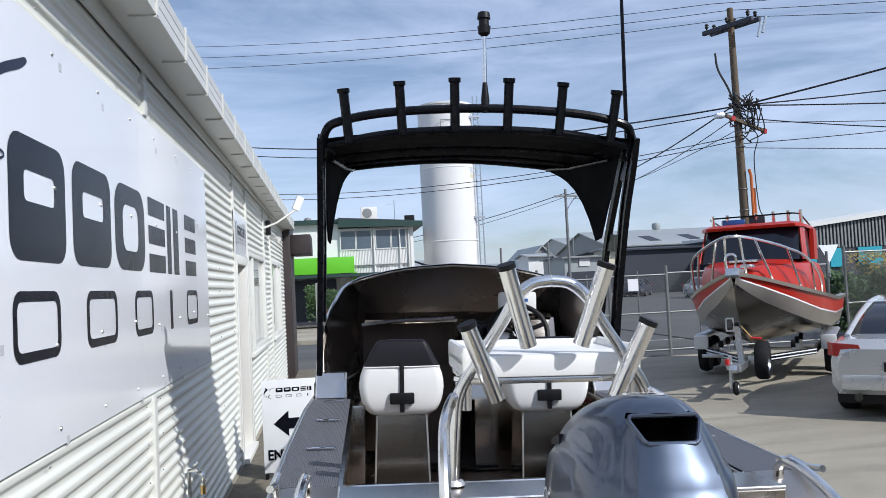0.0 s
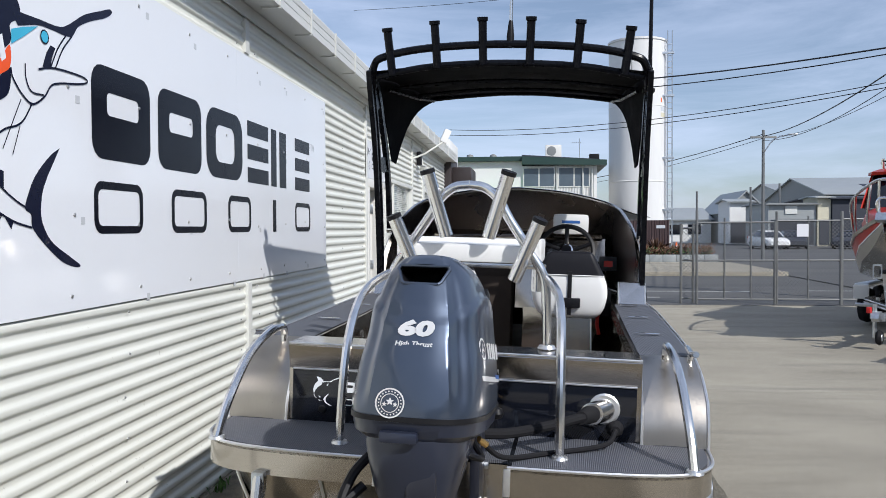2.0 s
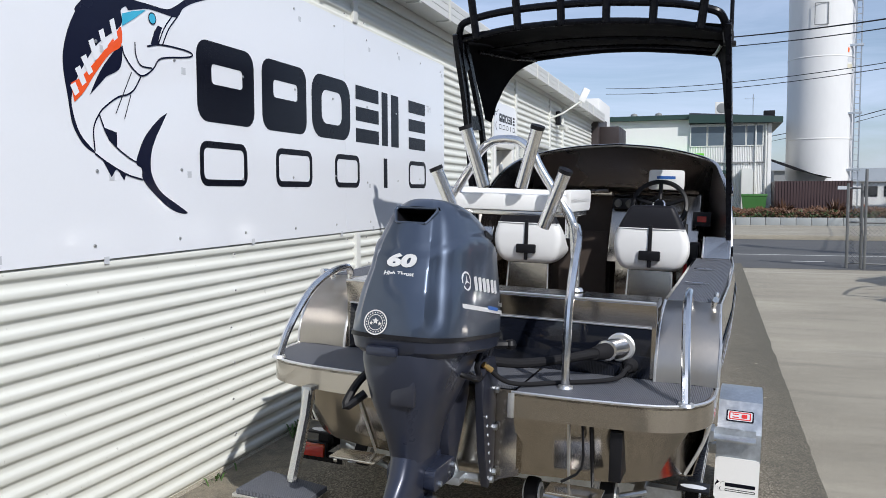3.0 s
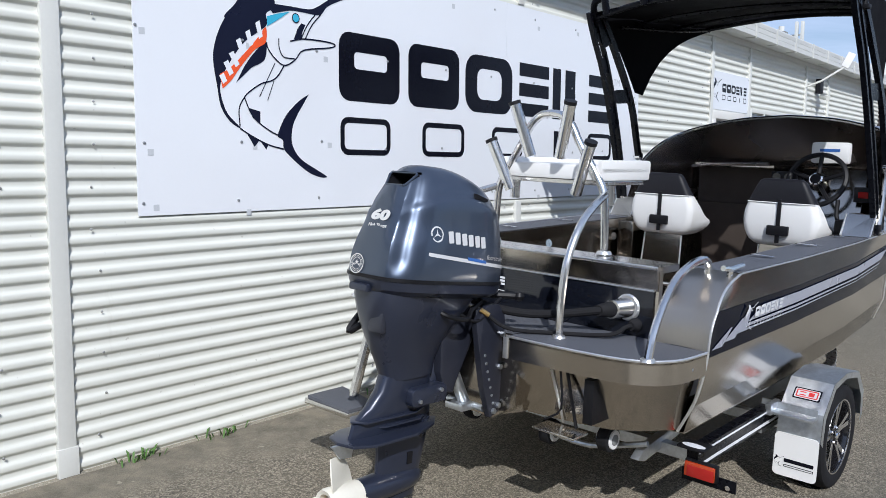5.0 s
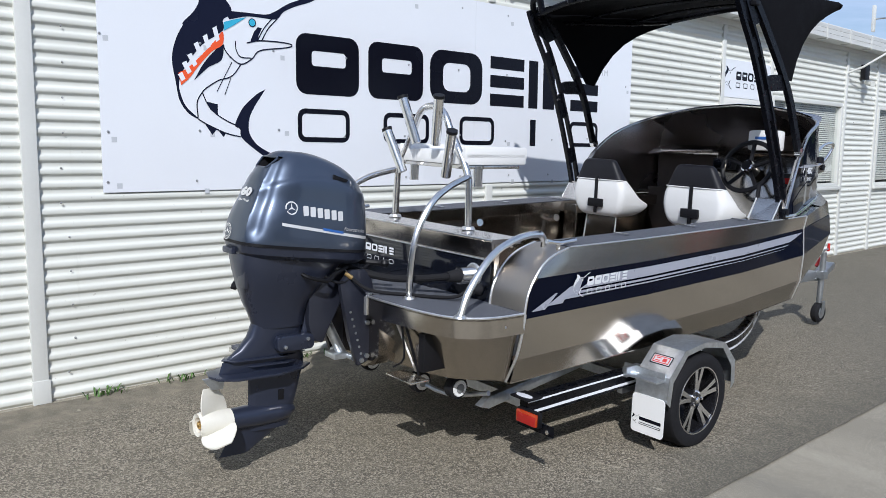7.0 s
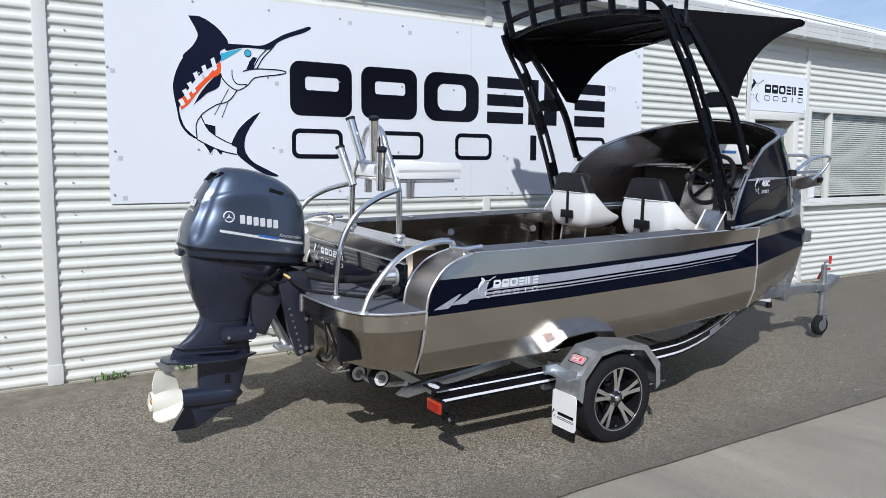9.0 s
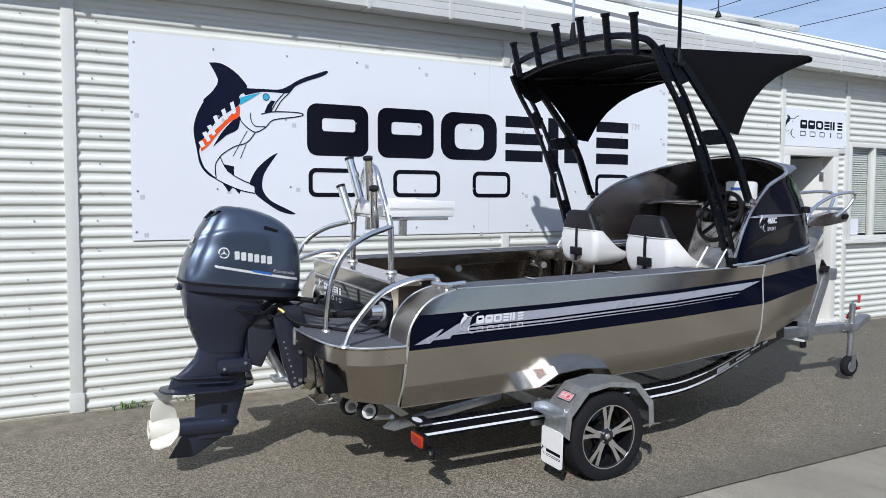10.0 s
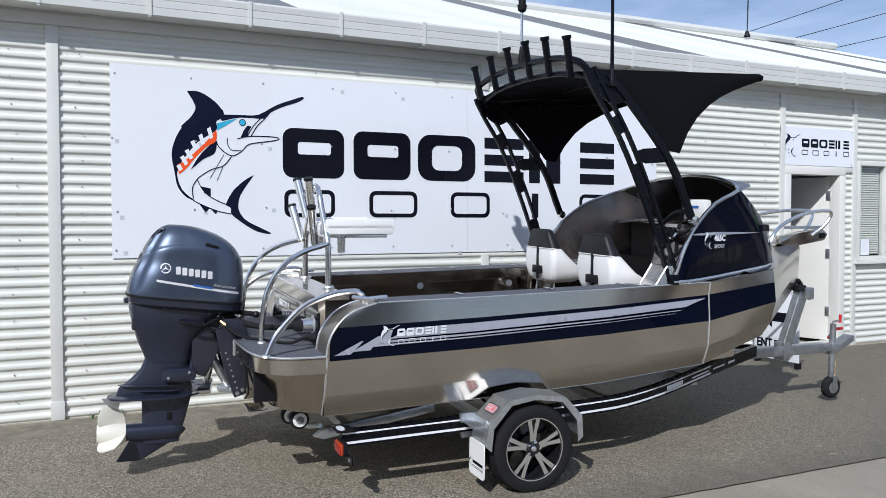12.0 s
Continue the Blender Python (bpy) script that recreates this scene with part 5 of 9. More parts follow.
    words("model_letters", "465C", 0.054, m @ Matrix.Translation((0.06, 0.01, 0)), M["sign_white"], boat, 1.0, 0.002)
    words("model_letters", "SPORT", 0.036, m @ Matrix.Translation((0.06, -0.045, 0)), M["sign_grey"], boat, 1.05)
    marlin(boat, m @ Matrix.Translation((-0.10, -0.06, 0)), 0.115, M["sign_white"], False)
    # helm console
    part("dash", prism([(3.02, 1.02), (3.30, 1.02), (3.42, 1.52), (3.20, 1.52)], 0.02, 0.64, "x", 0.006), M["alu"], boat, "brushed aluminium helm dash")
    part("dash_top", prism([(3.18, 1.522), (3.42, 1.522), (3.48, 1.56), (3.24, 1.545)], 0.0, 0.62, "x"), M["alu"], boat)
    part("glove_top", prism([(3.24, 1.50), (3.48, 1.54), (3.48, 1.56), (3.24, 1.52)], -0.60, 0.0, "x"), M["alu"], boat)
    # added dark panel: the unlit cabin's shade is put into its colour
    part("cabin_shade_panel", prism([(-0.60, 0.66), (-0.01, 0.60), (-0.01, 1.49), (-0.62, 1.49)], 3.36, 3.38, "y"), M["cabin_brown"], boat, "dark panel standing in for the shade inside the open cabin")
    part("dash_lip", tube([(-0.62, 3.235, 1.49), (-0.40, 3.215, 1.512), (-0.02, 3.19, 1.525)], 0.012, 8, 4), M["alu_shell"], boat)
    part("helm_box", prism([(0.08, 0.58), (0.50, 0.58), (0.60, 0.90), (0.62, 1.03), (0.08, 1.03)], 3.02, 3.22, "y", 0.006), M["alu"], boat)
    bm = bmesh.new()
    add_lathe(bm, [(0.157, -0.014), (0.172, -0.008), (0.175, 0.004), (0.160, 0.014), (0.147, 0.006), (0.148, -0.008), (0.157, -0.014)], (0, 0, 0), "y", 36)
    wheel = part("steering_wheel", bm, M["black_plastic"], boat)
    wheel.matrix_local = pose(0.37, 3.02, 1.435, -24, 0, 0) @ Matrix.Diagonal((1.15, 1.15, 1.15, 1))
    for k in range(5):
        a = radians(90 + 72 * k)
        part("wheel_spoke", tube([(0.03 * math.cos(a), 0.02, 0.03 * math.sin(a)), (0.155 * math.cos(a), 0, 0.155 * math.sin(a))], 0.013, 8), M["black_plastic"], wheel)
    part("wheel_hub", lathe([(0.0, -0.02), (0.03, -0.018), (0.042, 0.0), (0.04, 0.08), (0.0, 0.08)], (0, 0, 0), "y", 20), M["black_plastic"], wheel)
    part("hub_ring", lathe([(0.030, -0.021), (0.038, -0.016), (0.042, -0.004), (0.036, -0.010), (0.030, -0.021)], (0, 0, 0), "y", 24), M["chrome"], wheel)
    part("gauge_panel", box(0.03, 3.12, 1.40, 0.20, 3.17, 1.48, 0.006), M["black_plastic"], boat)
    for x in (0.07, 0.15):
        part("gauge", lathe([(0.0, -0.008), (0.028, -0.008), (0.033, 0.0)], (x, 3.12, 1.44), "y", 16), M["panel_black"], boat)
    part("switch_panel", box(0.60, 3.05, 1.30, 0.72, 3.10, 1.40, 0.006), M["black_plastic"], boat)
    part("switch_red", box(0.63, 3.044, 1.33, 0.69, 3.052, 1.37), M["red_lens"], boat)
    part("chart_plotter", box(0.27, 3.16, 1.545, 0.52, 3.23, 1.69, 0.025), M["white_plastic"], boat, "chart plotter under its white sun cover")
    bm = bmesh.new()
    add_flat(bm, Matrix(((1, 0, 0, 0.395), (0, 0, -1, 3.158), (0, 1, 0, 1.635), (0, 0, 0, 1))), rounded_rect(0.13, 0.02, 0.004, 2))
    part("brand_bar", bm, M["blue_plastic"], boat)
    part("throttle_box", box(0.60, 2.70, 1.02, 0.67, 2.90, 1.20, 0.015), M["black_plastic"], boat)
    part("throttle_lever", tube([(0.60, 2.80, 1.16), (0.575, 2.82, 1.22), (0.57, 2.84, 1.32)], 0.014, 8), M["black_plastic"], boat)
    part("kill_cord", tube([(0.59, 2.72, 1.06), (0.585, 2.70, 0.96), (0.60, 2.72, 0.90)], 0.012, 8), M["red_plastic"], boat)
    # bow roller plate, anchor, bollard and bow rails
    part("bow_plate", prism([(4.36, 1.33), (4.40, 1.39), (4.62, 1.43), (4.84, 1.45), (4.89, 1.41), (4.86, 1.36), (4.66, 1.33), (4.5, 1.31)], -0.045, 0.045, "x", 0.006), M["alu"], boat)
    part("bow_roller", tube([(-0.055, 4.83, 1.40), (0.055, 4.83, 1.40)], 0.024, 12), M["black_plastic"], boat)
    part("anchor_shank", box(-0.012, 4.45, 1.455, 0.012, 4.85, 1.48, 0.004), M["galv"], boat)
    part("bollard", tube([(0.0, 4.25, 1.30), (0.0, 4.25, 1.45)], 0.022, 10), M["tube"], boat)
    for side in (1, -1):
        part("bow_rail", tube([(side * 0.33, 3.97, 1.27), (side * 0.33, 3.99, 1.40), (side * 0.30, 4.12, 1.50), (side * 0.20, 4.46, 1.585), (side * 0.13, 4.76, 1.61), (side * 0.10, 4.86, 1.58), (side * 0.08, 4.80, 1.48), (side * 0.05, 4.70, 1.40)], 0.0145, 10, 5), M["tube"], boat)
        part("navigation_lamp", lathe([(0.0, 0.05), (0.03, 0.045), (0.034, 0.0)], (side * 0.548, 3.70, 1.465), "z", 12), M["black_plastic"], boat)


build_screen()


def build_arch():
    top = [(-0.80, 2.06, 2.40), (-0.775, 1.97, 2.51), (-0.70, 1.94, 2.555), (-0.45, 1.935, 2.60), (0.0, 1.93, 2.62), (0.45, 1.935, 2.60), (0.70, 1.94, 2.555), (0.775, 1.97, 2.51), (0.80, 2.06, 2.40)]
    part("arch_bar", tube(top, 0.022, 10, 6), M["black_coat"], boat, "black powder-coated arch bar")
    low = [(-0.77, 2.02, 2.45), (-0.45, 1.99, 2.505), (0.0, 1.98, 2.525), (0.45, 1.99, 2.505), (0.77, 2.02, 2.45)]
    part("arch_bar", tube(low, 0.019, 10, 6), M["black_coat"], boat)
    for k in range(6):
        x = -0.67 + 0.268 * k
        z = 2.605 - 0.065 * (x / 0.7) ** 2
        h = part("rod_holder", add_lathe(bmesh.new(), [(0.019, -0.10), (0.024, -0.10), (0.024, 0.135), (0.031, 0.14), (0.031, 0.16), (0.020, 0.16), (0.019, -0.08)], (0, 0, 0), "z", 16), M["black_coat"], boat)
        h.matrix_local = pose(x, 1.925, z + 0.005, 12, 6 * x / 0.67, 0)
    for side in (1, -1):
        # slotted leg: two edge rails joined by webs, a plain front leg and the plates that tie them
        lean = lambda z: side * (0.855 - 0.05 * max(0, z - 1.2) / 1.25)

        def rail(path, w, off=0.0, depth=0.03):
            rings = []
            for k, p in enumerate(path):
                d = (path[min(k + 1, len(path) - 1)] - path[max(k - 1, 0)]).normalized()
                n = Vector((0, d.z, -d.y))
                c = p + n * off
                rings.append([(lean(q.z) + h, q.y, q.z) for q, h in ((c - n * w / 2, -depth / 2), (c + n * w / 2, -depth / 2), (c + n * w / 2, depth / 2), (c - n * w / 2, depth / 2))])
            return loft(rings, smooth=False)
        rear = smooth_path([(0.0, 2.625, 1.16), (0.0, 2.59, 1.30), (0.0, 2.49, 1.56), (0.0, 2.395, 1.78), (0.0, 2.295, 1.99), (0.0, 2.195, 2.17), (0.0, 2.09, 2.32), (0.0, 2.02, 2.43), (0.0, 1.99, 2.49)], 5)
        part("leg_rail", rail(rear, 0.024, -0.033), M["black_coat"], boat)
        part("leg_rail", rail(rear, 0.02, 0.034), M["black_coat"], boat)
        for a, b in ((0, 3), (7, 9), (14, 18), (23, 26), (31, len(rear) - 1)):
            part("leg_web", rail(rear[a:b + 1], 0.066, 0.0, 0.012), M["black_coat"], boat)
        fore = smooth_path([(0.0, 2.785, 1.56), (0.0, 2.735, 1.67), (0.0, 2.64, 1.875), (0.0, 2.525, 2.04), (0.0, 2.375, 2.21), (0.0, 2.25, 2.345), (0.0, 2.12, 2.47)], 5)
        part("front_leg", rail(fore, 0.046), M["black_coat"], boat)
        for poly in (((2.32, 1.985), (2.40, 2.01), (2.53, 2.02), (2.61, 1.93), (2.42, 1.915), (2.36, 1.93)), ((1.99, 2.49), (2.08, 2.32), (2.17, 2.27), (2.26, 2.31), (2.27, 2.36), (2.13, 2.49))):
            part("leg_gusset", prism([(y, z) for y, z in poly], lean(2.0 if poly[0][1] < 2.2 else 2.4) - 0.006, lean(2.0 if poly[0][1] < 2.2 else 2.4) + 0.006, "x"), M["black_coat"], boat)
        part("leg_foot", box(side * 0.855 - 0.03, 2.585, 1.13, side * 0.855 + 0.03, 2.665, 1.20, 0.008), M["black_coat"], boat)
        part("stay_clamp", lathe([(0.0, -0.02), (0.03, -0.018), (0.03, 0.018), (0.0, 0.02)], (side * 0.842, 2.80, 1.55), "x", 12), M["chrome"], boat)
        part("bimini_strut", tube([(side * 0.76, 2.30, 2.42), (side * 0.70, 2.95, 2.47), (side * 0.66, 3.40, 2.53)], 0.011, 8), M["black_coat"], boat)
        # side wing of the canopy: concave lower edge
        g = []
        for k in range(13):
            t = k / 12
            up = Vector((side * lerp(0.80, 0.69, t), lerp(2.08, 3.45, t), lerp(2.492, 2.572, t)))
            a = Vector((side * 0.80, 2.68, 1.93))
            b = Vector((side * 0.685, 3.47, 2.53))
            if t < 0.38:
                s = t / 0.38
                dn = Vector((side * 0.80, lerp(2.15, 2.68, s), lerp(2.46, 1.93, s)))
                dn.z -= -0.03 * math.sin(math.pi * s)
            else:
                s = (t - 0.38) / 0.62
                dn = a.lerp(b, s)
                dn.y -= 0.13 * math.sin(math.pi * s) * (1 - s)
                dn.z += 0.12 * math.sin(math.pi * s ** 0.9)
            g.append([up.lerp(dn, f) + Vector((side * 0.012 * math.sin(math.pi * f), 0, 0)) for f in (0, 0.25, 0.5, 0.75, 1)])
        part("canopy_wing", sheet(g, 0.002), M["canvas"], boat)
        part("wing_hem", tube([r[-1] for r in g], 0.005, 6), M["canvas"], boat)
    g = []
    for j in range(15):
        y = lerp(1.99, 3.46, j / 14)
        row = []
        for i in range(13):
            x = -1 + 2 * i / 12
            w = lerp(0.80, 0.69, j / 14)
            crown = 0.055 * (1 - x * x)
            sag = -0.012 * math.sin(math.pi * 3 * j / 14) ** 2
            edge_y = -0.05 * (1 - x * x) if j == 14 else 0.0
            row.append((x * w, y + edge_y, lerp(2.475, 2.56, j / 14) + crown + sag))
        g.append(row)
    part("canopy_top", sheet(g, 0.003), M["canvas"], boat, "taut black canvas canopy")
    for y, z, w in ((2.5, 2.475, 0.77), (3.02, 2.51, 0.73), (3.44, 2.545, 0.69)):
        part("canopy_bow", tube([(-w, y, z - 0.01), (-w * 0.5, y, z + 0.03), (0, y, z + 0.042), (w * 0.5, y, z + 0.03), (w, y, z - 0.01)], 0.012, 8, 4), M["black_coat"], boat)
    part("front_hem", tube([(-0.69, 3.47, 2.535), (-0.62, 3.47, 2.56), (0, 3.44, 2.60), (0.62, 3.47, 2.56), (0.69, 3.47, 2.535)], 0.022, 8, 4), M["canvas"], boat)
    # whip antenna and all-round light
    part("antenna_base", add_lathe(bmesh.new(), [(0.0, -0.03), (0.016, -0.03), (0.016, 0.02), (0.012, 0.04), (0.010, 0.14), (0.0, 0.14)], (0.815, 2.15, 2.43), "z", 12), M["black_plastic"], boat)
    part("antenna_whip", add_tube(bmesh.new(), [(0.815, 2.15, 2.5), (0.80, 2.14, 3.5), (0.785, 2.13, 4.6)], 0.009, 8, radii=[0.012, 0.009, 0.004]), M["black_coat"], boat)
    part("antenna_mount", box(0.775, 2.125, 2.385, 0.845, 2.175, 2.41, 0.006), M["black_plastic"], boat)
    part("light_pole", tube([(0.02, 1.93, 2.66), (0.02, 1.93, 3.0)], 0.0105, 10), M["tube"], boat)
    part("light_socket", lathe([(0.0, -0.06), (0.017, -0.06), (0.022, 0.0), (0.012, 0.09), (0.0, 0.09)], (0.02, 1.93, 2.66), "z", 12), M["black_plastic"], boat)
    part("all_round_light", lathe([(0.0, 0.09), (0.03, 0.085), (0.034, 0.055), (0.026, 0.05), (0.026, 0.02), (0.034, 0.015), (0.03, -0.02), (0.012, -0.035), (0.0, -0.035)], (0.02, 1.93, 3.02), "z", 16), M["black_plastic"], boat)


build_arch()


def build_bait_station():
    b = thing("bait_station", "aluminium bait station with a white board and four rod tubes", "bait board", BOAT)
    for side in (1, -1):
        part("leg", tube([(side * 0.316, 0.468, 1.122), (side * 0.31, 0.468, 1.28), (side * 0.295, 0.468, 1.40), (side * 0.235, 0.466, 1.50), (side * 0.155, 0.462, 1.62), (side * 0.115, 0.46, 1.69), (side * 0.06, 0.46, 1.735), (0, 0.46, 1.745)], 0.019, 12, 5), M["tube"], b)
        part("leg_foot", lathe([(0.0, 0.014), (0.03, 0.012), (0.036, 0.0)], (side * 0.316, 0.468, 1.123), seg=14), M["weld"], b)
        for (x0, z0), (x1, z1), y in (((0.082, 1.545), (0.154, 1.785), 0.415), ((0.185, 1.385), (0.277, 1.61), 0.405)):
            a, c = Vector((side * x0, y + 0.01, z0)), Vector((side * x1, y - 0.035, z1))
            t = part("rod_tube", add_tube(bmesh.new(), [a, c], 0.0265, 16), M["tube"], b)
            d = (c - a).normalized()
            part("tube_cap", add_tube(bmesh.new(), [c - d * 0.004, c + d * 0.012], 0.0295, 16), M["black_plastic"], t, "black rubber end cap")
        part("drink_holder", add_lathe(bmesh.new(), [(0.0, -0.09), (0.026, -0.09), (0.026, 0.0), (0.032, 0.004), (0.032, 0.016), (0.022, 0.016)], (side * 0.27, 0.56, 1.425), "z", 14), M["tube"], b)
        part("board_arm", tube([(side * 0.24, 0.468, 1.45), (side * 0.24, 0.84, 1.455)], 0.012, 8), M["tube"], b)
    part("board", box(-0.285, 0.46, 1.445, 0.285, 0.90, 1.515, 0.014), M["white_plastic"], b)
    part("board_rim", box(-0.285, 0.88, 1.475, 0.285, 0.905, 1.535, 0.01), M["white_plastic"], b)
    part("board_rim", box(0.262, 0.46, 1.475, 0.285, 0.90, 1.54, 0.01), M["white_plastic"], b)
    part("board_rim", box(-0.285, 0.46, 1.475, -0.262, 0.90, 1.54, 0.01), M["white_plastic"], b)
    part("board_tray", box(-0.275, 0.47, 1.425, 0.275, 0.86, 1.444, 0.004), M["alu_bright"], b)


build_bait_station()


def build_seat(x, y):
    s = thing("pedestal_seat", "white and charcoal padded boat seat on an aluminium box", "seat", BOAT @ pose(x, y, 0), "helm seats")
    part("seat_box", loft([[(-0.15, -0.11, 0.576), (0.15, -0.11, 0.576), (0.15, 0.27, 0.576), (-0.15, 0.27, 0.576)], [(-0.135, -0.06, 1.035), (0.135, -0.06, 1.035), (0.135, 0.25, 1.035), (-0.135, 0.25, 1.035)]], smooth=False), M["alu"], s)
    for ex in (-1, 1):
        part("box_edge", tube([(ex * 0.15, -0.112, 0.58), (ex * 0.135, -0.062, 1.035)], 0.005, 6), M["weld"], s)
    part("swivel", box(-0.12, -0.03, 1.036, 0.12, 0.22, 1.085, 0.006), M["black_plastic"], s)
    # bucket: sides sweep down from the back to a low front
    rings = []
    for z, w, y0, y1 in ((1.040, 0.155, -0.085, 0.10), (1.048, 0.172, -0.10, 0.125), (1.07, 0.195, -0.115, 0.175), (1.095, 0.208, -0.122, 0.212), (1.115, 0.216, -0.126, 0.222), (1.135, 0.221, -0.129, 0.20), (1.155, 0.225, -0.131, 0.14), (1.185, 0.229, -0.133, 0.085), (1.22, 0.228, -0.134, 0.045), (1.26, 0.221, -0.135, 0.005), (1.302, 0.206, -0.131, -0.03)):
        rings.append([(p[0], p[1], z) for p in rounded_rect(2 * w, y1 - y0, 0.045, 5, 0, (y0 + y1) / 2)])
    part("shell", loft(rings), M["white_vinyl"], s, "white padded vinyl shell")
    rings = []
    for z, w, y0, y1 in ((1.303, 0.207, -0.132, -0.029), (1.33, 0.193, -0.134, -0.042), (1.37, 0.172, -0.136, -0.055), (1.41, 0.152, -0.136, -0.066), (1.435, 0.136, -0.132, -0.075), (1.446, 0.118, -0.122, -0.085), (1.449, 0.08, -0.112, -0.095)):
        rings.append([(p[0], p[1], z) for p in rounded_rect(2 * w, y1 - y0, min(0.04, (y1 - y0) * 0.45), 5, 0, (y0 + y1) / 2)])
    part("back_pad", loft(rings), M["dark_vinyl"], s, "charcoal vinyl top of the back")
    part("seam_piping", tube([(-0.204, -0.10, 1.303), (-0.165, -0.132, 1.303), (0.165, -0.132, 1.303), (0.204, -0.10, 1.303)], 0.004, 6, 3), M["white_vinyl"], s)
    part("strap", box(-0.012, -0.143, 1.06, 0.012, -0.131, 1.325, 0.003), M["black_plastic"], s)
    part("buckle", box(-0.066, -0.150, 1.105, 0.066, -0.126, 1.165, 0.008), M["black_plastic"], s)
    return s


build_seat(-0.40, 2.465)
build_seat(0.40, 2.445)


# ---------------------------------------------------------------- outboard motor
def build_outboard():
    o = thing("outboard_motor", "blue-grey four-stroke outboard motor with a white propeller", "outboard motor", boat_axes(0.0) @ Matrix.Translation((0, -0.40, 0.40)) @ Matrix.Rotation(radians(-1.9), 4, "X") @ Matrix.Translation((0, 0.40, -0.40)))

    def ring(z, y0, y1, w, e=3.2, taper=0.0, dz=0.0):
        out = []
        for (a, b) in superellipse(w, (y1 - y0) / 2, e, 160, 0, (y0 + y1) / 2):
            f = (b - y0) / (y1 - y0)
            mid = (y0 + y1) / 2
            t = abs(math.degrees(math.atan2(a / w, (mid - b) / ((y1 - y0) / 2))))
            k = 1.0
            if z > 1.10:
                k += min(1, (z - 1.10) / 0.06) * (0.026 * math.exp(-abs(t - 30) / 4.5) - 0.038 * math.exp(-((t - 39) / 6) ** 2) + 0.012 * math.exp(-((t - 58) / 9) ** 2) - 0.012 * math.exp(-((t - 82) / 10) ** 2))
            out.append((a * (1 - taper * (1 - f)) * k, mid + (b - mid) * k, z + dz * (f - 0.5)))
        return out
    keys = [(1.085, -0.705, -0.035, 0.192, 3.4, 0.04, -0.055), (1.13, -0.70, -0.03, 0.193, 3.3, 0.05, -0.05), (1.22, -0.677, -0.03, 0.188, 3.1, 0.08, -0.042), (1.30, -0.645, -0.035, 0.180, 2.9, 0.12, -0.032),
            (1.375, -0.618, -0.055, 0.172, 2.8, 0.12, -0.025), (1.43, -0.590, -0.105, 0.157, 2.6, 0.13, -0.012), (1.475, -0.557, -0.17, 0.134, 2.4, 0.13, -0.015), (1.506, -0.52, -0.245, 0.102, 2.3, 0.12, -0.015), (1.523, -0.485, -0.315, 0.066, 2.2, 0.1, -0.01), (1.528, -0.45, -0.36, 0.03, 2.1, 0.1, -0.005)]

    def keyed(f):
        i = min(int(f), len(keys) - 2)
        p = [keys[max(i - 1, 0)], keys[i], keys[i + 1], keys[min(i + 2, len(keys) - 1)]]
        t = f - i
        return [0.5 * (2 * b + (c - a) * t + (2 * a - 5 * b + 4 * c - d) * t * t + (3 * b - a - 3 * c + d) * t ** 3) for a, b, c, d in zip(*p)]

    def dressed(f):
        """A ring of the cowl, with the upper shell set in above a swept crease."""
        out = []
        for x, y, z in ring(*keyed(f)):
            crease = 1.335 + 0.075 * math.sin(math.pi * min(1, max(0, (y + 0.66) / 0.58)))
            s = min(1, max(0, (z - crease) / 0.016))
            k = 1 - 0.045 * s * s * (3 - 2 * s)
            out.append((x * k, -0.36 + (y + 0.36) * (1 - (1 - k) * 0.5), z))
        return out
    steps = 6
    rings = [dressed(k / steps) for k in range((len(keys) - 1) * steps + 1)]
    bm = loft(rings)
    # opening of the rear air scoop
    def in_scoop(c, grow=0.0):
        return c.y < -0.46 and 1.455 - grow < c.z < 1.500 + grow and abs(c.x) < 0.044 + 0.45 * (c.z - 1.455) + grow
    bmesh.ops.delete(bm, geom=[f for f in bm.faces if any(in_scoop(v.co, 0.001) for v in f.verts)], context="FACES")
    part("cowl", bm, M["cowl"], o, "metallic blue-grey engine cowl")
    rear = sorted(((max((q for q in r if abs(q[0]) < 0.03), key=lambda q: -q[1])) for r in rings), key=lambda q: q[2])

    def rear_y(x, z):
        a = min(rear, key=lambda q: abs(q[2] - z))
        j = rear.index(a)
        b = rear[min(j + 1, len(rear) - 1)] if z > a[2] else rear[max(j - 1, 0)]
        t = 0 if abs(b[2] - a[2]) < 1e-6 else (z - a[2]) / (b[2] - a[2])
        return lerp(a[1], b[1], t) + 3.2 * x * x
    mouth = []
    for cx, cz, q in ((0.045, 1.461, -90), (0.045, 1.461, -30), (0.062, 1.491, 0), (0.062, 1.491, 60), (0.062, 1.491, 90), (-0.062, 1.491, 90), (-0.062, 1.491, 120), (-0.062, 1.491, 180), (-0.045, 1.461, 210), (-0.045, 1.461, 270)):
        x, z = cx + 0.009 * math.cos(radians(q)), cz + 0.009 * math.sin(radians(q))
        mouth.append((x, rear_y(x, z) - 0.001, z))
    part("scoop_rim", add_tube(bmesh.new(), [Vector(p) for p in mouth + mouth[:1]], 0.005, 8, False), M["cowl"], o)
    part("scoop_mouth", loft([mouth, [(x * 0.92, y + 0.05, z - 0.008) for x, y, z in mouth], [(x * 0.8, y + 0.11, 1.462 + (z - 1.475) * 0.7) for x, y, z in mouth]], caps=False), M["black_plastic"], o)
    part("scoop_back", loft([[(x * 0.8, y + 0.11, 1.462 + (z - 1.475) * 0.7) for x, y, z in mouth], [(x * 0.5, y + 0.115, 1.462 + (z - 1.475) * 0.5) for x, y, z in mouth]]), M["black_plastic"], o)
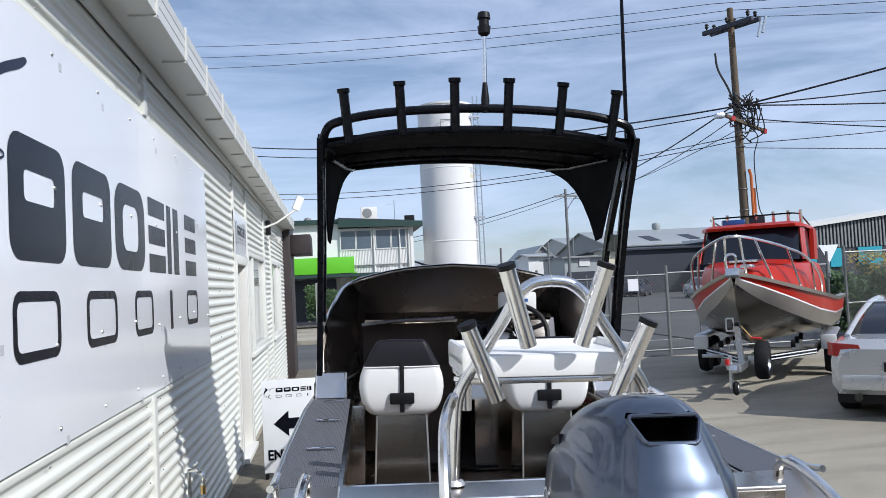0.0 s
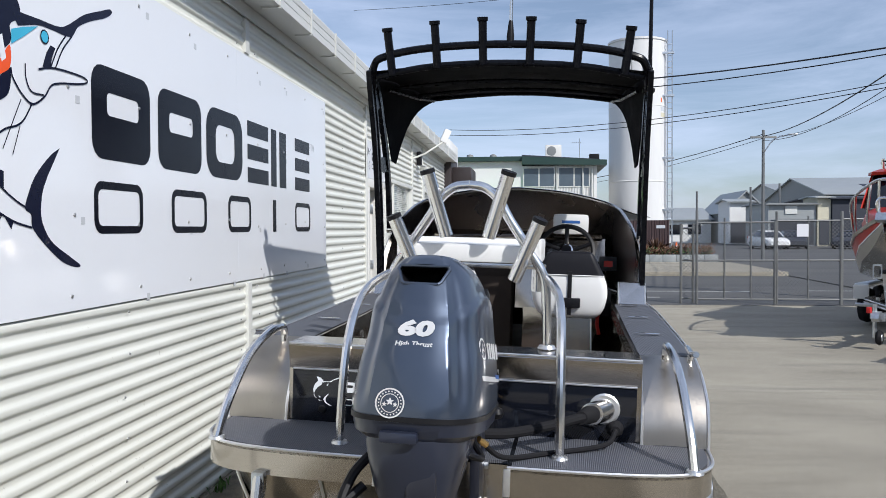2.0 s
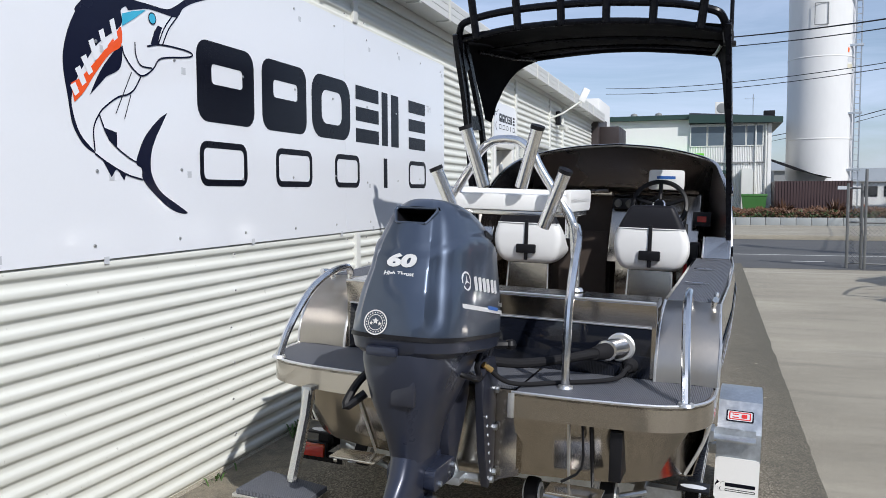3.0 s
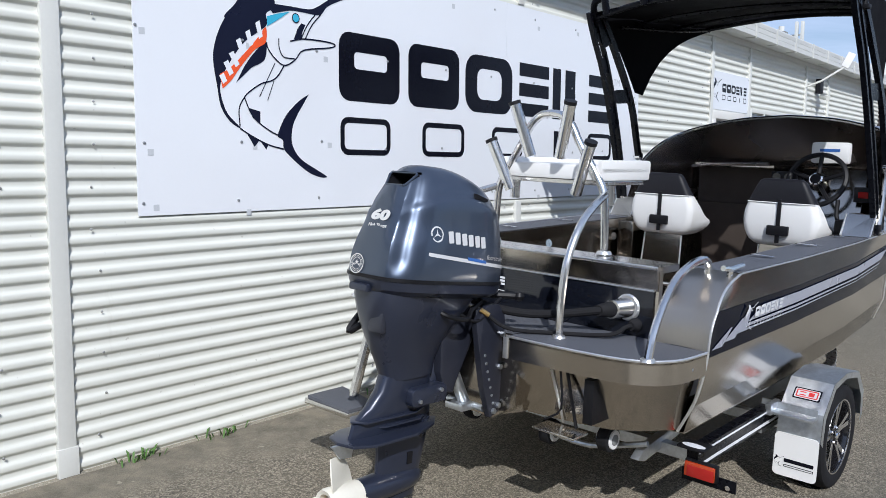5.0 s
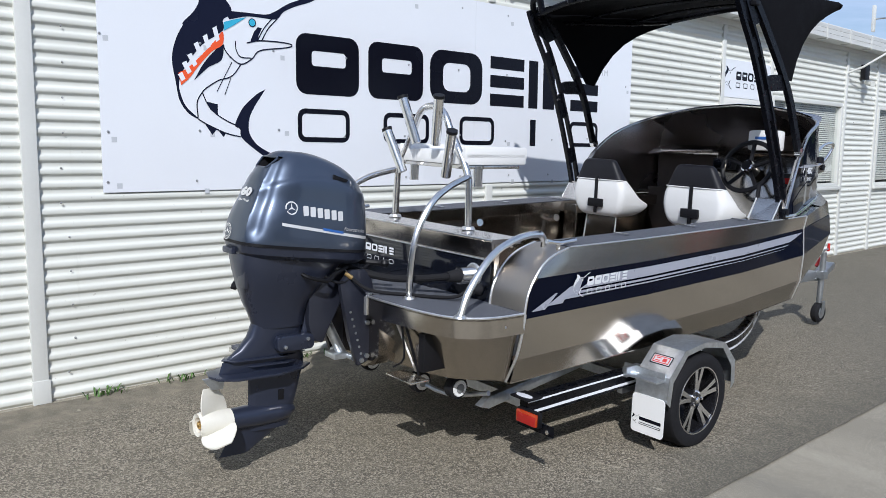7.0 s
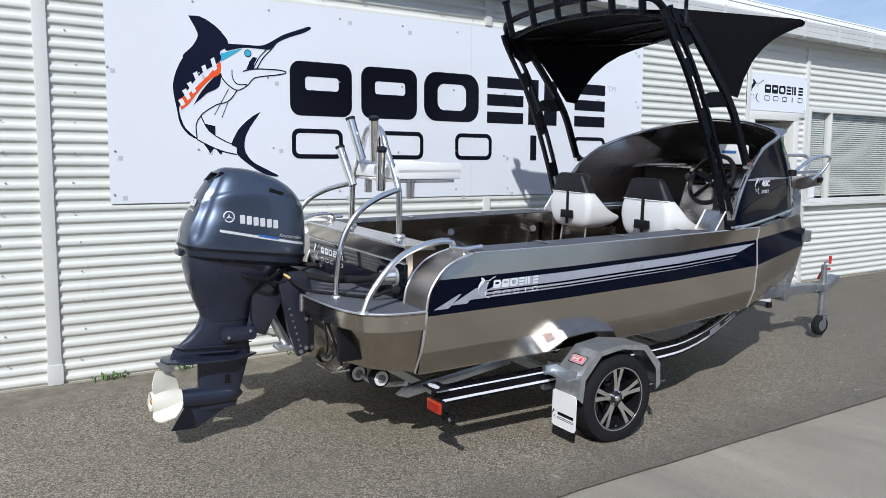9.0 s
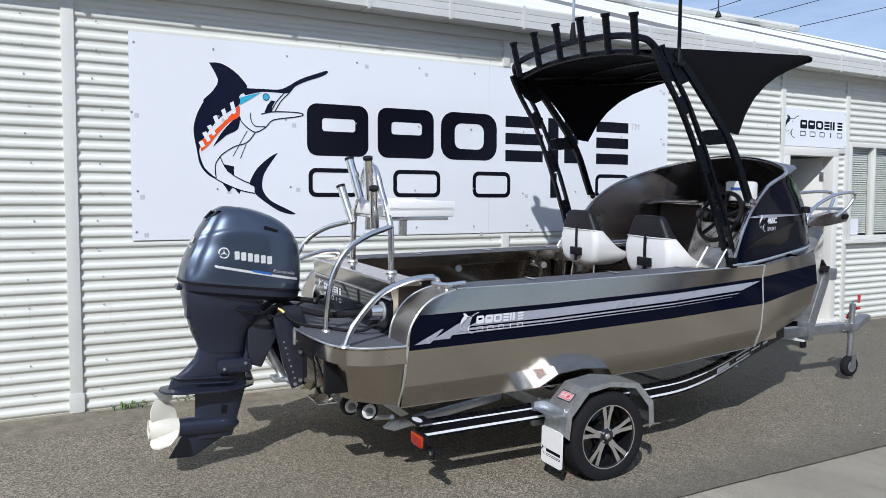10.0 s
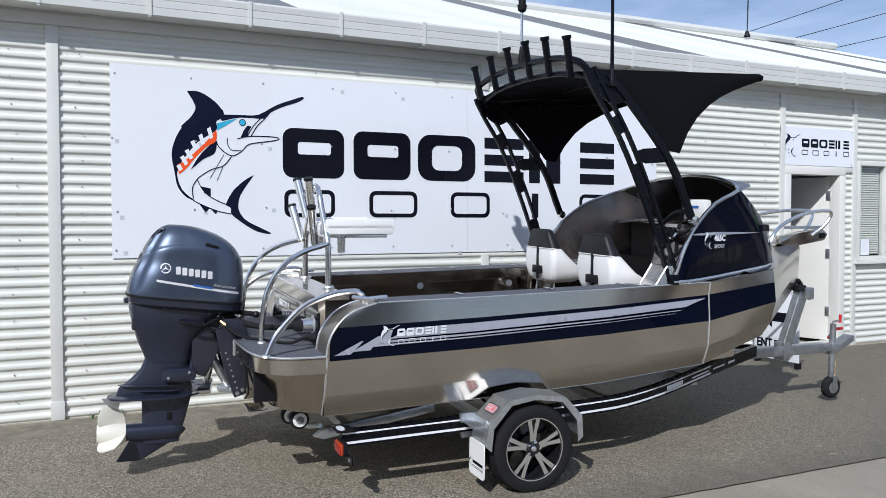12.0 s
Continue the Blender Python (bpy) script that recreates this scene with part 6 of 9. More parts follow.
    def flank_x(y, z):
        """Half width of the cowl at a place on its side."""
        best = min(rings, key=lambda q: abs(q[0][2] - z))
        side_pts = sorted((q for q in best if q[0] > 0), key=lambda q: q[1])
        for p, q in zip(side_pts, side_pts[1:]):
            if p[1] <= y <= q[1]:
                return lerp(p[0], q[0], (y - p[1]) / max(1e-6, q[1] - p[1]))
        return 0.15

    def wrap(bm, side, lift):
        bmesh.ops.subdivide_edges(bm, edges=[e for e in bm.edges if e.calc_length() > 0.04], cuts=4, use_grid_fill=True)
        for v in bm.verts:
            v.co.x = side * (flank_x(v.co.y, v.co.z) + lift)
        return bm

    part("cowl_seam", loft([ring(1.081, -0.709, -0.029, 0.196, 3.4, 0.04, -0.055), ring(1.094, -0.708, -0.029, 0.1955, 3.4, 0.04, -0.055)]), M["black_plastic"], o)
    part("lower_cowl", loft([ring(1.018, -0.66, -0.10, 0.130, 3.0, 0.05, -0.05), ring(1.026, -0.68, -0.06, 0.160, 3.2, 0.05, -0.052), ring(1.045, -0.698, -0.038, 0.186, 3.3, 0.04, -0.055), ring(1.08, -0.705, -0.032, 0.192, 3.4, 0.04, -0.055)]), M["leg"], o)
    part("cowl_latch", box(-0.07, -0.718, 1.055, 0.03, -0.69, 1.085, 0.010), M["leg"], o)
    # raised centre crease and shoulder ridges on the cowl
    for side in (1, -1):
        part("side_vent", prism([(-0.27, 1.432), (-0.19, 1.408), (-0.20, 1.398), (-0.275, 1.410)], side * 0.118, side * 0.15, "x"), M["black_plastic"], o)
        m = Matrix.Translation((side * 0.1915, -0.36, 0)) @ side_plane(0, 0, 0)
        if side < 0:
            m = Matrix(((0, 0, -1, -0.1915), (-1, 0, 0, -0.36), (0, 1, 0, 0), (0, 0, 0, 1)))
        # word mark as plain blocks along the flank
        for k in range(6):
            bm = bmesh.new()
            add_flat(bm, m, [(p[0] - 0.065 + k * 0.036, p[1] + 1.265 - 0.005 * k) for p in rounded_rect(0.027, 0.045, 0.004, 2)], 0.001)
            part("flank_block", wrap(bm, side, 0.003), M["badge"], o)
        bm = bmesh.new()
        add_ring(bm, m, [(-0.135 + 0.03 * math.cos(radians(20 * k)), 1.278 + 0.03 * math.sin(radians(20 * k))) for k in range(18)], [(-0.135 + 0.024 * math.cos(radians(20 * k)), 1.278 + 0.024 * math.sin(radians(20 * k))) for k in range(18)], 0.001)
        for a in (90, 210, 330):
            c, s = math.cos(radians(a)), math.sin(radians(a))
            add_flat(bm, m, [(-0.135 - 0.004 * s, 1.278 + 0.004 * c), (-0.135 + 0.022 * c, 1.278 + 0.022 * s), (-0.135 + 0.004 * s, 1.278 - 0.004 * c)], 0.001)
        part("flank_mark", wrap(bm, side, 0.003), M["badge"], o)
        bm = bmesh.new()
        for k in range(12):
            f0, f1 = k / 12, (k + 1) / 12
            add_flat(bm, m, [(lerp(-0.22, 0.29, f0), 1.208 - 0.082 * f0 - 0.004), (lerp(-0.22, 0.29, f0), 1.208 - 0.082 * f0 + 0.010), (lerp(-0.22, 0.29, f1), 1.208 - 0.082 * f1 + 0.010), (lerp(-0.22, 0.29, f1), 1.208 - 0.082 * f1 - 0.004)])
        bmesh.ops.remove_doubles(bm, verts=bm.verts[:], dist=0.0005)
        part("flank_stripe", wrap(bm, side, 0.003), M["badge"], o)
        bm = bmesh.new()
        add_flat(bm, m, [(0.02, 1.175), (0.02, 1.187), (0.13, 1.168), (0.13, 1.156)], 0.002)
        part("stripe_blue", wrap(bm, side, 0.0045), M["blue_plastic"], o)
        letters = words("stroke_letters", "fourstroke", 0.026, m @ Matrix.Translation((0.20, 1.172, 0.002)) @ Matrix.Rotation(radians(-8), 4, "Z"), M["badge"], o, 1.2, 0.0003, 0.3)
        for v in letters.data.vertices:
            v.co.x = side * (flank_x(v.co.y, v.co.z) + 0.0045)
    back = Matrix(((1, 0, 0, 0), (0, 0.28, -0.96, 0), (0, 0.96, 0.28, 0), (0, 0, 0, 1)))
    words("power_letters", "60", 0.052, Matrix.Translation((0.0, -0.640, 1.338)) @ back, M["badge"], o, 1.75, 0.003, 0.15)
    words("thrust_letters", "High Thrust", 0.0175, Matrix.Translation((0.0, -0.651, 1.300)) @ back, M["badge"], o, 1.15, 0.0004, 0.15)
    bm = bmesh.new()
    low = Matrix.Translation((-0.045, -0.705, 1.155)) @ Matrix(((1, 0, 0, 0), (0, 0.18, -0.98, 0), (0, 0.98, 0.18, 0), (0, 0, 0, 1)))
    circ = lambda r: [(r * math.cos(radians(15 * k)), r * math.sin(radians(15 * k))) for k in range(24)]
    add_ring(bm, low, circ(0.038), circ(0.034))
    add_ring(bm, low, circ(0.024), circ(0.022))
    for cx, cy, r in ((0, 0.004, 0.011), (-0.014, -0.003, 0.007), (0.014, -0.003, 0.007)):
        add_flat(bm, low, [(cx + (r if k % 2 == 0 else r * 0.45) * math.cos(radians(90 + 36 * k)), cy + (r if k % 2 == 0 else r * 0.45) * math.sin(radians(90 + 36 * k))) for k in range(10)])
    for k in range(22):
        a = radians(360 * k / 22)
        add_flat(bm, low, [(0.029 * math.cos(a) + d * 0.0025 * math.cos(a + e), 0.029 * math.sin(a) + d * 0.0025 * math.sin(a + e)) for d, e in ((1, 0.8), (1, 2.3), (1, 3.9), (1, 5.5))])
    part("emission_badge", bm, M["badge"], o, "round silver star badge")
    bm = bmesh.new()
    topm = Matrix.Translation((0, -0.41, 1.5305))
    add_ring(bm, topm, [(0.045 * math.cos(radians(15 * k)), 0.03 * math.sin(radians(15 * k))) for k in range(24)], [(0.038 * math.cos(radians(15 * k)), 0.024 * math.sin(radians(15 * k))) for k in range(24)])
    part("top_badge", bm, M["badge"], o)
    # midsection, lower leg, plates, gearcase, skeg
    def leg_ring(z, y0, y1, w, e=2.6):
        return [(a, b, z) for a, b in superellipse(w, (y1 - y0) / 2, e, 24, 0, (y0 + y1) / 2)]
    part("mid_section", loft([leg_ring(0.70, -0.585, -0.33, 0.06), leg_ring(0.76, -0.607, -0.325, 0.068), leg_ring(0.82, -0.636, -0.30, 0.085), leg_ring(0.90, -0.660, -0.25, 0.112, 3.2), leg_ring(0.97, -0.678, -0.18, 0.130, 3.4), leg_ring(1.03, -0.69, -0.13, 0.142, 3.4), leg_ring(1.065, -0.688, -0.12, 0.144, 3.4)]), M["leg"], o)
    part("drive_housing", loft([leg_ring(0.495, -0.75, -0.31, 0.032, 2.2), leg_ring(0.545, -0.735, -0.315, 0.038, 2.2), leg_ring(0.60, -0.668, -0.325, 0.045), leg_ring(0.66, -0.615, -0.335, 0.05), leg_ring(0.72, -0.592, -0.34, 0.056)]), M["leg"], o)
    part("cavitation_plate", prism([(0.0, -0.80), (0.07, -0.78), (0.11, -0.70), (0.11, -0.48), (0.06, -0.34), (0.0, -0.27), (-0.06, -0.34), (-0.11, -0.48), (-0.11, -0.70), (-0.07, -0.78)], 0.484, 0.496, "z", 0.003), M["leg"], o)
    part("splash_plate", prism([(0.0, -0.66), (0.05, -0.60), (0.055, -0.42), (0.0, -0.31), (-0.055, -0.42), (-0.05, -0.60)], 0.522, 0.529, "z", 0.002), M["leg"], o)
    part("upper_fin", prism([(0.0, -0.74), (0.05, -0.70), (0.062, -0.45), (0.0, -0.30), (-0.062, -0.45), (-0.05, -0.70)], 0.556, 0.562, "z", 0.002), M["leg"], o)
    part("trim_tab", prism([(-0.83, 0.485), (-0.72, 0.485), (-0.73, 0.425), (-0.785, 0.43)], -0.006, 0.006, "x", 0.002), M["galv"], o)
    part("lower_strut", loft([leg_ring(0.20, -0.60, -0.385, 0.026, 2.2), leg_ring(0.34, -0.60, -0.35, 0.032, 2.2), leg_ring(0.49, -0.605, -0.315, 0.03, 2.2)]), M["leg"], o)
    part("gear_case", add_lathe(bmesh.new(), [(0.0, -0.345), (0.022, -0.36), (0.042, -0.395), (0.052, -0.45), (0.055, -0.53), (0.053, -0.64), (0.05, -0.70), (0.0, -0.70)], (0, 0, 0.272), "y", 20), M["leg"], o)
    part("skeg", loft([[(0.012, -0.41, 0.235), (0.0, -0.37, 0.235), (-0.012, -0.41, 0.235), (-0.014, -0.60, 0.235), (0.0, -0.66, 0.235), (0.014, -0.60, 0.235)], [(0.005, -0.62, 0.095), (0.0, -0.60, 0.095), (-0.005, -0.62, 0.095), (-0.005, -0.72, 0.095), (0.0, -0.74, 0.095), (0.005, -0.72, 0.095)]], smooth=False), M["leg"], o)
    for side in (1, -1):
        part("water_inlet", box(side * 0.031 - 0.004, -0.46, 0.34, side * 0.031 + 0.004, -0.43, 0.39, 0.002), M["black_plastic"], o)
        part("lower_mount", prism([(p[0] - 0.40, p[1] + 0.625) for p in rounded_rect(0.20, 0.075, 0.025, 4)], side * 0.035, side * 0.085, "x", 0.008), M["leg"], o)
        for y, z in ((-0.34, 0.64), (-0.46, 0.61)):
            part("mount_bolt", lathe([(0.0, 0.012), (0.009, 0.010), (0.009, 0.0)], (side * 0.085, y, z), "x", 8) if side > 0 else lathe([(0.0, -0.012), (0.009, -0.010), (0.009, 0.0)], (side * 0.085, y, z), "x", 8), M["galv"], o)
    # propeller: hub and three broad twisted blades
    prop = part("propeller", add_lathe(bmesh.new(), [(0.036, -0.845), (0.052, -0.85), (0.057, -0.83), (0.055, -0.76), (0.053, -0.69), (0.03, -0.69), (0.030, -0.80), (0.036, -0.845)], (0, 0, 0.272), "y", 20), M["prop"], o, "white enamelled three-blade propeller")
    for k in range(3):
        a0 = radians(92 + 120 * k)
        g = []
        for i in range(6):
            r = 0.045 + 0.115 * i / 5
            half = 0.52 * math.sin(math.pi * (0.30 + 0.62 * i / 5)) * (0.075 / max(r, 0.06))
            row = []
            for j in range(7):
                f = -1 + 2 * j / 6
                a = a0 + f * half + 0.12 * i / 5
                row.append((r * math.cos(a), -0.765 + f * 0.075 * math.sin(math.pi * (0.35 + 0.5 * i / 5)) - 0.02 * i / 5, 0.272 + r * math.sin(a)))
            g.append(row)
        part("blade", sheet(g, 0.006), M["prop"], prop)
    part("prop_nut", lathe([(0.0, -0.85), (0.016, -0.845), (0.02, -0.82), (0.028, -0.80)], (0, 0, 0.272), "y", 6, False), M["brass"], prop)
    # clamp bracket, swivel, tilt ram and cabling
    for side in (1, -1):
        part("clamp_bracket", prism([(-0.02, 0.93), (0.0, 0.86), (-0.015, 0.50), (-0.075, 0.48), (-0.13, 0.62), (-0.17, 0.78), (-0.20, 0.90), (-0.14, 0.97), (-0.06, 0.97)], side * 0.105, side * 0.135, "x", 0.006), M["cowl_dark"], o)
        for k in range(7):
            part("trim_hole", lathe([(0.0, 0.003), (0.006, 0.003), (0.007, 0.0)], (side * 0.136, -0.135 + 0.012 * k, 0.76 - 0.036 * k), "x", 8), M["galv"], o)
        for y, z in ((-0.03, 0.53), (-0.06, 0.51), (-0.03, 0.84), (-0.035, 0.70)):
            part("clamp_bolt", lathe([(0.0, 0.014), (0.012, 0.012), (0.013, 0.0)], (side * 0.136, y, z), "x", 6, False), M["galv"], o)
    part("swivel_bracket", prism([(-0.12, 0.96), (-0.30, 0.96), (-0.33, 0.90), (-0.325, 0.70), (-0.30, 0.62), (-0.24, 0.60), (-0.18, 0.74), (-0.12, 0.84)], -0.065, 0.065, "x", 0.012), M["cowl_dark"], o)
    part("swivel_tube", tube([(0.0, -0.315, 0.62), (0.0, -0.285, 0.94)], 0.034, 12), M["leg"], o)
    part("tilt_ram", tube([(0.0, -0.09, 0.52), (0.0, -0.25, 0.80)], 0.026, 12), M["galv"], o)
    part("tilt_link", tube([(-0.10, -0.08, 0.515), (0.10, -0.08, 0.515)], 0.016, 10), M["galv"], o)
    part("anode", box(-0.05, -0.16, 0.50, 0.05, -0.07, 0.53, 0.006), M["galv"], o)
    part("steering_arm", tube([(0.0, -0.25, 0.975), (0.03, -0.10, 1.0), (0.12, 0.0, 1.0), (0.16, 0.03, 1.0)], 0.016, 8, 4), M["black_plastic"], o)
    part("steering_ball", lathe([(0.0, -0.022), (0.018, -0.016), (0.024, 0.0), (0.018, 0.016), (0.0, 0.022)], (0.165, 0.035, 1.0), "z", 12), M["black_plastic"], o)
    part("wiring_loop", tube([(0.10, -0.42, 0.975), (0.15, -0.38, 0.95), (0.15, -0.28, 0.93), (0.12, -0.22, 0.955), (0.11, -0.15, 0.985)], 0.010, 8, 5), M["black_plastic"], o)
    part("wiring_loop", tube([(0.09, -0.30, 0.96), (0.13, -0.2, 0.91), (0.12, -0.1, 0.95), (0.11, -0.02, 0.99)], 0.007, 8, 5), M["black_plastic"], o)
    part("carry_loop", tube([(-0.12, -0.52, 0.99), (-0.17, -0.56, 0.93), (-0.19, -0.60, 0.86), (-0.14, -0.56, 0.90)], 0.014, 8, 5), M["black_plastic"], o)
    part("telltale", lathe([(0.0, -0.012), (0.02, -0.012), (0.026, 0.0)], (0.035, -0.655, 0.925), "y", 12), M["black_plastic"], o)
    part("leg_plate", box(-0.005, -0.672, 0.90, 0.075, -0.645, 0.985, 0.012), M["cowl_dark"], o)
    for z in (0.86, 0.79):
        part("leg_screw", lathe([(0.0, -0.01), (0.008, -0.008), (0.01, 0.0)], (0.02, -0.612 if z > 0.8 else -0.592, z), "y", 8), M["black_plastic"], o)


build_outboard()


# ---------------------------------------------------------------- the trailer, in the boat's own axes
def build_trailer():
    t = thing("boat_trailer", "galvanised boat trailer with black side beams and alloy wheels", "trailer", BOAT)
    for side in (1, -1):
        path = [(0.85, 0.41, 0.335), (0.84, 1.9, 0.36), (0.73, 2.55, 0.375), (0.30, 3.55, 0.42), (0.05, 4.15, 0.45)]

        def run(off_out, z0, z1, th, ys):
            g = []
            for (x, y, z) in ys:
                g.append([(side * (x + off_out), y, z + z0), (side * (x + off_out), y, z + z1)])
            return sheet(g, th)
        pts = [tuple(p) for p in smooth_path(path, 6)]
        bm = bmesh.new()
        add_loft(bm, [[(side * (x - 0.05), y, z - 0.045), (side * x, y, z - 0.045), (side * x, y, z + 0.045), (side * (x - 0.05), y, z + 0.045)] for x, y, z in pts], smooth=False)
        part("side_beam", bm, M["black_coat"], t, "black side beam with silver stripes")
        for z0, z1 in ((0.024, 0.033), (-0.032, -0.018)):
            part("beam_stripe", run(0.0025, z0, z1, 0.001, pts[:18]), M["sign_white"], t)
        part("beam_end", box(side * 0.83 - 0.06, 0.37, 0.382, side * 0.83 + 0.06, 0.47, 0.392, 0.004), M["black_plastic"], t)
        part("end_badge", prism([(side * 0.83 + 0.05 * math.cos(radians(18 * k)), 0.405 + 0.022 * math.sin(radians(18 * k))) for k in range(20)], 0.3925, 0.394), M["sign_white"], t)
        # bars in place of the maker's wording
        for f0, f1, h in ((0.56, 0.61, 0.015), (0.64, 0.70, 0.006), (0.715, 0.77, 0.006), (0.79, 0.83, 0.009)):
            n = len(pts) - 1
            row = []
            for f in (f0, f1):
                i = min(int(f * n), n - 1)
                a, b = Vector(pts[i]), Vector(pts[i + 1])
                row.append(a.lerp(b, f * n - i))
            q = [(side * (row[0].x + 0.004), row[0].y, row[0].z - h), (side * (row[1].x + 0.004), row[1].y, row[1].z - h), (side * (row[1].x + 0.004), row[1].y, row[1].z + h), (side * (row[0].x + 0.004), row[0].y, row[0].z + h)]
            bm = bmesh.new()
            bm.faces.new([bm.verts.new(p) for p in q])
            part("wording_bar", bm, M["sign_white"], t)
        # tail lamp board
        lamp = part("tail_lamp", box(side * 0.87 - 0.07, 0.395, 0.262, side * 0.87 + 0.07, 0.42, 0.335, 0.006), M["black_plastic"], t)
        part("lamp_lens", box(side * 0.87 - 0.064, 0.378, 0.268, side * 0.87 + 0.064, 0.396, 0.329, 0.007), M["amber_lens"], lamp, "red and amber lens")
        part("lamp_window", box(side * 0.87 - 0.05, 0.374, 0.272, side * 0.87 + 0.064, 0.379, 0.318, 0.002), M["red_lens"], lamp)
        part("lamp_bracket", box(side * 0.87 - 0.09, 0.42, 0.235, side * 0.87 + 0.14, 0.426, 0.285), M["black_coat"], t)
        part("lamp_bolt", lathe([(0.0, -0.012), (0.011, -0.010), (0.012, 0.0)], (side * 0.87 + 0.11, 0.42, 0.255), "y", 8), M["chrome"], t)
        # mudguard: folded galvanised arch
        arc = [(1.185, 0.27), (1.20, 0.40), (1.325, 0.525), (1.50, 0.548), (1.70, 0.52), (1.815, 0.40), (1.825, 0.27)]
        g = [[(side * 0.885, y, z), (side * 1.085, y, z)] for y, z in arc]
        bm = bmesh.new()
        vs = [[bm.verts.new(p) for p in r] for r in g]
        for a, b in zip(vs, vs[1:]):
            bm.faces.new((a[0], a[1], b[1], b[0]))
        bmesh.ops.recalc_face_normals(bm, faces=bm.faces[:])
        bmesh.ops.solidify(bm, geom=bm.faces[:], thickness=0.004)
        guard = part("mudguard", bm, M["galv"], t, "folded galvanised mudguard")
        bm = bmesh.new()
        ctr = (1.505, 0.27)
        for (y0, z0), (y1, z1) in zip(arc, arc[1:]):
            q = [(y0, z0), (y1, z1), (ctr[0] + (y1 - ctr[0]) * 0.89, z1 - 0.028), (ctr[0] + (y0 - ctr[0]) * 0.89, z0 - 0.028)]
            bm.faces.new([bm.verts.new((side * 1.087, a, b)) for a, b in q])
        part("guard_lip", bm, M["galv"], guard)
        part("guard_stay", prism([(1.12, 0.375), (1.205, 0.375), (1.205, 0.42), (1.195, 0.42), (1.195, 0.387), (1.12, 0.387)], side * 0.80, side * 1.06, "x", 0.003), M["galv"], t)
        part("guard_stay", box(side * 0.845, 1.12, 0.365, side * 0.875, 1.24, 0.42, 0.004), M["galv"], t)
        m = Matrix(((side, 0, 0, side * 0.985), (0, 0.707, -0.707, 1.262), (0, 0.707, 0.707, 0.468), (0, 0, 0, 1)))
        bm = bmesh.new()
        add_flat(bm, m, rounded_rect(0.125, 0.062, 0.006, 2), -0.0015)
        part("decal_ground", bm, M["sign_black"], guard)
        bm = bmesh.new()
        add_flat(bm, m, rounded_rect(0.112, 0.05, 0.005, 2), -0.0008)
        part("decal_face", bm, M["sign_grey"], guard)
        bm = bmesh.new()
        add_ring(bm, m, rounded_rect(0.100, 0.042, 0.005, 2), rounded_rect(0.088, 0.031, 0.003, 2))
        add_flat(bm, m, rounded_rect(0.026, 0.022, 0.004, 2, 0.02))
        add_flat(bm, m, rounded_rect(0.03, 0.006, 0.002, 1, -0.02, 0.008))
        add_flat(bm, m, rounded_rect(0.03, 0.006, 0.002, 1, -0.02, -0.008))
        part("guard_decal", bm, M["red_plastic"], guard)
        flap = part("mud_flap", prism([(p[0] + side * 0.985, p[1] + 0.18) for p in rounded_rect(0.20, 0.21, 0.02, 4)], 1.172, 1.178, "y"), M["white_plastic"], t, "white plastic mud flap")
        m = Matrix(((1, 0, 0, side * 0.985), (0, 0, -1, 1.1705), (0, 1, 0, 0), (0, 0, 0, 1)))
        bm = bmesh.new()
        add_flat(bm, m, rounded_rect(0.135, 0.018, 0.003, 2, 0.018, 0.154))
        part("dark_bar", bm, M["sign_black"], flap)
        bm = bmesh.new()
        add_ring(bm, m, rounded_rect(0.135, 0.012, 0.003, 2, 0.018, 0.128), rounded_rect(0.129, 0.006, 0.002, 2, 0.018, 0.128))
        part("thin_bar", bm, M["sign_black"], flap)
        marlin(flap, m @ Matrix.Translation((-0.095, 0.12, 0)), 0.05, M["sign_black"], False)
        # wheel
        cx, cy, cz, R = side * 0.995, 1.505, 0.222, 0.262
        prof = [(0.178, -0.075), (0.20, -0.084), (0.235, -0.086), (0.252, -0.078), (0.262, -0.055), (R, -0.02), (R, 0.02), (0.262, 0.055), (0.252, 0.078), (0.235, 0.086), (0.20, 0.084), (0.178, 0.075)]
        wheel = part("wheel", lathe([(r, h) for r, h in prof], (cx, cy, cz), "x", 48), M["rubber"], t, "road tyre on a black and silver alloy rim")
        bm = bmesh.new()
        for k in range(60):
            a = 2 * math.pi * k / 60
            for h0, h1 in ((-0.066, -0.028), (0.028, 0.066)):
                d0, d1 = (0.0, 0.03) if h0 < 0 else (0.03, 0.0)
                q = [(h0, a + d0), (h1, a + d1), (h1, a + d1 + 0.055), (h0, a + d0 + 0.055)]
                bm.faces.new([bm.verts.new((cx + h, cy + (R + 0.0025 - 0.004 * (abs(h) > 0.05)) * math.cos(b), cz + (R + 0.0025 - 0.004 * (abs(h) > 0.05)) * math.sin(b))) for h, b in q])
        tagged(part("tread_block", bm, M["rubber"], wheel), kind="stuff")
        o = side
        part("rim_barrel", lathe([(0.186, o * 0.078), (0.176, o * 0.072), (0.168, o * 0.04), (0.165, -o * 0.05), (0.0, -o * 0.05)], (cx, cy, cz), "x", 40), M["rim_black"], wheel)
        part("rim_lip", lathe([(0.189, o * 0.076), (0.187, o * 0.081), (0.181, o * 0.080), (0.180, o * 0.070)], (cx, cy, cz), "x", 40), M["rim_face"], wheel)
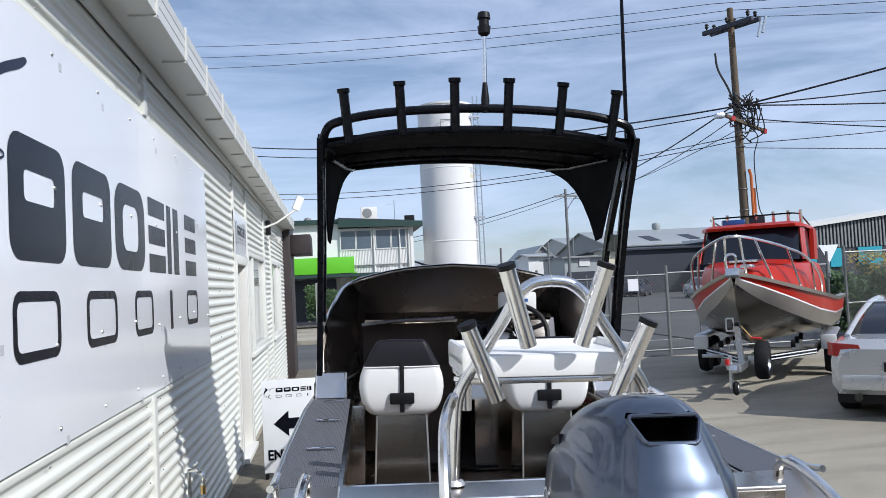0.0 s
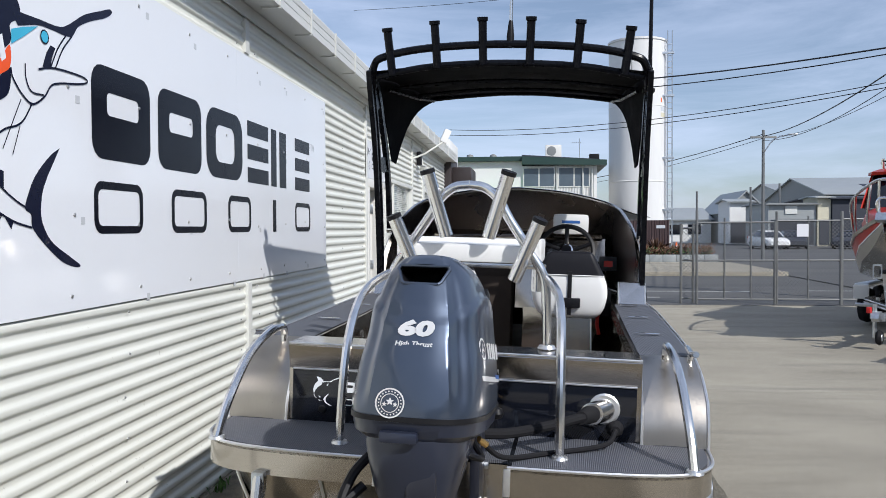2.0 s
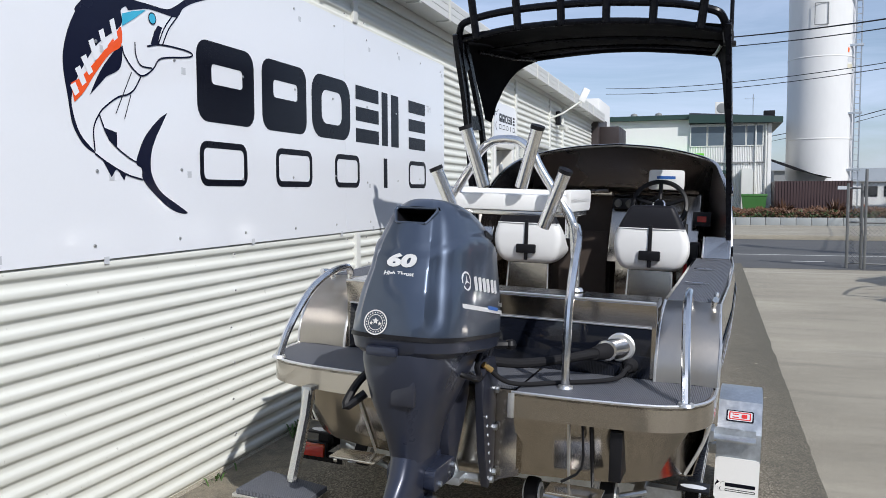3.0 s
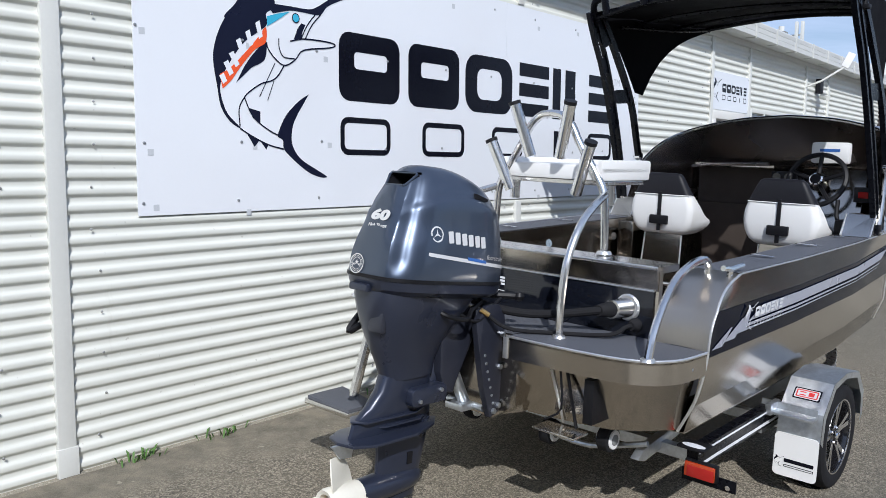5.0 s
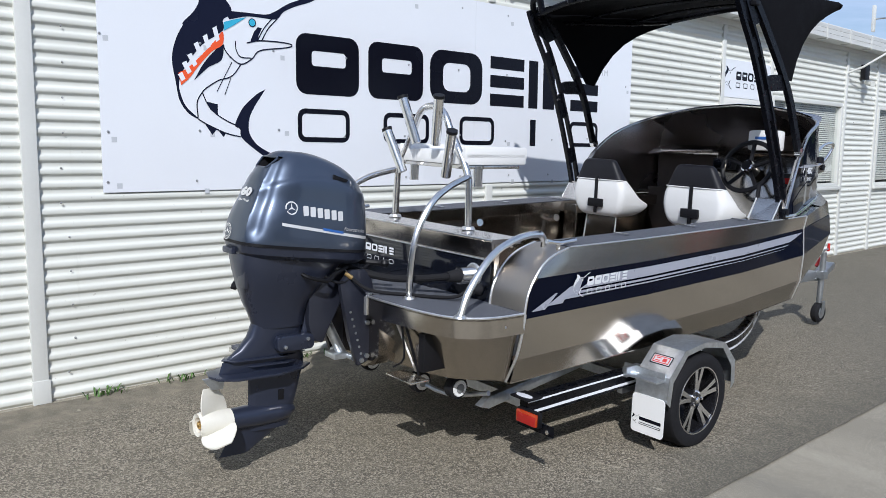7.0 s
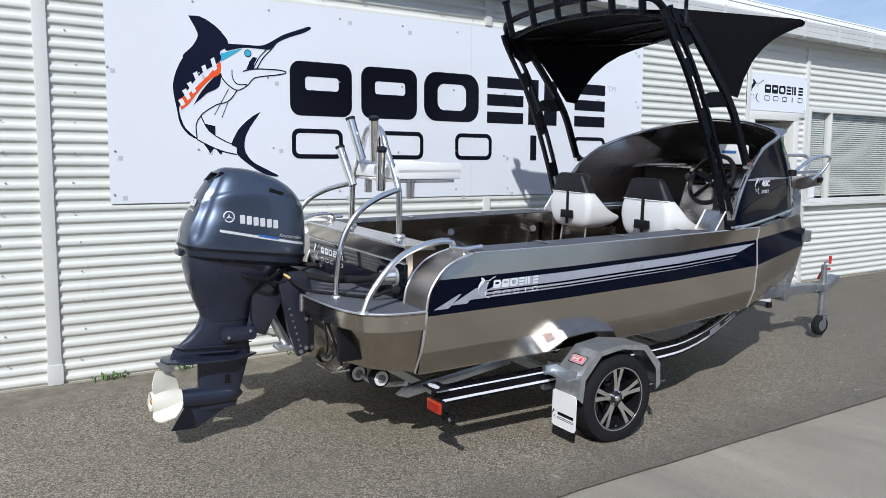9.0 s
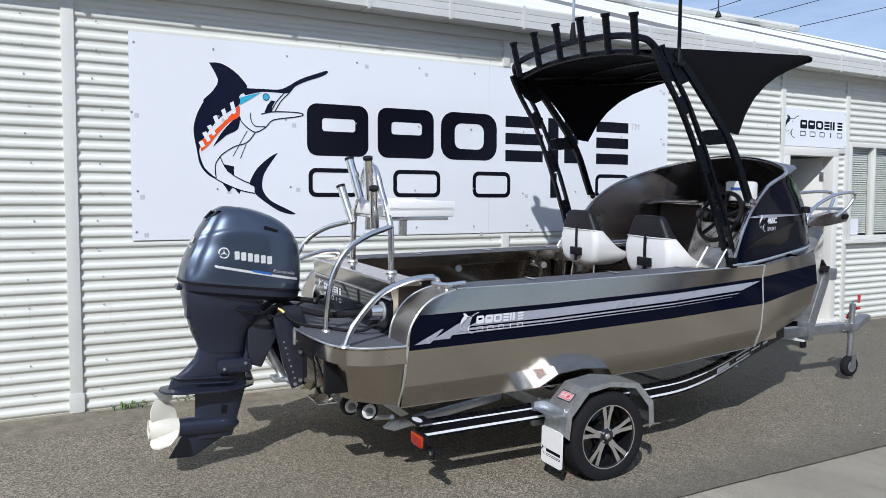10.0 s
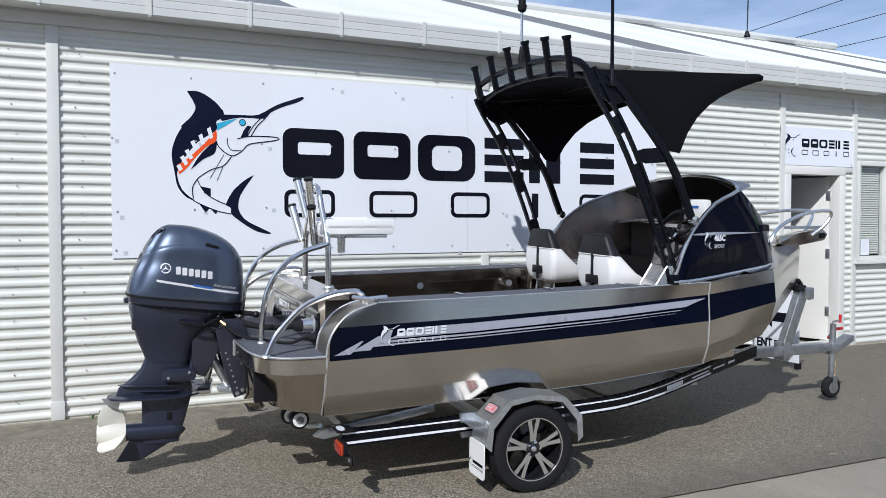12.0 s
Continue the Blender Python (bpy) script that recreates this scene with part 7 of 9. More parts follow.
        for k in range(5):
            a = 2 * math.pi * k / 5 + 0.35
            for d in (-0.215, 0.215):
                bm = bmesh.new()
                pts2 = []
                for r, w, s in ((0.045, 0.013, 0.45), (0.10, 0.0105, 0.78), (0.178, 0.0135, 1.0)):
                    ang = a + d * s * (0.75 if r > 0.05 else 1.3)
                    nx, nz = -math.sin(ang), math.cos(ang)
                    hx = o * (0.055 + 0.018 * (r / 0.178))
                    base = Vector((cx + hx, cy + r * math.cos(ang), cz + r * math.sin(ang)))
                    s_ = Vector((0, nx, nz)) * w
                    dp = Vector((-o * 0.03, 0, 0))
                    pts2.append([base - s_, base + s_, base + s_ * 0.8 + dp, base - s_ * 0.8 + dp])
                add_loft(bm, pts2, smooth=False)
                part("spoke", bm, M["rim_face"], wheel)
        part("rim_hub", lathe([(0.0, o * 0.07), (0.024, o * 0.07), (0.03, o * 0.062), (0.05, o * 0.056), (0.056, o * 0.03), (0.05, -o * 0.03)], (cx, cy, cz), "x", 24), M["rim_black"], wheel)
        part("hub_cap", lathe([(0.0, o * 0.078), (0.013, o * 0.076), (0.018, o * 0.07)], (cx, cy, cz), "x", 12), M["chrome"], wheel)
        for k in range(5):
            a = 2 * math.pi * k / 5
            part("wheel_nut", lathe([(0.0, o * 0.075), (0.008, o * 0.073), (0.009, o * 0.055)], (cx, cy + 0.04 * math.cos(a), cz + 0.04 * math.sin(a)), "x", 6, False), M["chrome"], wheel)
        # keel rollers on a rocker, and skid stays
        for x, y, z in ((0.525, 0.24, 0.382), (0.225, 0.25, 0.330)):
            r = part("keel_roller", lathe([(0.0, -0.03), (0.03, -0.032), (0.055, -0.024), (0.058, 0.0), (0.055, 0.024), (0.03, 0.032), (0.0, 0.03)], (side * x, y, z), "x", 20), M["rubber"], t)
            for h in (-0.034, 0.034):
                part("roller_hub", lathe([(0.0, h), (0.04, h), (0.042, h * 0.8)], (side * x, y, z), "x", 18), M["white_plastic"], r)
                part("roller_pin", lathe([(0.0, h * 1.25), (0.014, h * 1.2), (0.024, h * 1.08), (0.024, h * 1.0)], (side * x, y, z), "x", 12), M["shed_grey"], r)
        part("rocker_arm", prism([(0.30, 0.30), (0.36, 0.34), (1.05, 0.43), (1.05, 0.38), (0.36, 0.28)], side * 0.60, side * 0.64, "x", 0.003), M["galv"], t)
        part("rocker_pin", tube([(side * 0.20, 0.25, 0.33), (side * 0.40, 0.30, 0.30), (side * 0.66, 0.335, 0.37)], 0.013, 8, 3), M["galv"], t)
        for x, y in ((0.55, 1.45), (0.28, 1.45)):
            r = part("keel_roller", lathe([(0.0, -0.03), (0.03, -0.032), (0.055, -0.024), (0.058, 0.0), (0.055, 0.024), (0.03, 0.032), (0.0, 0.03)], (side * x, y, 0.385 + 0.05 * (x > 0.4)), "x", 20), M["rubber"], t)
            part("roller_hub", lathe([(0.0, side * 0.034), (0.04, side * 0.034), (0.042, side * 0.028)], (side * x, y, 0.385 + 0.05 * (x > 0.4)), "x", 18), M["white_plastic"], r)
    part("axle", box(-0.92, 1.48, 0.20, 0.92, 1.53, 0.25), M["galv"], t)
    for y, w in ((0.52, 0.78), (2.3, 0.74), (3.2, 0.42)):
        z = 0.335 + 0.015 * y
        part("cross_member", prism([(y - 0.025, z - 0.06), (y + 0.025, z - 0.06), (y + 0.025, z - 0.01), (y - 0.025, z - 0.01)], -w, w, "x"), M["galv"], t)
    part("spring_plate", prism([(1.15, 0.26), (1.85, 0.26), (1.85, 0.33), (1.15, 0.33)], 0.80, 0.83, "x"), M["galv"], t)
    part("draw_bar", box(-0.04, 3.6, 0.385, 0.04, 4.95, 0.465, 0.004), M["galv_dull"], t)
    part("winch_post", prism([(4.42, 0.40), (4.52, 0.40), (4.70, 0.88), (4.69, 0.94), (4.62, 0.94), (4.60, 0.88)], -0.035, 0.035, "x", 0.004), M["galv_dull"], t)
    part("winch_drum", tube([(-0.06, 4.70, 0.90), (0.06, 4.70, 0.90)], 0.045, 12), M["black_plastic"], t)
    part("winch_plate", box(-0.07, 4.64, 0.86, 0.07, 4.74, 0.96, 0.01), M["galv_dull"], t)
    part("winch_strap", tube([(0.0, 4.68, 0.95), (0.0, 4.62, 1.02)], 0.02, 8), M["black_plastic"], t)
    part("bow_pad", box(-0.06, 4.58, 0.93, 0.06, 4.66, 0.98, 0.01), M["rubber"], t)
    part("safety_bolt", box(-0.06, 4.44, 0.35, 0.06, 4.50, 0.50, 0.004), M["galv_dull"], t)
    # jockey wheel and coupling
    part("jockey_tube", tube([(0.07, 4.97, 0.16), (0.07, 4.97, 0.64)], 0.026, 12), M["galv_dull"], t)
    part("jockey_clamp", box(0.02, 4.93, 0.40, 0.11, 5.01, 0.47, 0.006), M["galv_dull"], t)
    jw = part("jockey_wheel", lathe([(0.03, -0.03), (0.075, -0.034), (0.092, -0.02), (0.095, 0.0), (0.092, 0.02), (0.075, 0.034), (0.03, 0.03)], (0.07, 4.97, 0.09), "x", 24), M["rubber"], t)
    part("jockey_rim", lathe([(0.0, 0.036), (0.05, 0.034), (0.055, 0.02)], (0.07, 4.97, 0.09), "x", 18), M["galv_dull"], jw)
    part("jockey_fork", box(0.105, 4.95, 0.08, 0.115, 5.0, 0.20, 0.003), M["galv_dull"], t)
    part("jockey_handle", tube([(0.07, 4.97, 0.63), (0.07, 4.97, 0.66), (0.07, 5.05, 0.665)], 0.008, 8), M["galv_dull"], t)
    part("handle_grip", tube([(0.07, 5.05, 0.645), (0.07, 5.05, 0.715)], 0.012, 10), M["red_plastic"], t, "red plastic grip")
    part("coupling", prism([(4.9, 0.40), (5.10, 0.44), (5.22, 0.52), (5.26, 0.52), (5.26, 0.47), (5.12, 0.40), (4.95, 0.37)], -0.05, 0.05, "x", 0.012), M["galv_dull"], t)
    part("coupling_lever", tube([(0.0, 5.0, 0.50), (0.0, 5.07, 0.57), (0.0, 5.16, 0.58)], 0.014, 8, 3), M["red_plastic"], t)
    bm = bmesh.new()
    for k in range(9):
        add_lathe(bm, [(0.010, -0.004), (0.014, 0.0), (0.010, 0.004)], (0.02 + 0.006 * (k % 2), 5.06, 0.40 - 0.028 * k), "x" if k % 2 else "y", 8)
    part("safety_chain", bm, M["brass"], t)


build_trailer()


# ---------------------------------------------------------------- across the yard: fence, red boat, car
def chain_link(bm, p0, p1, z0, z1, step=0.08, r=0.0034):
    """Diamond mesh of flat wires between two plan points."""
    a, b = Vector((*p0, 0)), Vector((*p1, 0))
    d = (b - a)
    L, h = d.length, z1 - z0
    d.normalize()
    nrm = Vector((-d.y, d.x, 0))
    k = -h
    while k < L:
        for sgn in (1, -1):
            s0, s1 = (k, k + h) if sgn > 0 else (k + h, k)
            t0, t1 = 0.0, 1.0
            lo, hi = min(s0, s1), max(s0, s1)
            if hi <= 0 or lo >= L:
                continue
            f = lambda s: (s - s0) / (s1 - s0)
            ts = sorted((f(max(lo, 0)), f(min(hi, L))))
            q = [a + d * lerp(s0, s1, t) + Vector((0, 0, z0 + h * t)) for t in ts]
            w = Vector((d.x * sgn, d.y * sgn, -1)).normalized() * r
            o = nrm * (0.002 * sgn)
            bm.faces.new([bm.verts.new(v) for v in (q[0] - w + o, q[1] - w + o, q[1] + w + o, q[0] + w + o)])
        k += step
    return bm


def fence_panel(name, x0, x1, y, top, label, mids, post_tops):
    f = thing(name, label, "fence", group="yard gates")
    z0 = -0.02
    for x, h in ((x0, post_tops[0]), (x1, post_tops[1])):
        part("post", tube([(x, y, -0.05), (x, y, h)], 0.03, 8), M["steel_post"], f)
    for x in mids:
        part("upright", tube([(x, y, 0.05), (x, y, top + 0.1)], 0.02, 8), M["steel_post"], f)
    for z in (top, 0.9, 0.06):
        part("rail", tube([(x0, y, z), (x1, y, z)], 0.02, 8), M["steel_post"], f)
    tagged(part("mesh", chain_link(bmesh.new(), (x0, y), (x1, y), 0.06, top), M["wire"], f), kind="stuff")
    return f


fence_panel("chain_gate", 4.42, 6.05, 17.3, 1.72, "chain-link yard gate on galvanised pipe frame", (5.0, 5.55), (1.98, 1.75))
fence_panel("chain_gate", 6.1, 7.42, 17.35, 1.75, "chain-link yard gate on galvanised pipe frame", (6.75,), (1.95, 1.95))
fence_panel("chain_gate", 7.46, 9.0, 17.4, 1.78, "chain-link yard gate on galvanised pipe frame", (8.2,), (1.95, 1.95))
fence_panel("chain_gate", 9.05, 11.4, 17.4, 1.8, "chain-link yard gate on galvanised pipe frame", (9.8, 10.6), (1.95, 2.1))
fence_panel("chain_fence", 11.5, 17.5, 16.9, 2.05, "tall chain-link fence on galvanised posts", (13.4, 15.4), (2.2, 2.2))
fence_panel("chain_fence", 4.12, 4.38, 17.5, 1.6, "short chain-link return beside the gate", (), (1.7, 1.7))
solid("fence_notice", box(6.50, 17.30, 1.41, 6.74, 17.305, 1.68), M["sign_white"], "blank white notice tied to the gate", "notice")


def build_red_boat():
    m = pose(5.60, 10.75, 0.0, 0, 0, -36)
    b = thing("red_boat", "red and bare aluminium cabin boat with bow rails", "boat", m)
    # y from the bow: keel z, chine x z, paint line x z, sheer x z
    st = [(0.0, 1.50, 0.02, 1.58, 0.03, 1.655, 0.07, 1.725), (0.12, 1.26, 0.08, 1.51, 0.09, 1.62, 0.12, 1.71), (0.3, 1.06, 0.165, 1.42, 0.18, 1.57, 0.22, 1.68), (0.6, 0.86, 0.31, 1.29, 0.33, 1.49, 0.38, 1.62), (1.2, 0.66, 0.60, 1.09, 0.64, 1.31, 0.70, 1.49),
          (2.2, 0.58, 0.90, 0.87, 0.96, 1.08, 1.02, 1.34), (3.5, 0.55, 1.05, 0.73, 1.12, 0.95, 1.17, 1.22), (6.0, 0.55, 1.08, 0.69, 1.15, 0.90, 1.19, 1.18)]
    for side in (1, -1):
        part("bottom_plate", sheet([[(0, y, k), (side * cx * 0.55, y, lerp(k, cz, 0.47)), (side * cx, y, cz)] for y, k, cx, cz, lx, lz, sx, sz in st], 0.006), M["hull_grey"], b)
        part("side_plate", sheet([[(side * cx, y, cz), (side * lx, y, lz)] for y, k, cx, cz, lx, lz, sx, sz in st], 0.006), M["alu_satin"], b)
        part("red_topside", sheet([[(side * lx, y, lz + 0.004), (side * sx, y, sz - 0.03)] for y, k, cx, cz, lx, lz, sx, sz in st], 0.006), M["red_gel"], b, "red painted topside")
        part("paint_stripe", sheet([[(side * (lx + 0.006), y, lz - 0.004), (side * (lx + 0.009), y, lz + 0.018)] for y, k, cx, cz, lx, lz, sx, sz in st], 0.002), M["sign_white"], b)
        part("gunwale", loft([[(side * (sx - 0.07), y, sz - 0.03), (side * (sx + 0.025), y, sz - 0.045), (side * (sx + 0.03), y, sz + 0.01), (side * (sx - 0.06), y, sz + 0.03)] for y, k, cx, cz, lx, lz, sx, sz in st], smooth=False), M["alu_satin"], b, "broad bare aluminium gunwale")
        for foot, head in (((0.43, 0.78, 1.61), (0.27, 0.36, 2.205)), ((0.76, 1.45, 1.46), (0.64, 0.98, 2.06)), ((0.92, 2.0, 1.38), (0.90, 1.70, 1.845)), ((0.14, 0.30, 1.68), (0.10, 0.10, 2.24))):
            part("rail_post", tube([(side * foot[0], foot[1], foot[2]), (side * lerp(foot[0], head[0], 0.5), lerp(foot[1], head[1], 0.5) - 0.03, lerp(foot[2], head[2], 0.5)), (side * head[0], head[1], head[2])], 0.017, 8, 3), M["tube"], b)
    half = [(0.99, 2.42, 1.33), (0.995, 2.30, 1.50), (0.95, 1.95, 1.73), (0.82, 1.40, 1.95), (0.62, 0.95, 2.075), (0.36, 0.50, 2.18), (0.14, 0.14, 2.24)]
    part("bow_rail", tube([(-x, y, z) for x, y, z in half] + [(0.0, 0.02, 2.25)] + half[::-1], 0.021, 8, 5), M["tube"], b)
    part("fore_deck", sheet([[(-r[6] + 0.05, r[0], r[7] - 0.01), (0, r[0], r[7] + 0.02), (r[6] - 0.05, r[0], r[7] - 0.01)] for r in st[:6]], 0.004), M["alu_satin"], b)

    def trunk(y, w, z, foot):
        return [(w * a, y, foot + (z - foot) * c) for a, c in ((-1, 0), (-0.98, 0.55), (-0.90, 0.84), (-0.72, 0.96), (-0.3, 1.0), (0.3, 1.0), (0.72, 0.96), (0.90, 0.84), (0.98, 0.55), (1, 0))]
    part("cabin_trunk", loft([trunk(0.50, 0.20, 1.70, 1.60), trunk(0.62, 0.29, 1.775, 1.58), trunk(0.95, 0.46, 1.85, 1.50), trunk(1.4, 0.66, 1.905, 1.42), trunk(1.9, 0.81, 1.935, 1.34), trunk(2.6, 0.90, 1.94, 1.22), trunk(4.6, 0.94, 1.94, 1.15)]), M["red_gel"], b, "rounded red cabin trunk")
    part("deck_hatch", prism([(-0.2, 1.0), (0.2, 1.0), (0.24, 1.4), (-0.24, 1.4)], 1.875, 1.92, "z", 0.01), M["alu_bright"], b)

    def house(y, w, z):
        return [(w * a, y + c, z) for a, c in ((-1.0, 0.5), (-0.93, 0.12), (-0.5, 0.0), (0.5, 0.0), (0.93, 0.12), (1.0, 0.5))] + [(w, 4.4, z), (-w, 4.4, z)]
    part("wheel_house_glass", loft([house(1.72, 0.80, 1.90), house(2.12, 0.755, 2.44)], smooth=False), M["panel_black"], b, "dark tinted wheelhouse windows")
    for side in (1, -1):
        part("window_pillar", loft([[(side * 0.775, 1.80, 1.90), (side * 0.815, 2.22, 1.90), (side * 0.83, 2.22, 1.90), (side * 0.79, 1.79, 1.90)], [(side * 0.725, 2.20, 2.44), (side * 0.765, 2.55, 2.44), (side * 0.78, 2.55, 2.44), (side * 0.74, 2.19, 2.44)]], smooth=False), M["red_gel"], b)
        part("window_pillar", prism([(3.5, 1.90), (4.45, 1.90), (4.45, 2.44), (3.65, 2.44)], side * 0.78, side * 0.85, "x"), M["red_gel"], b)
    part("roof", loft([[(-0.70, 2.02, 2.43), (0.70, 2.02, 2.43), (0.80, 2.25, 2.43), (0.82, 4.8, 2.43), (-0.82, 4.8, 2.43), (-0.80, 2.25, 2.43)], [(-0.68, 2.00, 2.475), (0.68, 2.00, 2.475), (0.79, 2.22, 2.475), (0.82, 4.8, 2.48), (-0.82, 4.8, 2.48), (-0.79, 2.22, 2.475)], [(-0.6, 2.15, 2.525), (0.6, 2.15, 2.525), (0.70, 2.32, 2.52), (0.74, 4.7, 2.54), (-0.74, 4.7, 2.54), (-0.70, 2.32, 2.52)]], smooth=False), M["red_gel"], b, "red cabin roof")
    part("roof_rail", tube([(-0.74, 4.6, 2.54), (-0.72, 2.7, 2.66), (-0.62, 2.5, 2.67), (0.62, 2.5, 2.67), (0.72, 2.7, 2.66), (0.74, 4.6, 2.54)], 0.014, 8), M["black_coat"], b)
    for x in (-0.66, -0.42, 0.05, 0.32, 0.55, 0.74):
        part("roof_rod_holder", tube([(x, 2.6, 2.50), (x, 2.55, 2.72)], 0.027, 8), M["tube"], b)
    part("roof_board", box(-0.50, 2.55, 2.54, -0.14, 2.60, 2.63, 0.006), M["blue_plastic"], b)
    part("roof_board", box(-0.06, 2.55, 2.54, 0.18, 2.60, 2.66, 0.006), M["shed_dark"], b)
    part("anchor", tube([(-0.07, -0.02, 1.76), (-0.09, -0.06, 1.92), (-0.05, -0.06, 1.99), (0.03, -0.06, 1.99), (0.06, -0.06, 1.92), (0.02, 0.02, 1.76)], 0.017, 8, 4), M["chrome"], b)
    part("bow_plate", prism([(-0.16, 1.70), (-0.10, 1.80), (0.45, 1.78), (0.45, 1.70), (0.0, 1.66)], -0.09, 0.09, "x", 0.012), M["galv"], b)
    part("bow_bollard", lathe([(0.0, 0.05), (0.09, 0.045), (0.11, 0.015), (0.11, 0.0)], (0.12, 0.55, 1.80), "z", 14), M["alu_bright"], b)
    t = thing("red_boat_trailer", "galvanised trailer under the red boat", "trailer", m)
    part("draw_bar", box(-0.06, -0.10, 0.34, 0.04, 2.4, 0.43, 0.005), M["galv"], t)
    part("coupling", prism([(-0.36, 0.40), (-0.30, 0.47), (-0.10, 0.46), (-0.08, 0.36), (-0.3, 0.35)], -0.08, 0.02, "x", 0.01), M["galv"], t)
    part("winch_post", prism([(0.36, 0.40), (0.50, 0.40), (0.20, 1.02), (0.10, 1.02)], -0.06, 0.01, "x"), M["galv"], t)
    part("winch_frame", add_ring(bmesh.new(), Matrix(((1, 0, 0, -0.10), (0, 0, -1, 0.05), (0, 1, 0, 1.0), (0, 0, 0, 1))), rounded_rect(0.12, 0.20, 0.02, 3), rounded_rect(0.08, 0.15, 0.015, 3)), M["galv"], t)
    part("winch", lathe([(0.0, -0.05), (0.06, -0.05), (0.03, -0.03), (0.03, 0.03), (0.06, 0.05), (0.0, 0.05)], (-0.02, 0.08, 1.0), "x", 14), M["black_plastic"], t)
    part("winch_handle", tube([(0.05, 0.06, 0.98), (0.18, 0.04, 0.82)], 0.009, 8), M["brass"], t)
    part("handle_grip", tube([(0.17, 0.04, 0.81), (0.32, 0.04, 0.80)], 0.017, 8), M["red_plastic"], t, "red plastic grip")
    part("jockey_tube", tube([(-0.12, 0.02, 0.10), (-0.12, 0.02, 0.56)], 0.028, 10), M["galv"], t)
    part("jockey_clamp", box(-0.17, -0.03, 0.36, -0.04, 0.07, 0.46, 0.008), M["galv"], t)
    jw = part("jockey_wheel", lathe([(0.03, -0.03), (0.085, -0.035), (0.105, 0.0), (0.085, 0.035), (0.03, 0.03)], (-0.06, 0.02, 0.105), "x", 20), M["rubber"], t)
    part("jockey_rim", lathe([(0.0, -0.038), (0.045, -0.037), (0.06, -0.02), (0.06, 0.02), (0.045, 0.037), (0.0, 0.038)], (-0.06, 0.02, 0.105), "x", 18), M["galv"], jw)
    part("coupling_grip", box(-0.14, -0.32, 0.46, -0.09, -0.22, 0.54, 0.01), M["red_plastic"], t)
    spare = part("spare_wheel", lathe([(0.17, -0.09), (0.26, -0.09), (0.285, -0.05), (0.285, 0.05), (0.26, 0.09), (0.17, 0.09)], (0.22, 0.80, 0.42), "x", 28), M["rubber"], t)
    part("spare_rim", lathe([(0.0, 0.04), (0.05, 0.05), (0.06, 0.02), (0.14, 0.03), (0.175, 0.085), (0.18, 0.07), (0.16, -0.02), (0.0, -0.02)], (0.22, 0.80, 0.42), "x", 20), M["rim_face"], spare)
    part("spare_bracket", box(0.02, 0.76, 0.36, 0.2, 0.84, 0.48, 0.005), M["galv"], t)
    for side in (1, -1):
        part("side_beam", loft([[(side * x, y, 0.36), (side * (x + 0.05), y, 0.36), (side * (x + 0.05), y, 0.46), (side * x, y, 0.46)] for x, y in ((0.06, 0.9), (0.80, 2.3), (0.86, 5.6))], smooth=False), M["black_coat"], t)
        for dz in (0.0, 0.05):
            part("beam_stripe", tube([(side * 0.13, 0.92, 0.385 + dz), (side * 0.857, 2.3, 0.385 + dz)], 0.011, 6), M["sign_white"], t)
        part("mudguard", box(side * 1.02 - 0.12, 2.75, 0.60, side * 1.02 + 0.12, 4.3, 0.66, 0.03), M["galv"], t)
        part("guard_face", box(side * 1.02 - 0.12, 2.72, 0.40, side * 1.02 + 0.12, 2.76, 0.63, 0.01), M["white_plastic"], t)
        for y in (3.1, 3.9):
            part("wheel", lathe([(0.0, -0.08), (0.17, -0.09), (0.27, -0.09), (0.30, 0.0), (0.27, 0.09), (0.17, 0.09), (0.0, 0.08)], (side * 1.02, y, 0.27), "x", 24), M["rubber"], t)
        for y in (1.9, 2.6, 3.4):
            part("bunk_roller", lathe([(0.03, -0.03), (0.06, -0.03), (0.065, 0.0), (0.06, 0.03), (0.03, 0.03)], (side * 0.55, y, 0.56), "x", 14), M["rubber"], t)
            part("roller_stand", box(side * 0.55 - 0.02, y - 0.03, 0.40, side * 0.55 + 0.02, y + 0.03, 0.56, 0.003), M["galv"], t)
        part("cross_member", tube([(0.0, 2.2 + 0.6 * side, 0.40), (side * 0.8, 2.2 + 0.6 * side, 0.40)], 0.03, 6), M["galv"], t)


build_red_boat()


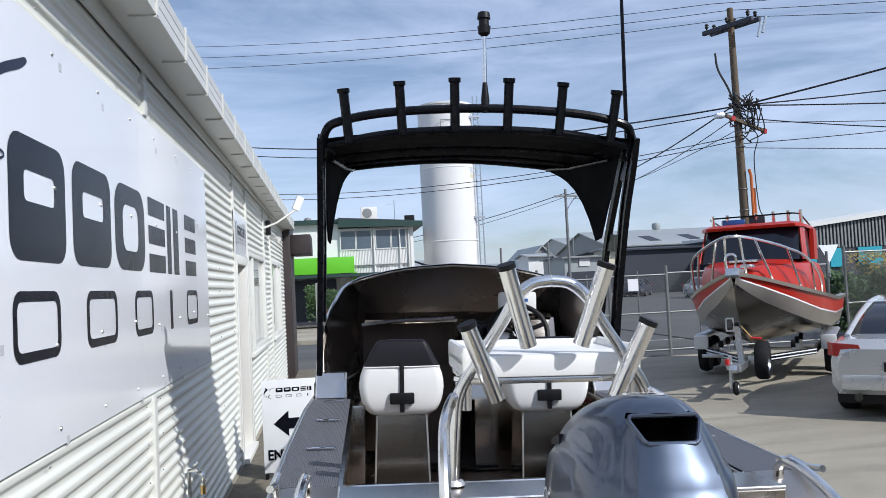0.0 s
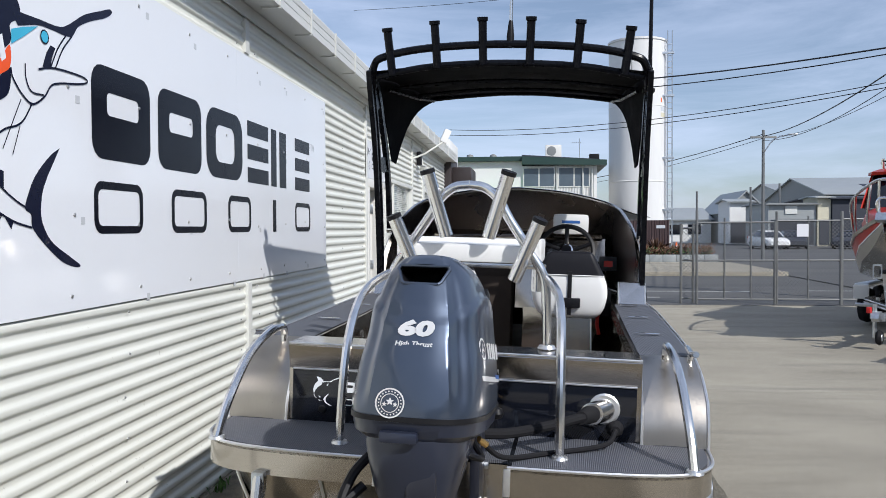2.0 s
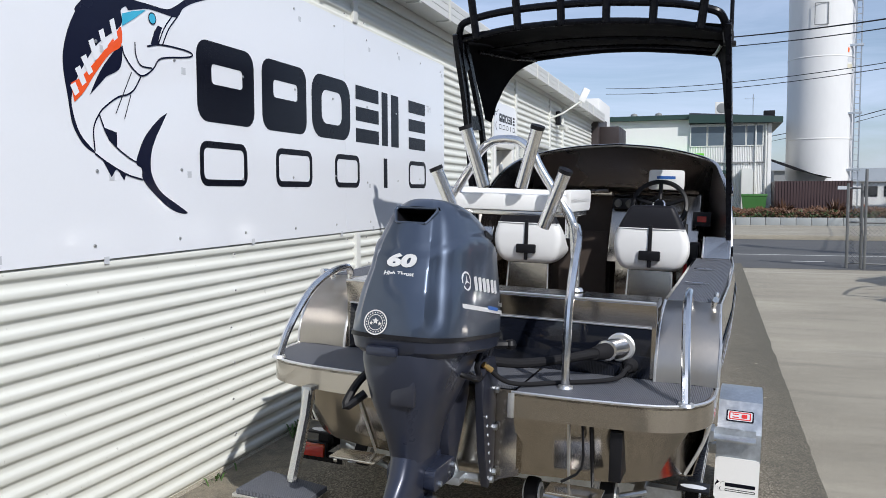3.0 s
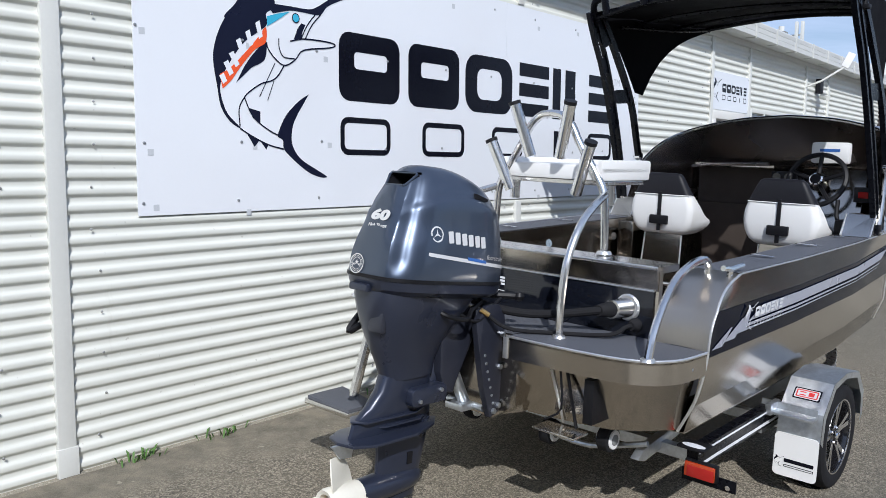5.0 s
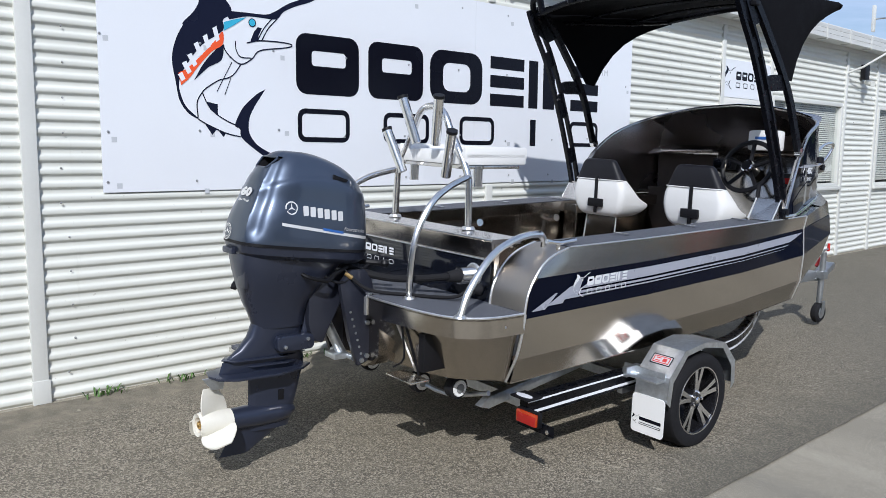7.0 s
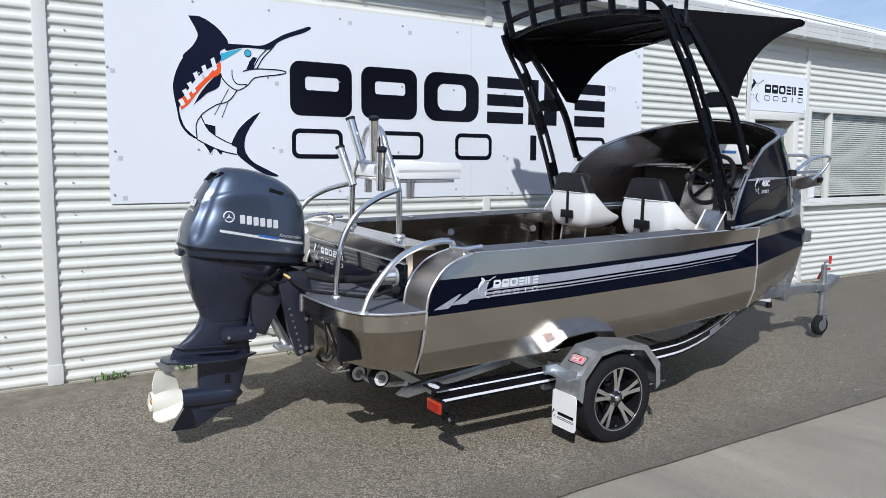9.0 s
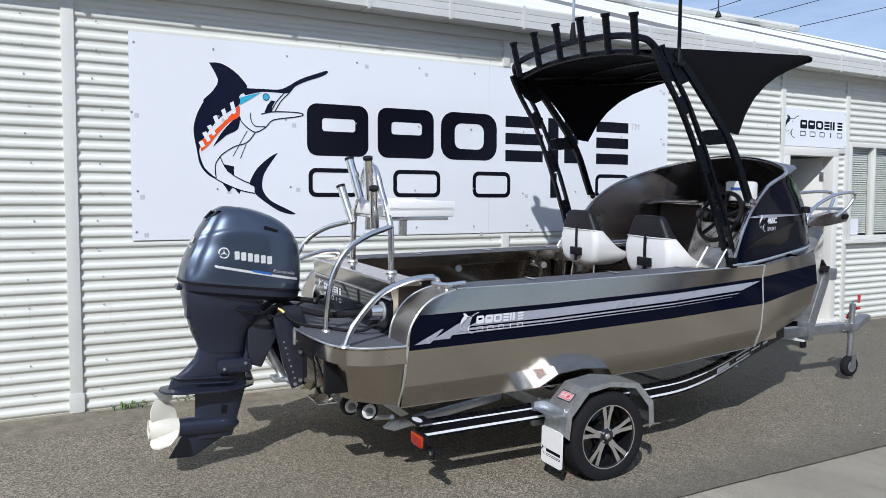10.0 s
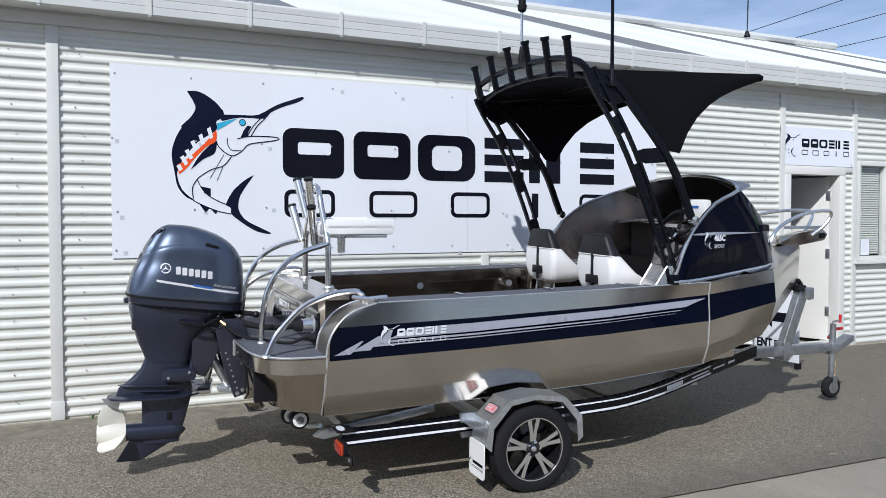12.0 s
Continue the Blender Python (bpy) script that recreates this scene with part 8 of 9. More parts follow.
def build_car(m, name, label, paint, plate=True):
    c = thing(name, label, "car", m)
    # body lofted from tail to nose: y, half width, sill z, shoulder z
    st = [(0.0, 0.74, 0.42, 0.86), (0.10, 0.84, 0.30, 0.98), (0.7, 0.895, 0.24, 1.0), (2.2, 0.905, 0.22, 0.97), (3.7, 0.89, 0.24, 0.88), (4.45, 0.82, 0.28, 0.74), (4.62, 0.66, 0.36, 0.62)]
    rings = []
    for y, w, z0, z1 in st:
        rings.append([(a, y, b) for a, b in ((-w * 0.92, z0), (-w, z0 + 0.12), (-w, lerp(z0, z1, 0.62)), (-w * 0.93, z1 - 0.03), (-w * 0.7, z1 + 0.015), (w * 0.7, z1 + 0.015), (w * 0.93, z1 - 0.03), (w, lerp(z0, z1, 0.62)), (w, z0 + 0.12), (w * 0.92, z0))])
    part("body", loft(rings), paint, c)
    cab = [(0.62, 0.70, 0.98, 0.99), (1.0, 0.70, 0.98, 1.20), (1.5, 0.66, 0.98, 1.39), (2.2, 0.64, 0.98, 1.42), (2.8, 0.66, 0.97, 1.34), (3.5, 0.72, 0.9, 0.94)]
    part("glass_house", loft([[(-0.78, y, z0), (-w * 0.86, y, z1), (w * 0.86, y, z1), (0.78, y, z0)] for y, w, z0, z1 in cab]), M["panel_black"], c, "dark car windows")
    part("roof", sheet([[(-w * 0.86, y, z1 + 0.008), (0, y, z1 + 0.02), (w * 0.86, y, z1 + 0.008)] for y, w, z0, z1 in cab[2:5]], 0.01), paint, c)
    for side in (1, -1):
        part("rear_pillar", tube([(side * 0.73, 0.60, 0.99), (side * 0.66, 1.05, 1.22), (side * 0.57, 1.5, 1.40), (side * 0.56, 2.3, 1.42), (side * 0.6, 2.85, 1.34), (side * 0.72, 3.5, 0.94)], 0.035, 8, 3), paint, c)
        part("tail_light", loft([[(side * a, 0.03 + 0.16 * (a - 0.5) ** 2 * 3 - 0.03, z) for a, z in ((0.46, 0.81), (0.72, 0.77), (0.80, 0.79), (0.81, 0.95), (0.52, 0.93))], [(side * a, 0.12, z) for a, z in ((0.46, 0.81), (0.82, 0.77), (0.875, 0.79), (0.87, 0.96), (0.52, 0.93))]]), M["red_lens"], c, "red tail light")
        part("exhaust_tip", tube([(side * 0.55, 0.0, 0.27), (side * 0.55, 0.12, 0.28)], 0.045, 12), M["rim_black"], c)
        for y in (0.95, 3.75):
            w = part("wheel", lathe([(0.0, -0.09), (0.2, -0.1), (0.30, -0.1), (0.33, -0.06), (0.33, 0.06), (0.30, 0.1), (0.2, 0.1), (0.0, 0.085)], (side * 0.80, y, 0.30), "x", 28), M["rubber"], c)
            part("rim", lathe([(0.0, side * 0.105), (0.20, side * 0.102), (0.21, side * 0.09)], (side * 0.80, y, 0.30), "x", 20), M["galv"], w)
    part("bumper", box(-0.72, -0.02, 0.36, 0.72, 0.10, 0.56, 0.04), paint, c)
    part("underside", box(-0.8, 0.15, 0.18, 0.8, 4.4, 0.3), M["black_plastic"], c)
    if plate:
        part("number_plate", box(-0.26, -0.03, 0.60, 0.26, -0.015, 0.72, 0.004), M["black_plastic"], c)
        bm = bmesh.new()
        add_flat(bm, Matrix(((1, 0, 0, 0), (0, 0, -1, -0.032), (0, 1, 0, 0.66), (0, 0, 0, 1))), rounded_rect(0.4, 0.05, 0.005, 2))
        part("plate_bar", bm, M["sign_white"], c)


build_car(pose(6.43, 8.40, -0.05, 0, 0, -44) @ Matrix.Diagonal((1, 1, 0.94, 1)), "parked_car", "silver sedan parked on the concrete, seen from behind", M["silver_car"])
build_car(pose(18.6, 66.0, -0.05, 0, 0, 185), "parked_car", "white car parked along the street", M["white_plastic"], False)
build_car(pose(21.0, 67.0, -0.05, 0, 0, 175), "parked_car", "dark car parked along the street", M["shed_dark"], False)
build_car(pose(26.0, 66.0, -0.05, 0, 0, 150), "parked_car", "dark ute parked along the street", M["shed_dark"], False)
build_car(pose(25.6, 55.0, -0.05, 0, 0, 172), "parked_car", "silver car parked past the fence", M["silver_car"], False)


# ---------------------------------------------------------------- poles and wires
def sag(a, b, d, n=14):
    a, b = Vector(a), Vector(b)
    return [a.lerp(b, k / n) - Vector((0, 0, 4 * d * (k / n) * (1 - k / n))) for k in range(n + 1)]


def build_poles():
    p = thing("power_pole", "weathered timber power pole with crossarms and tangled cables", "power pole", pose(9.6, 17.65, -0.05))
    part("shaft", add_tube(bmesh.new(), [(0, 0, 0), (-0.03, 0, 4), (-0.06, 0, 8.0)], 0.12, 14, radii=[0.115, 0.095, 0.07]), M["timber_pole"], p)
    for dx, z in ((-0.13, 7.55), (0.13, 7.58)):
        arm = part("cross_arm", box(-0.66, -0.045, -0.05, 0.66, 0.045, 0.05, 0.005), M["shed_dark"], p)
        arm.matrix_local = pose(-0.06 + dx, 0.07 * dx / 0.13, z, 0, 0, -61)
        for x in (-0.55, 0.0, 0.55):
            part("insulator", lathe([(0.0, 0.16), (0.03, 0.15), (0.05, 0.11), (0.03, 0.09), (0.045, 0.06), (0.0, 0.0)], (x, 0, 0.06), "z", 10), M["cable"], arm)
    for x, z in ((0.42, 7.30), (0.30, 7.20)):
        part("fuse_drop", tube([(x, -0.72, z + 0.28), (x - 0.1, -0.70, z - 0.1)], 0.03, 8), M["galv"], p)
    low = part("cross_arm", box(-0.5, -0.035, -0.035, 0.7, 0.035, 0.035, 0.005), M["timber_pole"], p)
    low.matrix_local = pose(-0.02, -0.16, 5.25, 0, 16, 15)
    for x in (-0.35, 0.62):
        part("arm_end", box(x, -0.045, -0.06, x + 0.11, 0.045, 0.05, 0.01), M["red_lens"], low)
    part("transformer_box", box(-0.66, -0.2, 5.36, -0.44, -0.05, 5.48, 0.03), M["galv"], p)
    rng = random.Random(5)
    for x, y, z in ((-0.28, -0.15, 5.62), (0.2, -0.18, 5.72), (0.34, -0.12, 5.5), (-0.16, -0.18, 5.85), (0.26, -0.16, 5.3), (0.45, -0.1, 5.62)):
        part("cable_clamp", lathe([(0.0, 0.09), (0.03, 0.085), (0.045, 0.04), (0.03, 0.0), (0.04, -0.05), (0.0, -0.06)], (x, y, z), "z", 10), M["cable"], p)
    for k in range(26):
        a = Vector((rng.uniform(-0.4, 0.55), rng.uniform(-0.25, 0.1), rng.uniform(5.2, 6.0)))
        b = Vector((rng.uniform(-0.25, 0.35), rng.uniform(-0.25, 0.05), rng.uniform(4.8, 5.9)))
        part("jumper_cable", tube([a, (a + b) / 2 + Vector((rng.uniform(-0.2, 0.3), 0, -0.25)), b], 0.014, 6, 4), M["cable"], p)
    part("down_cable", tube([(-0.55, -0.1, 6.9), (-0.5, -0.1, 6.5), (-0.25, -0.15, 5.9), (-0.12, -0.16, 5.0)], 0.025, 6, 4), M["cable"], p)
    part("conduit", tube([(0.12, -0.14, 0.0), (0.12, -0.14, 4.0), (0.08, -0.14, 4.15)], 0.035, 8), M["orange_conduit"], p)
    part("conduit", tube([(0.20, -0.10, 0.0), (0.20, -0.10, 3.7)], 0.03, 8), M["orange_conduit"], p)
    part("loose_cable", tube([(0.1, -0.15, 5.2), (0.35, -0.15, 4.9), (0.22, -0.15, 4.4), (0.26, -0.15, 3.3), (0.38, -0.15, 3.0)], 0.012, 6, 5), M["cable"], p)
    for z in (3.2, 3.7, 4.7):
        part("pole_band", lathe([(0.112, -0.012), (0.117, 0.0), (0.112, 0.012)], (-0.02, 0, z), "z", 14), M["steel_post"], p)
    top, mid = Vector((9.55, 17.65, 7.75)), Vector((9.6, 17.5, 5.6))
    spans = []
    for k, dx in enumerate((-0.55, -0.05, 0.5)):
        spans.append((top + Vector((dx, 0.3 * dx, 0.25 - 0.1 * k)), Vector((-6.0, 30.0, 10.9 - 0.42 * k)), 0.25, 0.012))
        spans.append((top + Vector((dx, 0.3 * dx, 0.25 - 0.1 * k)), Vector((24.0, 14.0, 8.6 - 0.5 * k)), 0.2, 0.012))
    spans += [(mid, Vector((-3.6, 30.0, 7.2)), 0.45, 0.03), (mid + Vector((0, 0, -0.12)), Vector((-3.6, 30.0, 6.9)), 0.5, 0.022), (mid + Vector((0, 0, -0.7)), Vector((-2.4, 30.0, 5.4)), 0.4, 0.016), (mid + Vector((0, 0, -0.8)), Vector((-2.4, 30.0, 5.2)), 0.4, 0.016),
              (mid + Vector((-0.2, 0, 0)), Vector((11.85, 39.6, 6.0)), 0.35, 0.03), (mid + Vector((-0.2, 0, -0.3)), Vector((11.85, 39.6, 5.8)), 0.5, 0.018), (mid + Vector((0, 0, -0.5)), Vector((12.6, 39.6, 6.0)), 0.3, 0.014),
              (mid, Vector((22.0, 8.0, 8.4)), 0.3, 0.035), (mid, Vector((24.0, 14.0, 6.9)), 0.25, 0.025), (mid, Vector((24.0, 15.0, 5.6)), 0.2, 0.025), (mid + Vector((0, 0, -0.3)), Vector((24.0, 12.0, 4.4)), 0.5, 0.02),
              (mid + Vector((0, 0, -0.9)), Vector((26.0, 20.0, 6.6)), 0.2, 0.016), (mid + Vector((0, 0, -1.0)), Vector((24.0, 16.0, 4.2)), 0.1, 0.014), (mid + Vector((0, 0, -0.4)), Vector((24, 15.0, 5.0)), 0.15, 0.014),
              (Vector((11.85, 39.6, 6.1)), Vector((-6.0, 60.0, 4.6)), 0.9, 0.03), (Vector((11.85, 39.6, 5.9)), Vector((-6.0, 60.0, 4.2)), 0.9, 0.02)]
    for k in range(3):
        spans.append((Vector((-14, 17.0, 6.35 - 0.35 * k)), Vector((-14, 34.0 + 3 * k, 12.4 - 0.5 * k)), 0.1, 0.02))
    for a, b, d, r in spans:
        solid("overhead_wire", add_tube(bmesh.new(), sag(a, b, d), r * 0.62, 6), M["cable"], "black overhead wire slung between poles", "overhead wire", group="overhead wires")
    q = thing("street_pole", "grey timber street pole with a lamp arm", "street pole", pose(11.85, 39.6, -0.05))
    part("shaft", add_tube(bmesh.new(), [(0, 0, 0), (0, 0, 6.35)], 0.08, 12, radii=[0.09, 0.065]), M["steel_post"], q)
    part("cross_arm", box(-0.6, -0.05, 5.95, 0.6, 0.05, 6.05, 0.005), M["shed_grey"], q)
    part("lamp_arm", tube([(0.05, 0, 5.3), (0.5, 0, 5.9), (1.2, -0.1, 6.1)], 0.03, 8, 3), M["galv"], q)
    part("lamp_head", box(1.1, -0.2, 6.06, 1.55, 0.0, 6.15, 0.02), M["galv"], q)
    for x, y, h in ((13.9, 66, 4.6), (19.6, 72, 5.2), (22.6, 74, 5.6), (-14.0, 17.0, 6.5)):
        s = thing("street_pole", "slim street pole beyond the road", "street pole", pose(x, y, -0.05))
        part("shaft", tube([(0, 0, 0), (0, 0, h)], 0.09, 10), M["steel_post"], s)


build_poles()


# ---------------------------------------------------------------- over the road: buildings
def build_white_building():
    b = thing("white_building", "two-part white building with a green roof edge and upper windows", "building")
    part("plain_wall", box(-9, 40.0, 0, 0.3, 52, 5.0), M["white_wall"], b)
    face = [(3.85, 52), (0.3, 52)]
    for k in range(46):
        x = 0.3 + 3.5 * k / 46
        face += [(x, 39.95), (x + 0.02, 39.91), (x + 0.05, 39.91), (x + 0.07, 39.95)]
    bm = prism(face + [(3.85, 39.95)], 0, 4.75)
    part("ribbed_wall", bm, M["white_wall"], b)
    part("corner_wall", box(3.85, 39.9, 0, 4.0, 52, 4.8), M["white_wall"], b)
    part("roof_edge", box(-9.2, 39.7, 5.0, 0.35, 52, 5.22), M["green_roof"], b)
    part("roof_edge", prism([(0.3, 4.80), (4.45, 4.72), (4.45, 4.98), (0.3, 5.20)], 39.5, 52, "y"), M["green_roof"], b)
    part("upper_roof", prism([(0.3, 5.0), (4.3, 4.9), (4.0, 5.05), (0.3, 5.3)], 39.8, 52, "y"), M["shed_dark"], b)
    for x0, x1 in ((0.38, 1.12), (1.16, 1.9), (2.12, 2.86), (2.9, 3.62)):
        w = part("window_frame", add_ring(bmesh.new(), Matrix(((1, 0, 0, (x0 + x1) / 2), (0, 0, -1, 39.88), (0, 1, 0, 4.17), (0, 0, 0, 1))), rounded_rect(x1 - x0 + 0.06, 1.0, 0.005, 1), rounded_rect(x1 - x0 - 0.04, 0.90, 0.005, 1)), M["white_trim"], b)
        part("pane", box(x0, 39.885, 3.7, x1, 39.90, 4.64), M["far_pane"], w, "window pane with the sky's reflection put into its colour")
    part("lime_fascia", box(-9, 39.4, 2.55, 1.0, 39.9, 3.35, 0.02), M["lime"], b)
    part("canopy_edge", box(-9, 38.0, 2.35, 2.2, 39.9, 2.5), M["green_roof"], b)
    part("lower_opening", box(-6, 39.8, 0.1, 0.1, 39.96, 2.3), M["shed_dark"], b)
    part("lime_post", box(0.9, 39.4, 0, 1.1, 39.6, 2.6), M["lime"], b)
    part("side_box", box(2.7, 39.5, 0.3, 3.2, 39.9, 2.6), M["white_trim"], b)
    for x in (2.02, 3.75, 3.3):
        part("down_pipe", tube([(x, 39.85, 0), (x, 39.85, 4.7)], 0.04, 8), M["white_trim"], b)
    part("pipe_run", tube([(0.4, 39.84, 2.9), (3.7, 39.84, 2.9)], 0.035, 8), M["shed_grey"], b)
    a = thing("air_conditioner", "cream outdoor air-conditioning unit on the roof", "air conditioner", pose(1.85, 40.4, 5.2))
    part("casing", box(-0.38, -0.15, 0.0, 0.42, 0.2, 0.62, 0.02), M["door_paint"], a)
    part("fan_grille", lathe([(0.0, -0.17), (0.08, -0.175), (0.22, -0.165), (0.24, -0.15)], (-0.08, 0, 0.31), "y", 20), M["shed_grey"], a)
    v = thing("roof_aerial", "thin metal aerial on the roof", "aerial", pose(3.2, 41, 5.1))
    part("mast", tube([(0, 0, 0), (0, 0, 1.1)], 0.02, 6), M["galv"], v)
    for k in range(5):
        part("rod", tube([(-0.35 + 0.1 * k, -0.2, 0.9), (-0.35 + 0.1 * k, 0.2, 0.9)], 0.01, 6), M["galv"], v)
    v = thing("roof_speaker", "dark box fitted on the roof", "speaker", pose(3.9, 40.5, 5.0))
    part("casing", box(-0.25, -0.15, 0.0, 0.25, 0.15, 0.35, 0.03), M["black_plastic"], v)
    for x in (-2.4, -1.2):
        v = thing("roof_ventilator", "small round ventilator on the roof", "vent", pose(x, 41, 5.2))
        part("cap", lathe([(0.0, 0.28), (0.16, 0.22), (0.18, 0.1), (0.1, 0.0)], (0, 0, 0), "z", 12), M["shed_grey"], v)


def build_silo():
    s = thing("silo", "tall white painted steel silo with a ladder", "silo", pose(6.34, 43.0, 0))
    r, top = 1.49, 11.4
    part("drum", lathe([(0.0, 0.0), (r, 0.0), (r, 4.0), (r + 0.02, 4.02), (r + 0.02, 4.06), (r, 4.08), (r, 7.9), (r + 0.015, 7.92), (r + 0.015, 7.95), (r, 7.97), (r, top - 0.12), (r + 0.05, top - 0.10), (r + 0.05, top), (0.0, top + 0.12)], (0, 0, 0), "z", 48), M["silo"], s)
    part("hatch_frame", add_ring(bmesh.new(), Matrix(((1, 0, 0, -0.18), (0, 0, -1, -r - 0.03), (0, 1, 0, top - 1.5), (0, 0, 0, 1))), rounded_rect(0.62, 1.05, 0.01, 1), rounded_rect(0.54, 0.97, 0.01, 1)), M["steel_post"], s)
    for z, mt in ((8.2, M["orange_plastic"]), (7.75, M["sign_grey"]), (7.45, M["shed_cream"])):
        part("faded_decal", sheet([[((r + 0.006) * math.sin(a), -(r + 0.006) * math.cos(a), z - 0.1), ((r + 0.006) * math.sin(a), -(r + 0.006) * math.cos(a), z + 0.12)] for a in [0.78 + 0.07 * k for k in range(5 if z < 8 else 2)]], 0.002), mt, s)
    part("ladder_rail", tube([(1.42, -0.85, 0), (1.42, -0.85, top + 0.4)], 0.035, 6), M["galv"], s)
    part("ladder_rail", tube([(1.66, -0.85, 0), (1.66, -0.85, top + 0.4)], 0.035, 6), M["galv"], s)
    first = part("rung", tube([(1.42, -0.85, 0.0), (1.66, -0.85, 0.0)], 0.02, 5), M["galv"], s)
    first.location.z = 0.3
    for k in range(1, 37):
        rung = new("rung", first.data)
        rung.parent = s
        rung.location.z = 0.3 + 0.3 * k
    for z in (2.5, 5.2, 8.4, 10.6):
        part("ladder_bracket", box(1.1, -0.95, z, 1.75, -0.80, z + 0.1), M["galv"], s)


def hedge(name, label, x0, x1, y0, y1, z0, z1, mat, n, size, seed, cat="hedge"):
    rng = random.Random(seed)
    bm = bmesh.new()
    for k in range(n):
        c = Vector((rng.uniform(x0, x1), rng.uniform(y0, y1), 0))
        hump = 0.65 + 0.35 * noise.noise((c.x * 1.3, c.y, seed))
        c.z = z0 + (z1 - z0) * hump * rng.random() ** 0.5
        a, e = rng.uniform(0, 6.28), rng.uniform(-0.2, 1.2)
        d = Vector((math.cos(a) * math.cos(e), math.sin(a) * math.cos(e), math.sin(e))) * size * rng.uniform(0.6, 1.5)
        w = d.orthogonal().normalized() * size * 0.28
        bm.faces.new([bm.verts.new(q) for q in (c, c + d * 0.5 + w, c + d, c + d * 0.5 - w)])
    solid(name, bm, mat, label, cat, kind="stuff")


def build_roadside():
    p = thing("planter_wall", "low pale concrete-block planter wall along the footpath", "wall", kind="structure")
    for k in range(16):
        part("block", box(-0.6 + 0.6 * k, 36.0, 0.08, -0.015 + 0.6 * k, 36.3, 0.42, 0.01), M["shed_roof"], p)
    solid("planter_soil", box(-0.6, 36.3, 0.0, 9.0, 37.6, 0.36), M["timber_pole"], "bare soil in the planter", "soil", kind="structure")
    hedge("low_hedge", "rusty low hedge in the planter", -0.6, 8.8, 36.1, 37.4, 0.3, 1.0, M["foliage_red"], 5200, 0.13, 3)
    hedge("green_undergrowth", "green undergrowth within the hedge", -0.6, 8.8, 36.1, 37.4, 0.3, 0.8, M["foliage"], 2200, 0.12, 8)
    for cx in (4.3, 6.4):
        rng = random.Random(int(cx * 10))
        bm = bmesh.new()
        for k in range(60):
            a, e = rng.uniform(0, 6.28), rng.uniform(0.35, 1.35)
            d = Vector((math.cos(a) * math.cos(e), math.sin(a) * math.cos(e), math.sin(e)))
            L = rng.uniform(0.6, 0.95)
            w = d.cross(Vector((0, 0, 1))).normalized() * 0.03
            bm.faces.new([bm.verts.new(q) for q in (-w, d * L * 0.6 - w * 0.8, d * L + Vector((0, 0, -0.1)), d * L * 0.6 + w * 0.8, w)])
        solid("flax_bush", bm, M["foliage_red"], "spiky reddish flax bush in the planter", "bush", pose(cx, 36.9, 0.5), "flax bushes", "stuff")
    hedge("green_bush", "dense green bush beside the building", -1.3, 0.2, 36.6, 37.8, 0.3, 2.4, M["foliage"], 2200, 0.14, 21, "bush")
    c = thing("shipping_container", "dark maroon shipping container", "container", pose(5.65, 39.2, 0))
    face = [(1.55, 1.2), (-1.6, 1.2), (-1.6, -1.2)]
    for k in range(26):
        x = -1.55 + 0.12 * k
        face += [(x, -1.2), (x + 0.015, -1.225), (x + 0.055, -1.225), (x + 0.07, -1.2)]
    bm = prism(face + [(1.55, -1.2)], 0.1, 1.98)
    part("body", bm, M["maroon"], c)
    part("label_bar", box(0.95, -1.235, 1.6, 1.35, -1.226, 1.75), M["sign_grey"], c)
    b = thing("wheelie_bin", "large green bin with a lid", "bin", pose(3.2, 38.1, 0.3))
    part("tub", loft([[(-0.42, -0.3, 0.0), (0.42, -0.3, 0.0), (0.42, 0.3, 0.0), (-0.42, 0.3, 0.0)], [(-0.52, -0.4, 1.0), (0.52, -0.4, 1.0), (0.52, 0.4, 1.0), (-0.52, 0.4, 1.0)]], smooth=False), M["bin_green"], b)
    part("lid", box(-0.55, -0.42, 1.0, 0.55, 0.42, 1.12, 0.03), M["bin_green"], b)
    s = thing("shade_sail", "black shade sail between the buildings", "shade sail")
    part("sail", sheet([[(3.9, 40, 3.0), (3.9, 42, 3.2)], [(5.0, 40, 2.55), (5.0, 42, 2.8)], [(6.6, 40, 2.15), (6.6, 42, 2.2)]], 0.02), M["canvas"], s)
    t = thing("traffic_cone", "orange traffic cone with a white band", "traffic cone", pose(9.9, 52, -0.02))
    part("cone", lathe([(0.0, 0.75), (0.04, 0.75), (0.16, 0.03), (0.24, 0.03), (0.24, 0.0)], (0, 0, 0), "z", 16), M["orange_plastic"], t)
    part("band", lathe([(0.085, 0.5), (0.125, 0.28)], (0, 0, 0), "z", 16), M["sign_white"], t)
    g = thing("give_way_sign", "pale triangular road sign on a post", "road sign", pose(16.45, 25, -0.1))
    part("post", tube([(0, 0, 0), (0, 0, 2.4)], 0.03, 8), M["galv"], g)
    part("plate", prism([(-0.36, 2.55), (0.36, 2.55), (0, 1.95)], -0.04, -0.03, "y"), M["sign_white"], g)
    hedge("roadside_bush", "scrubby green bush behind the fence", 11.9, 16.5, 17.6, 19.0, -0.05, 2.2, M["foliage"], 7600, 0.17, 14, "bush")
    hedge("flowering_scrub", "yellow-green flowering scrub above the bush", 12.8, 16.5, 17.8, 19.0, 1.4, 2.35, M["yellow_flower"], 1400, 0.10, 15, "scrub")


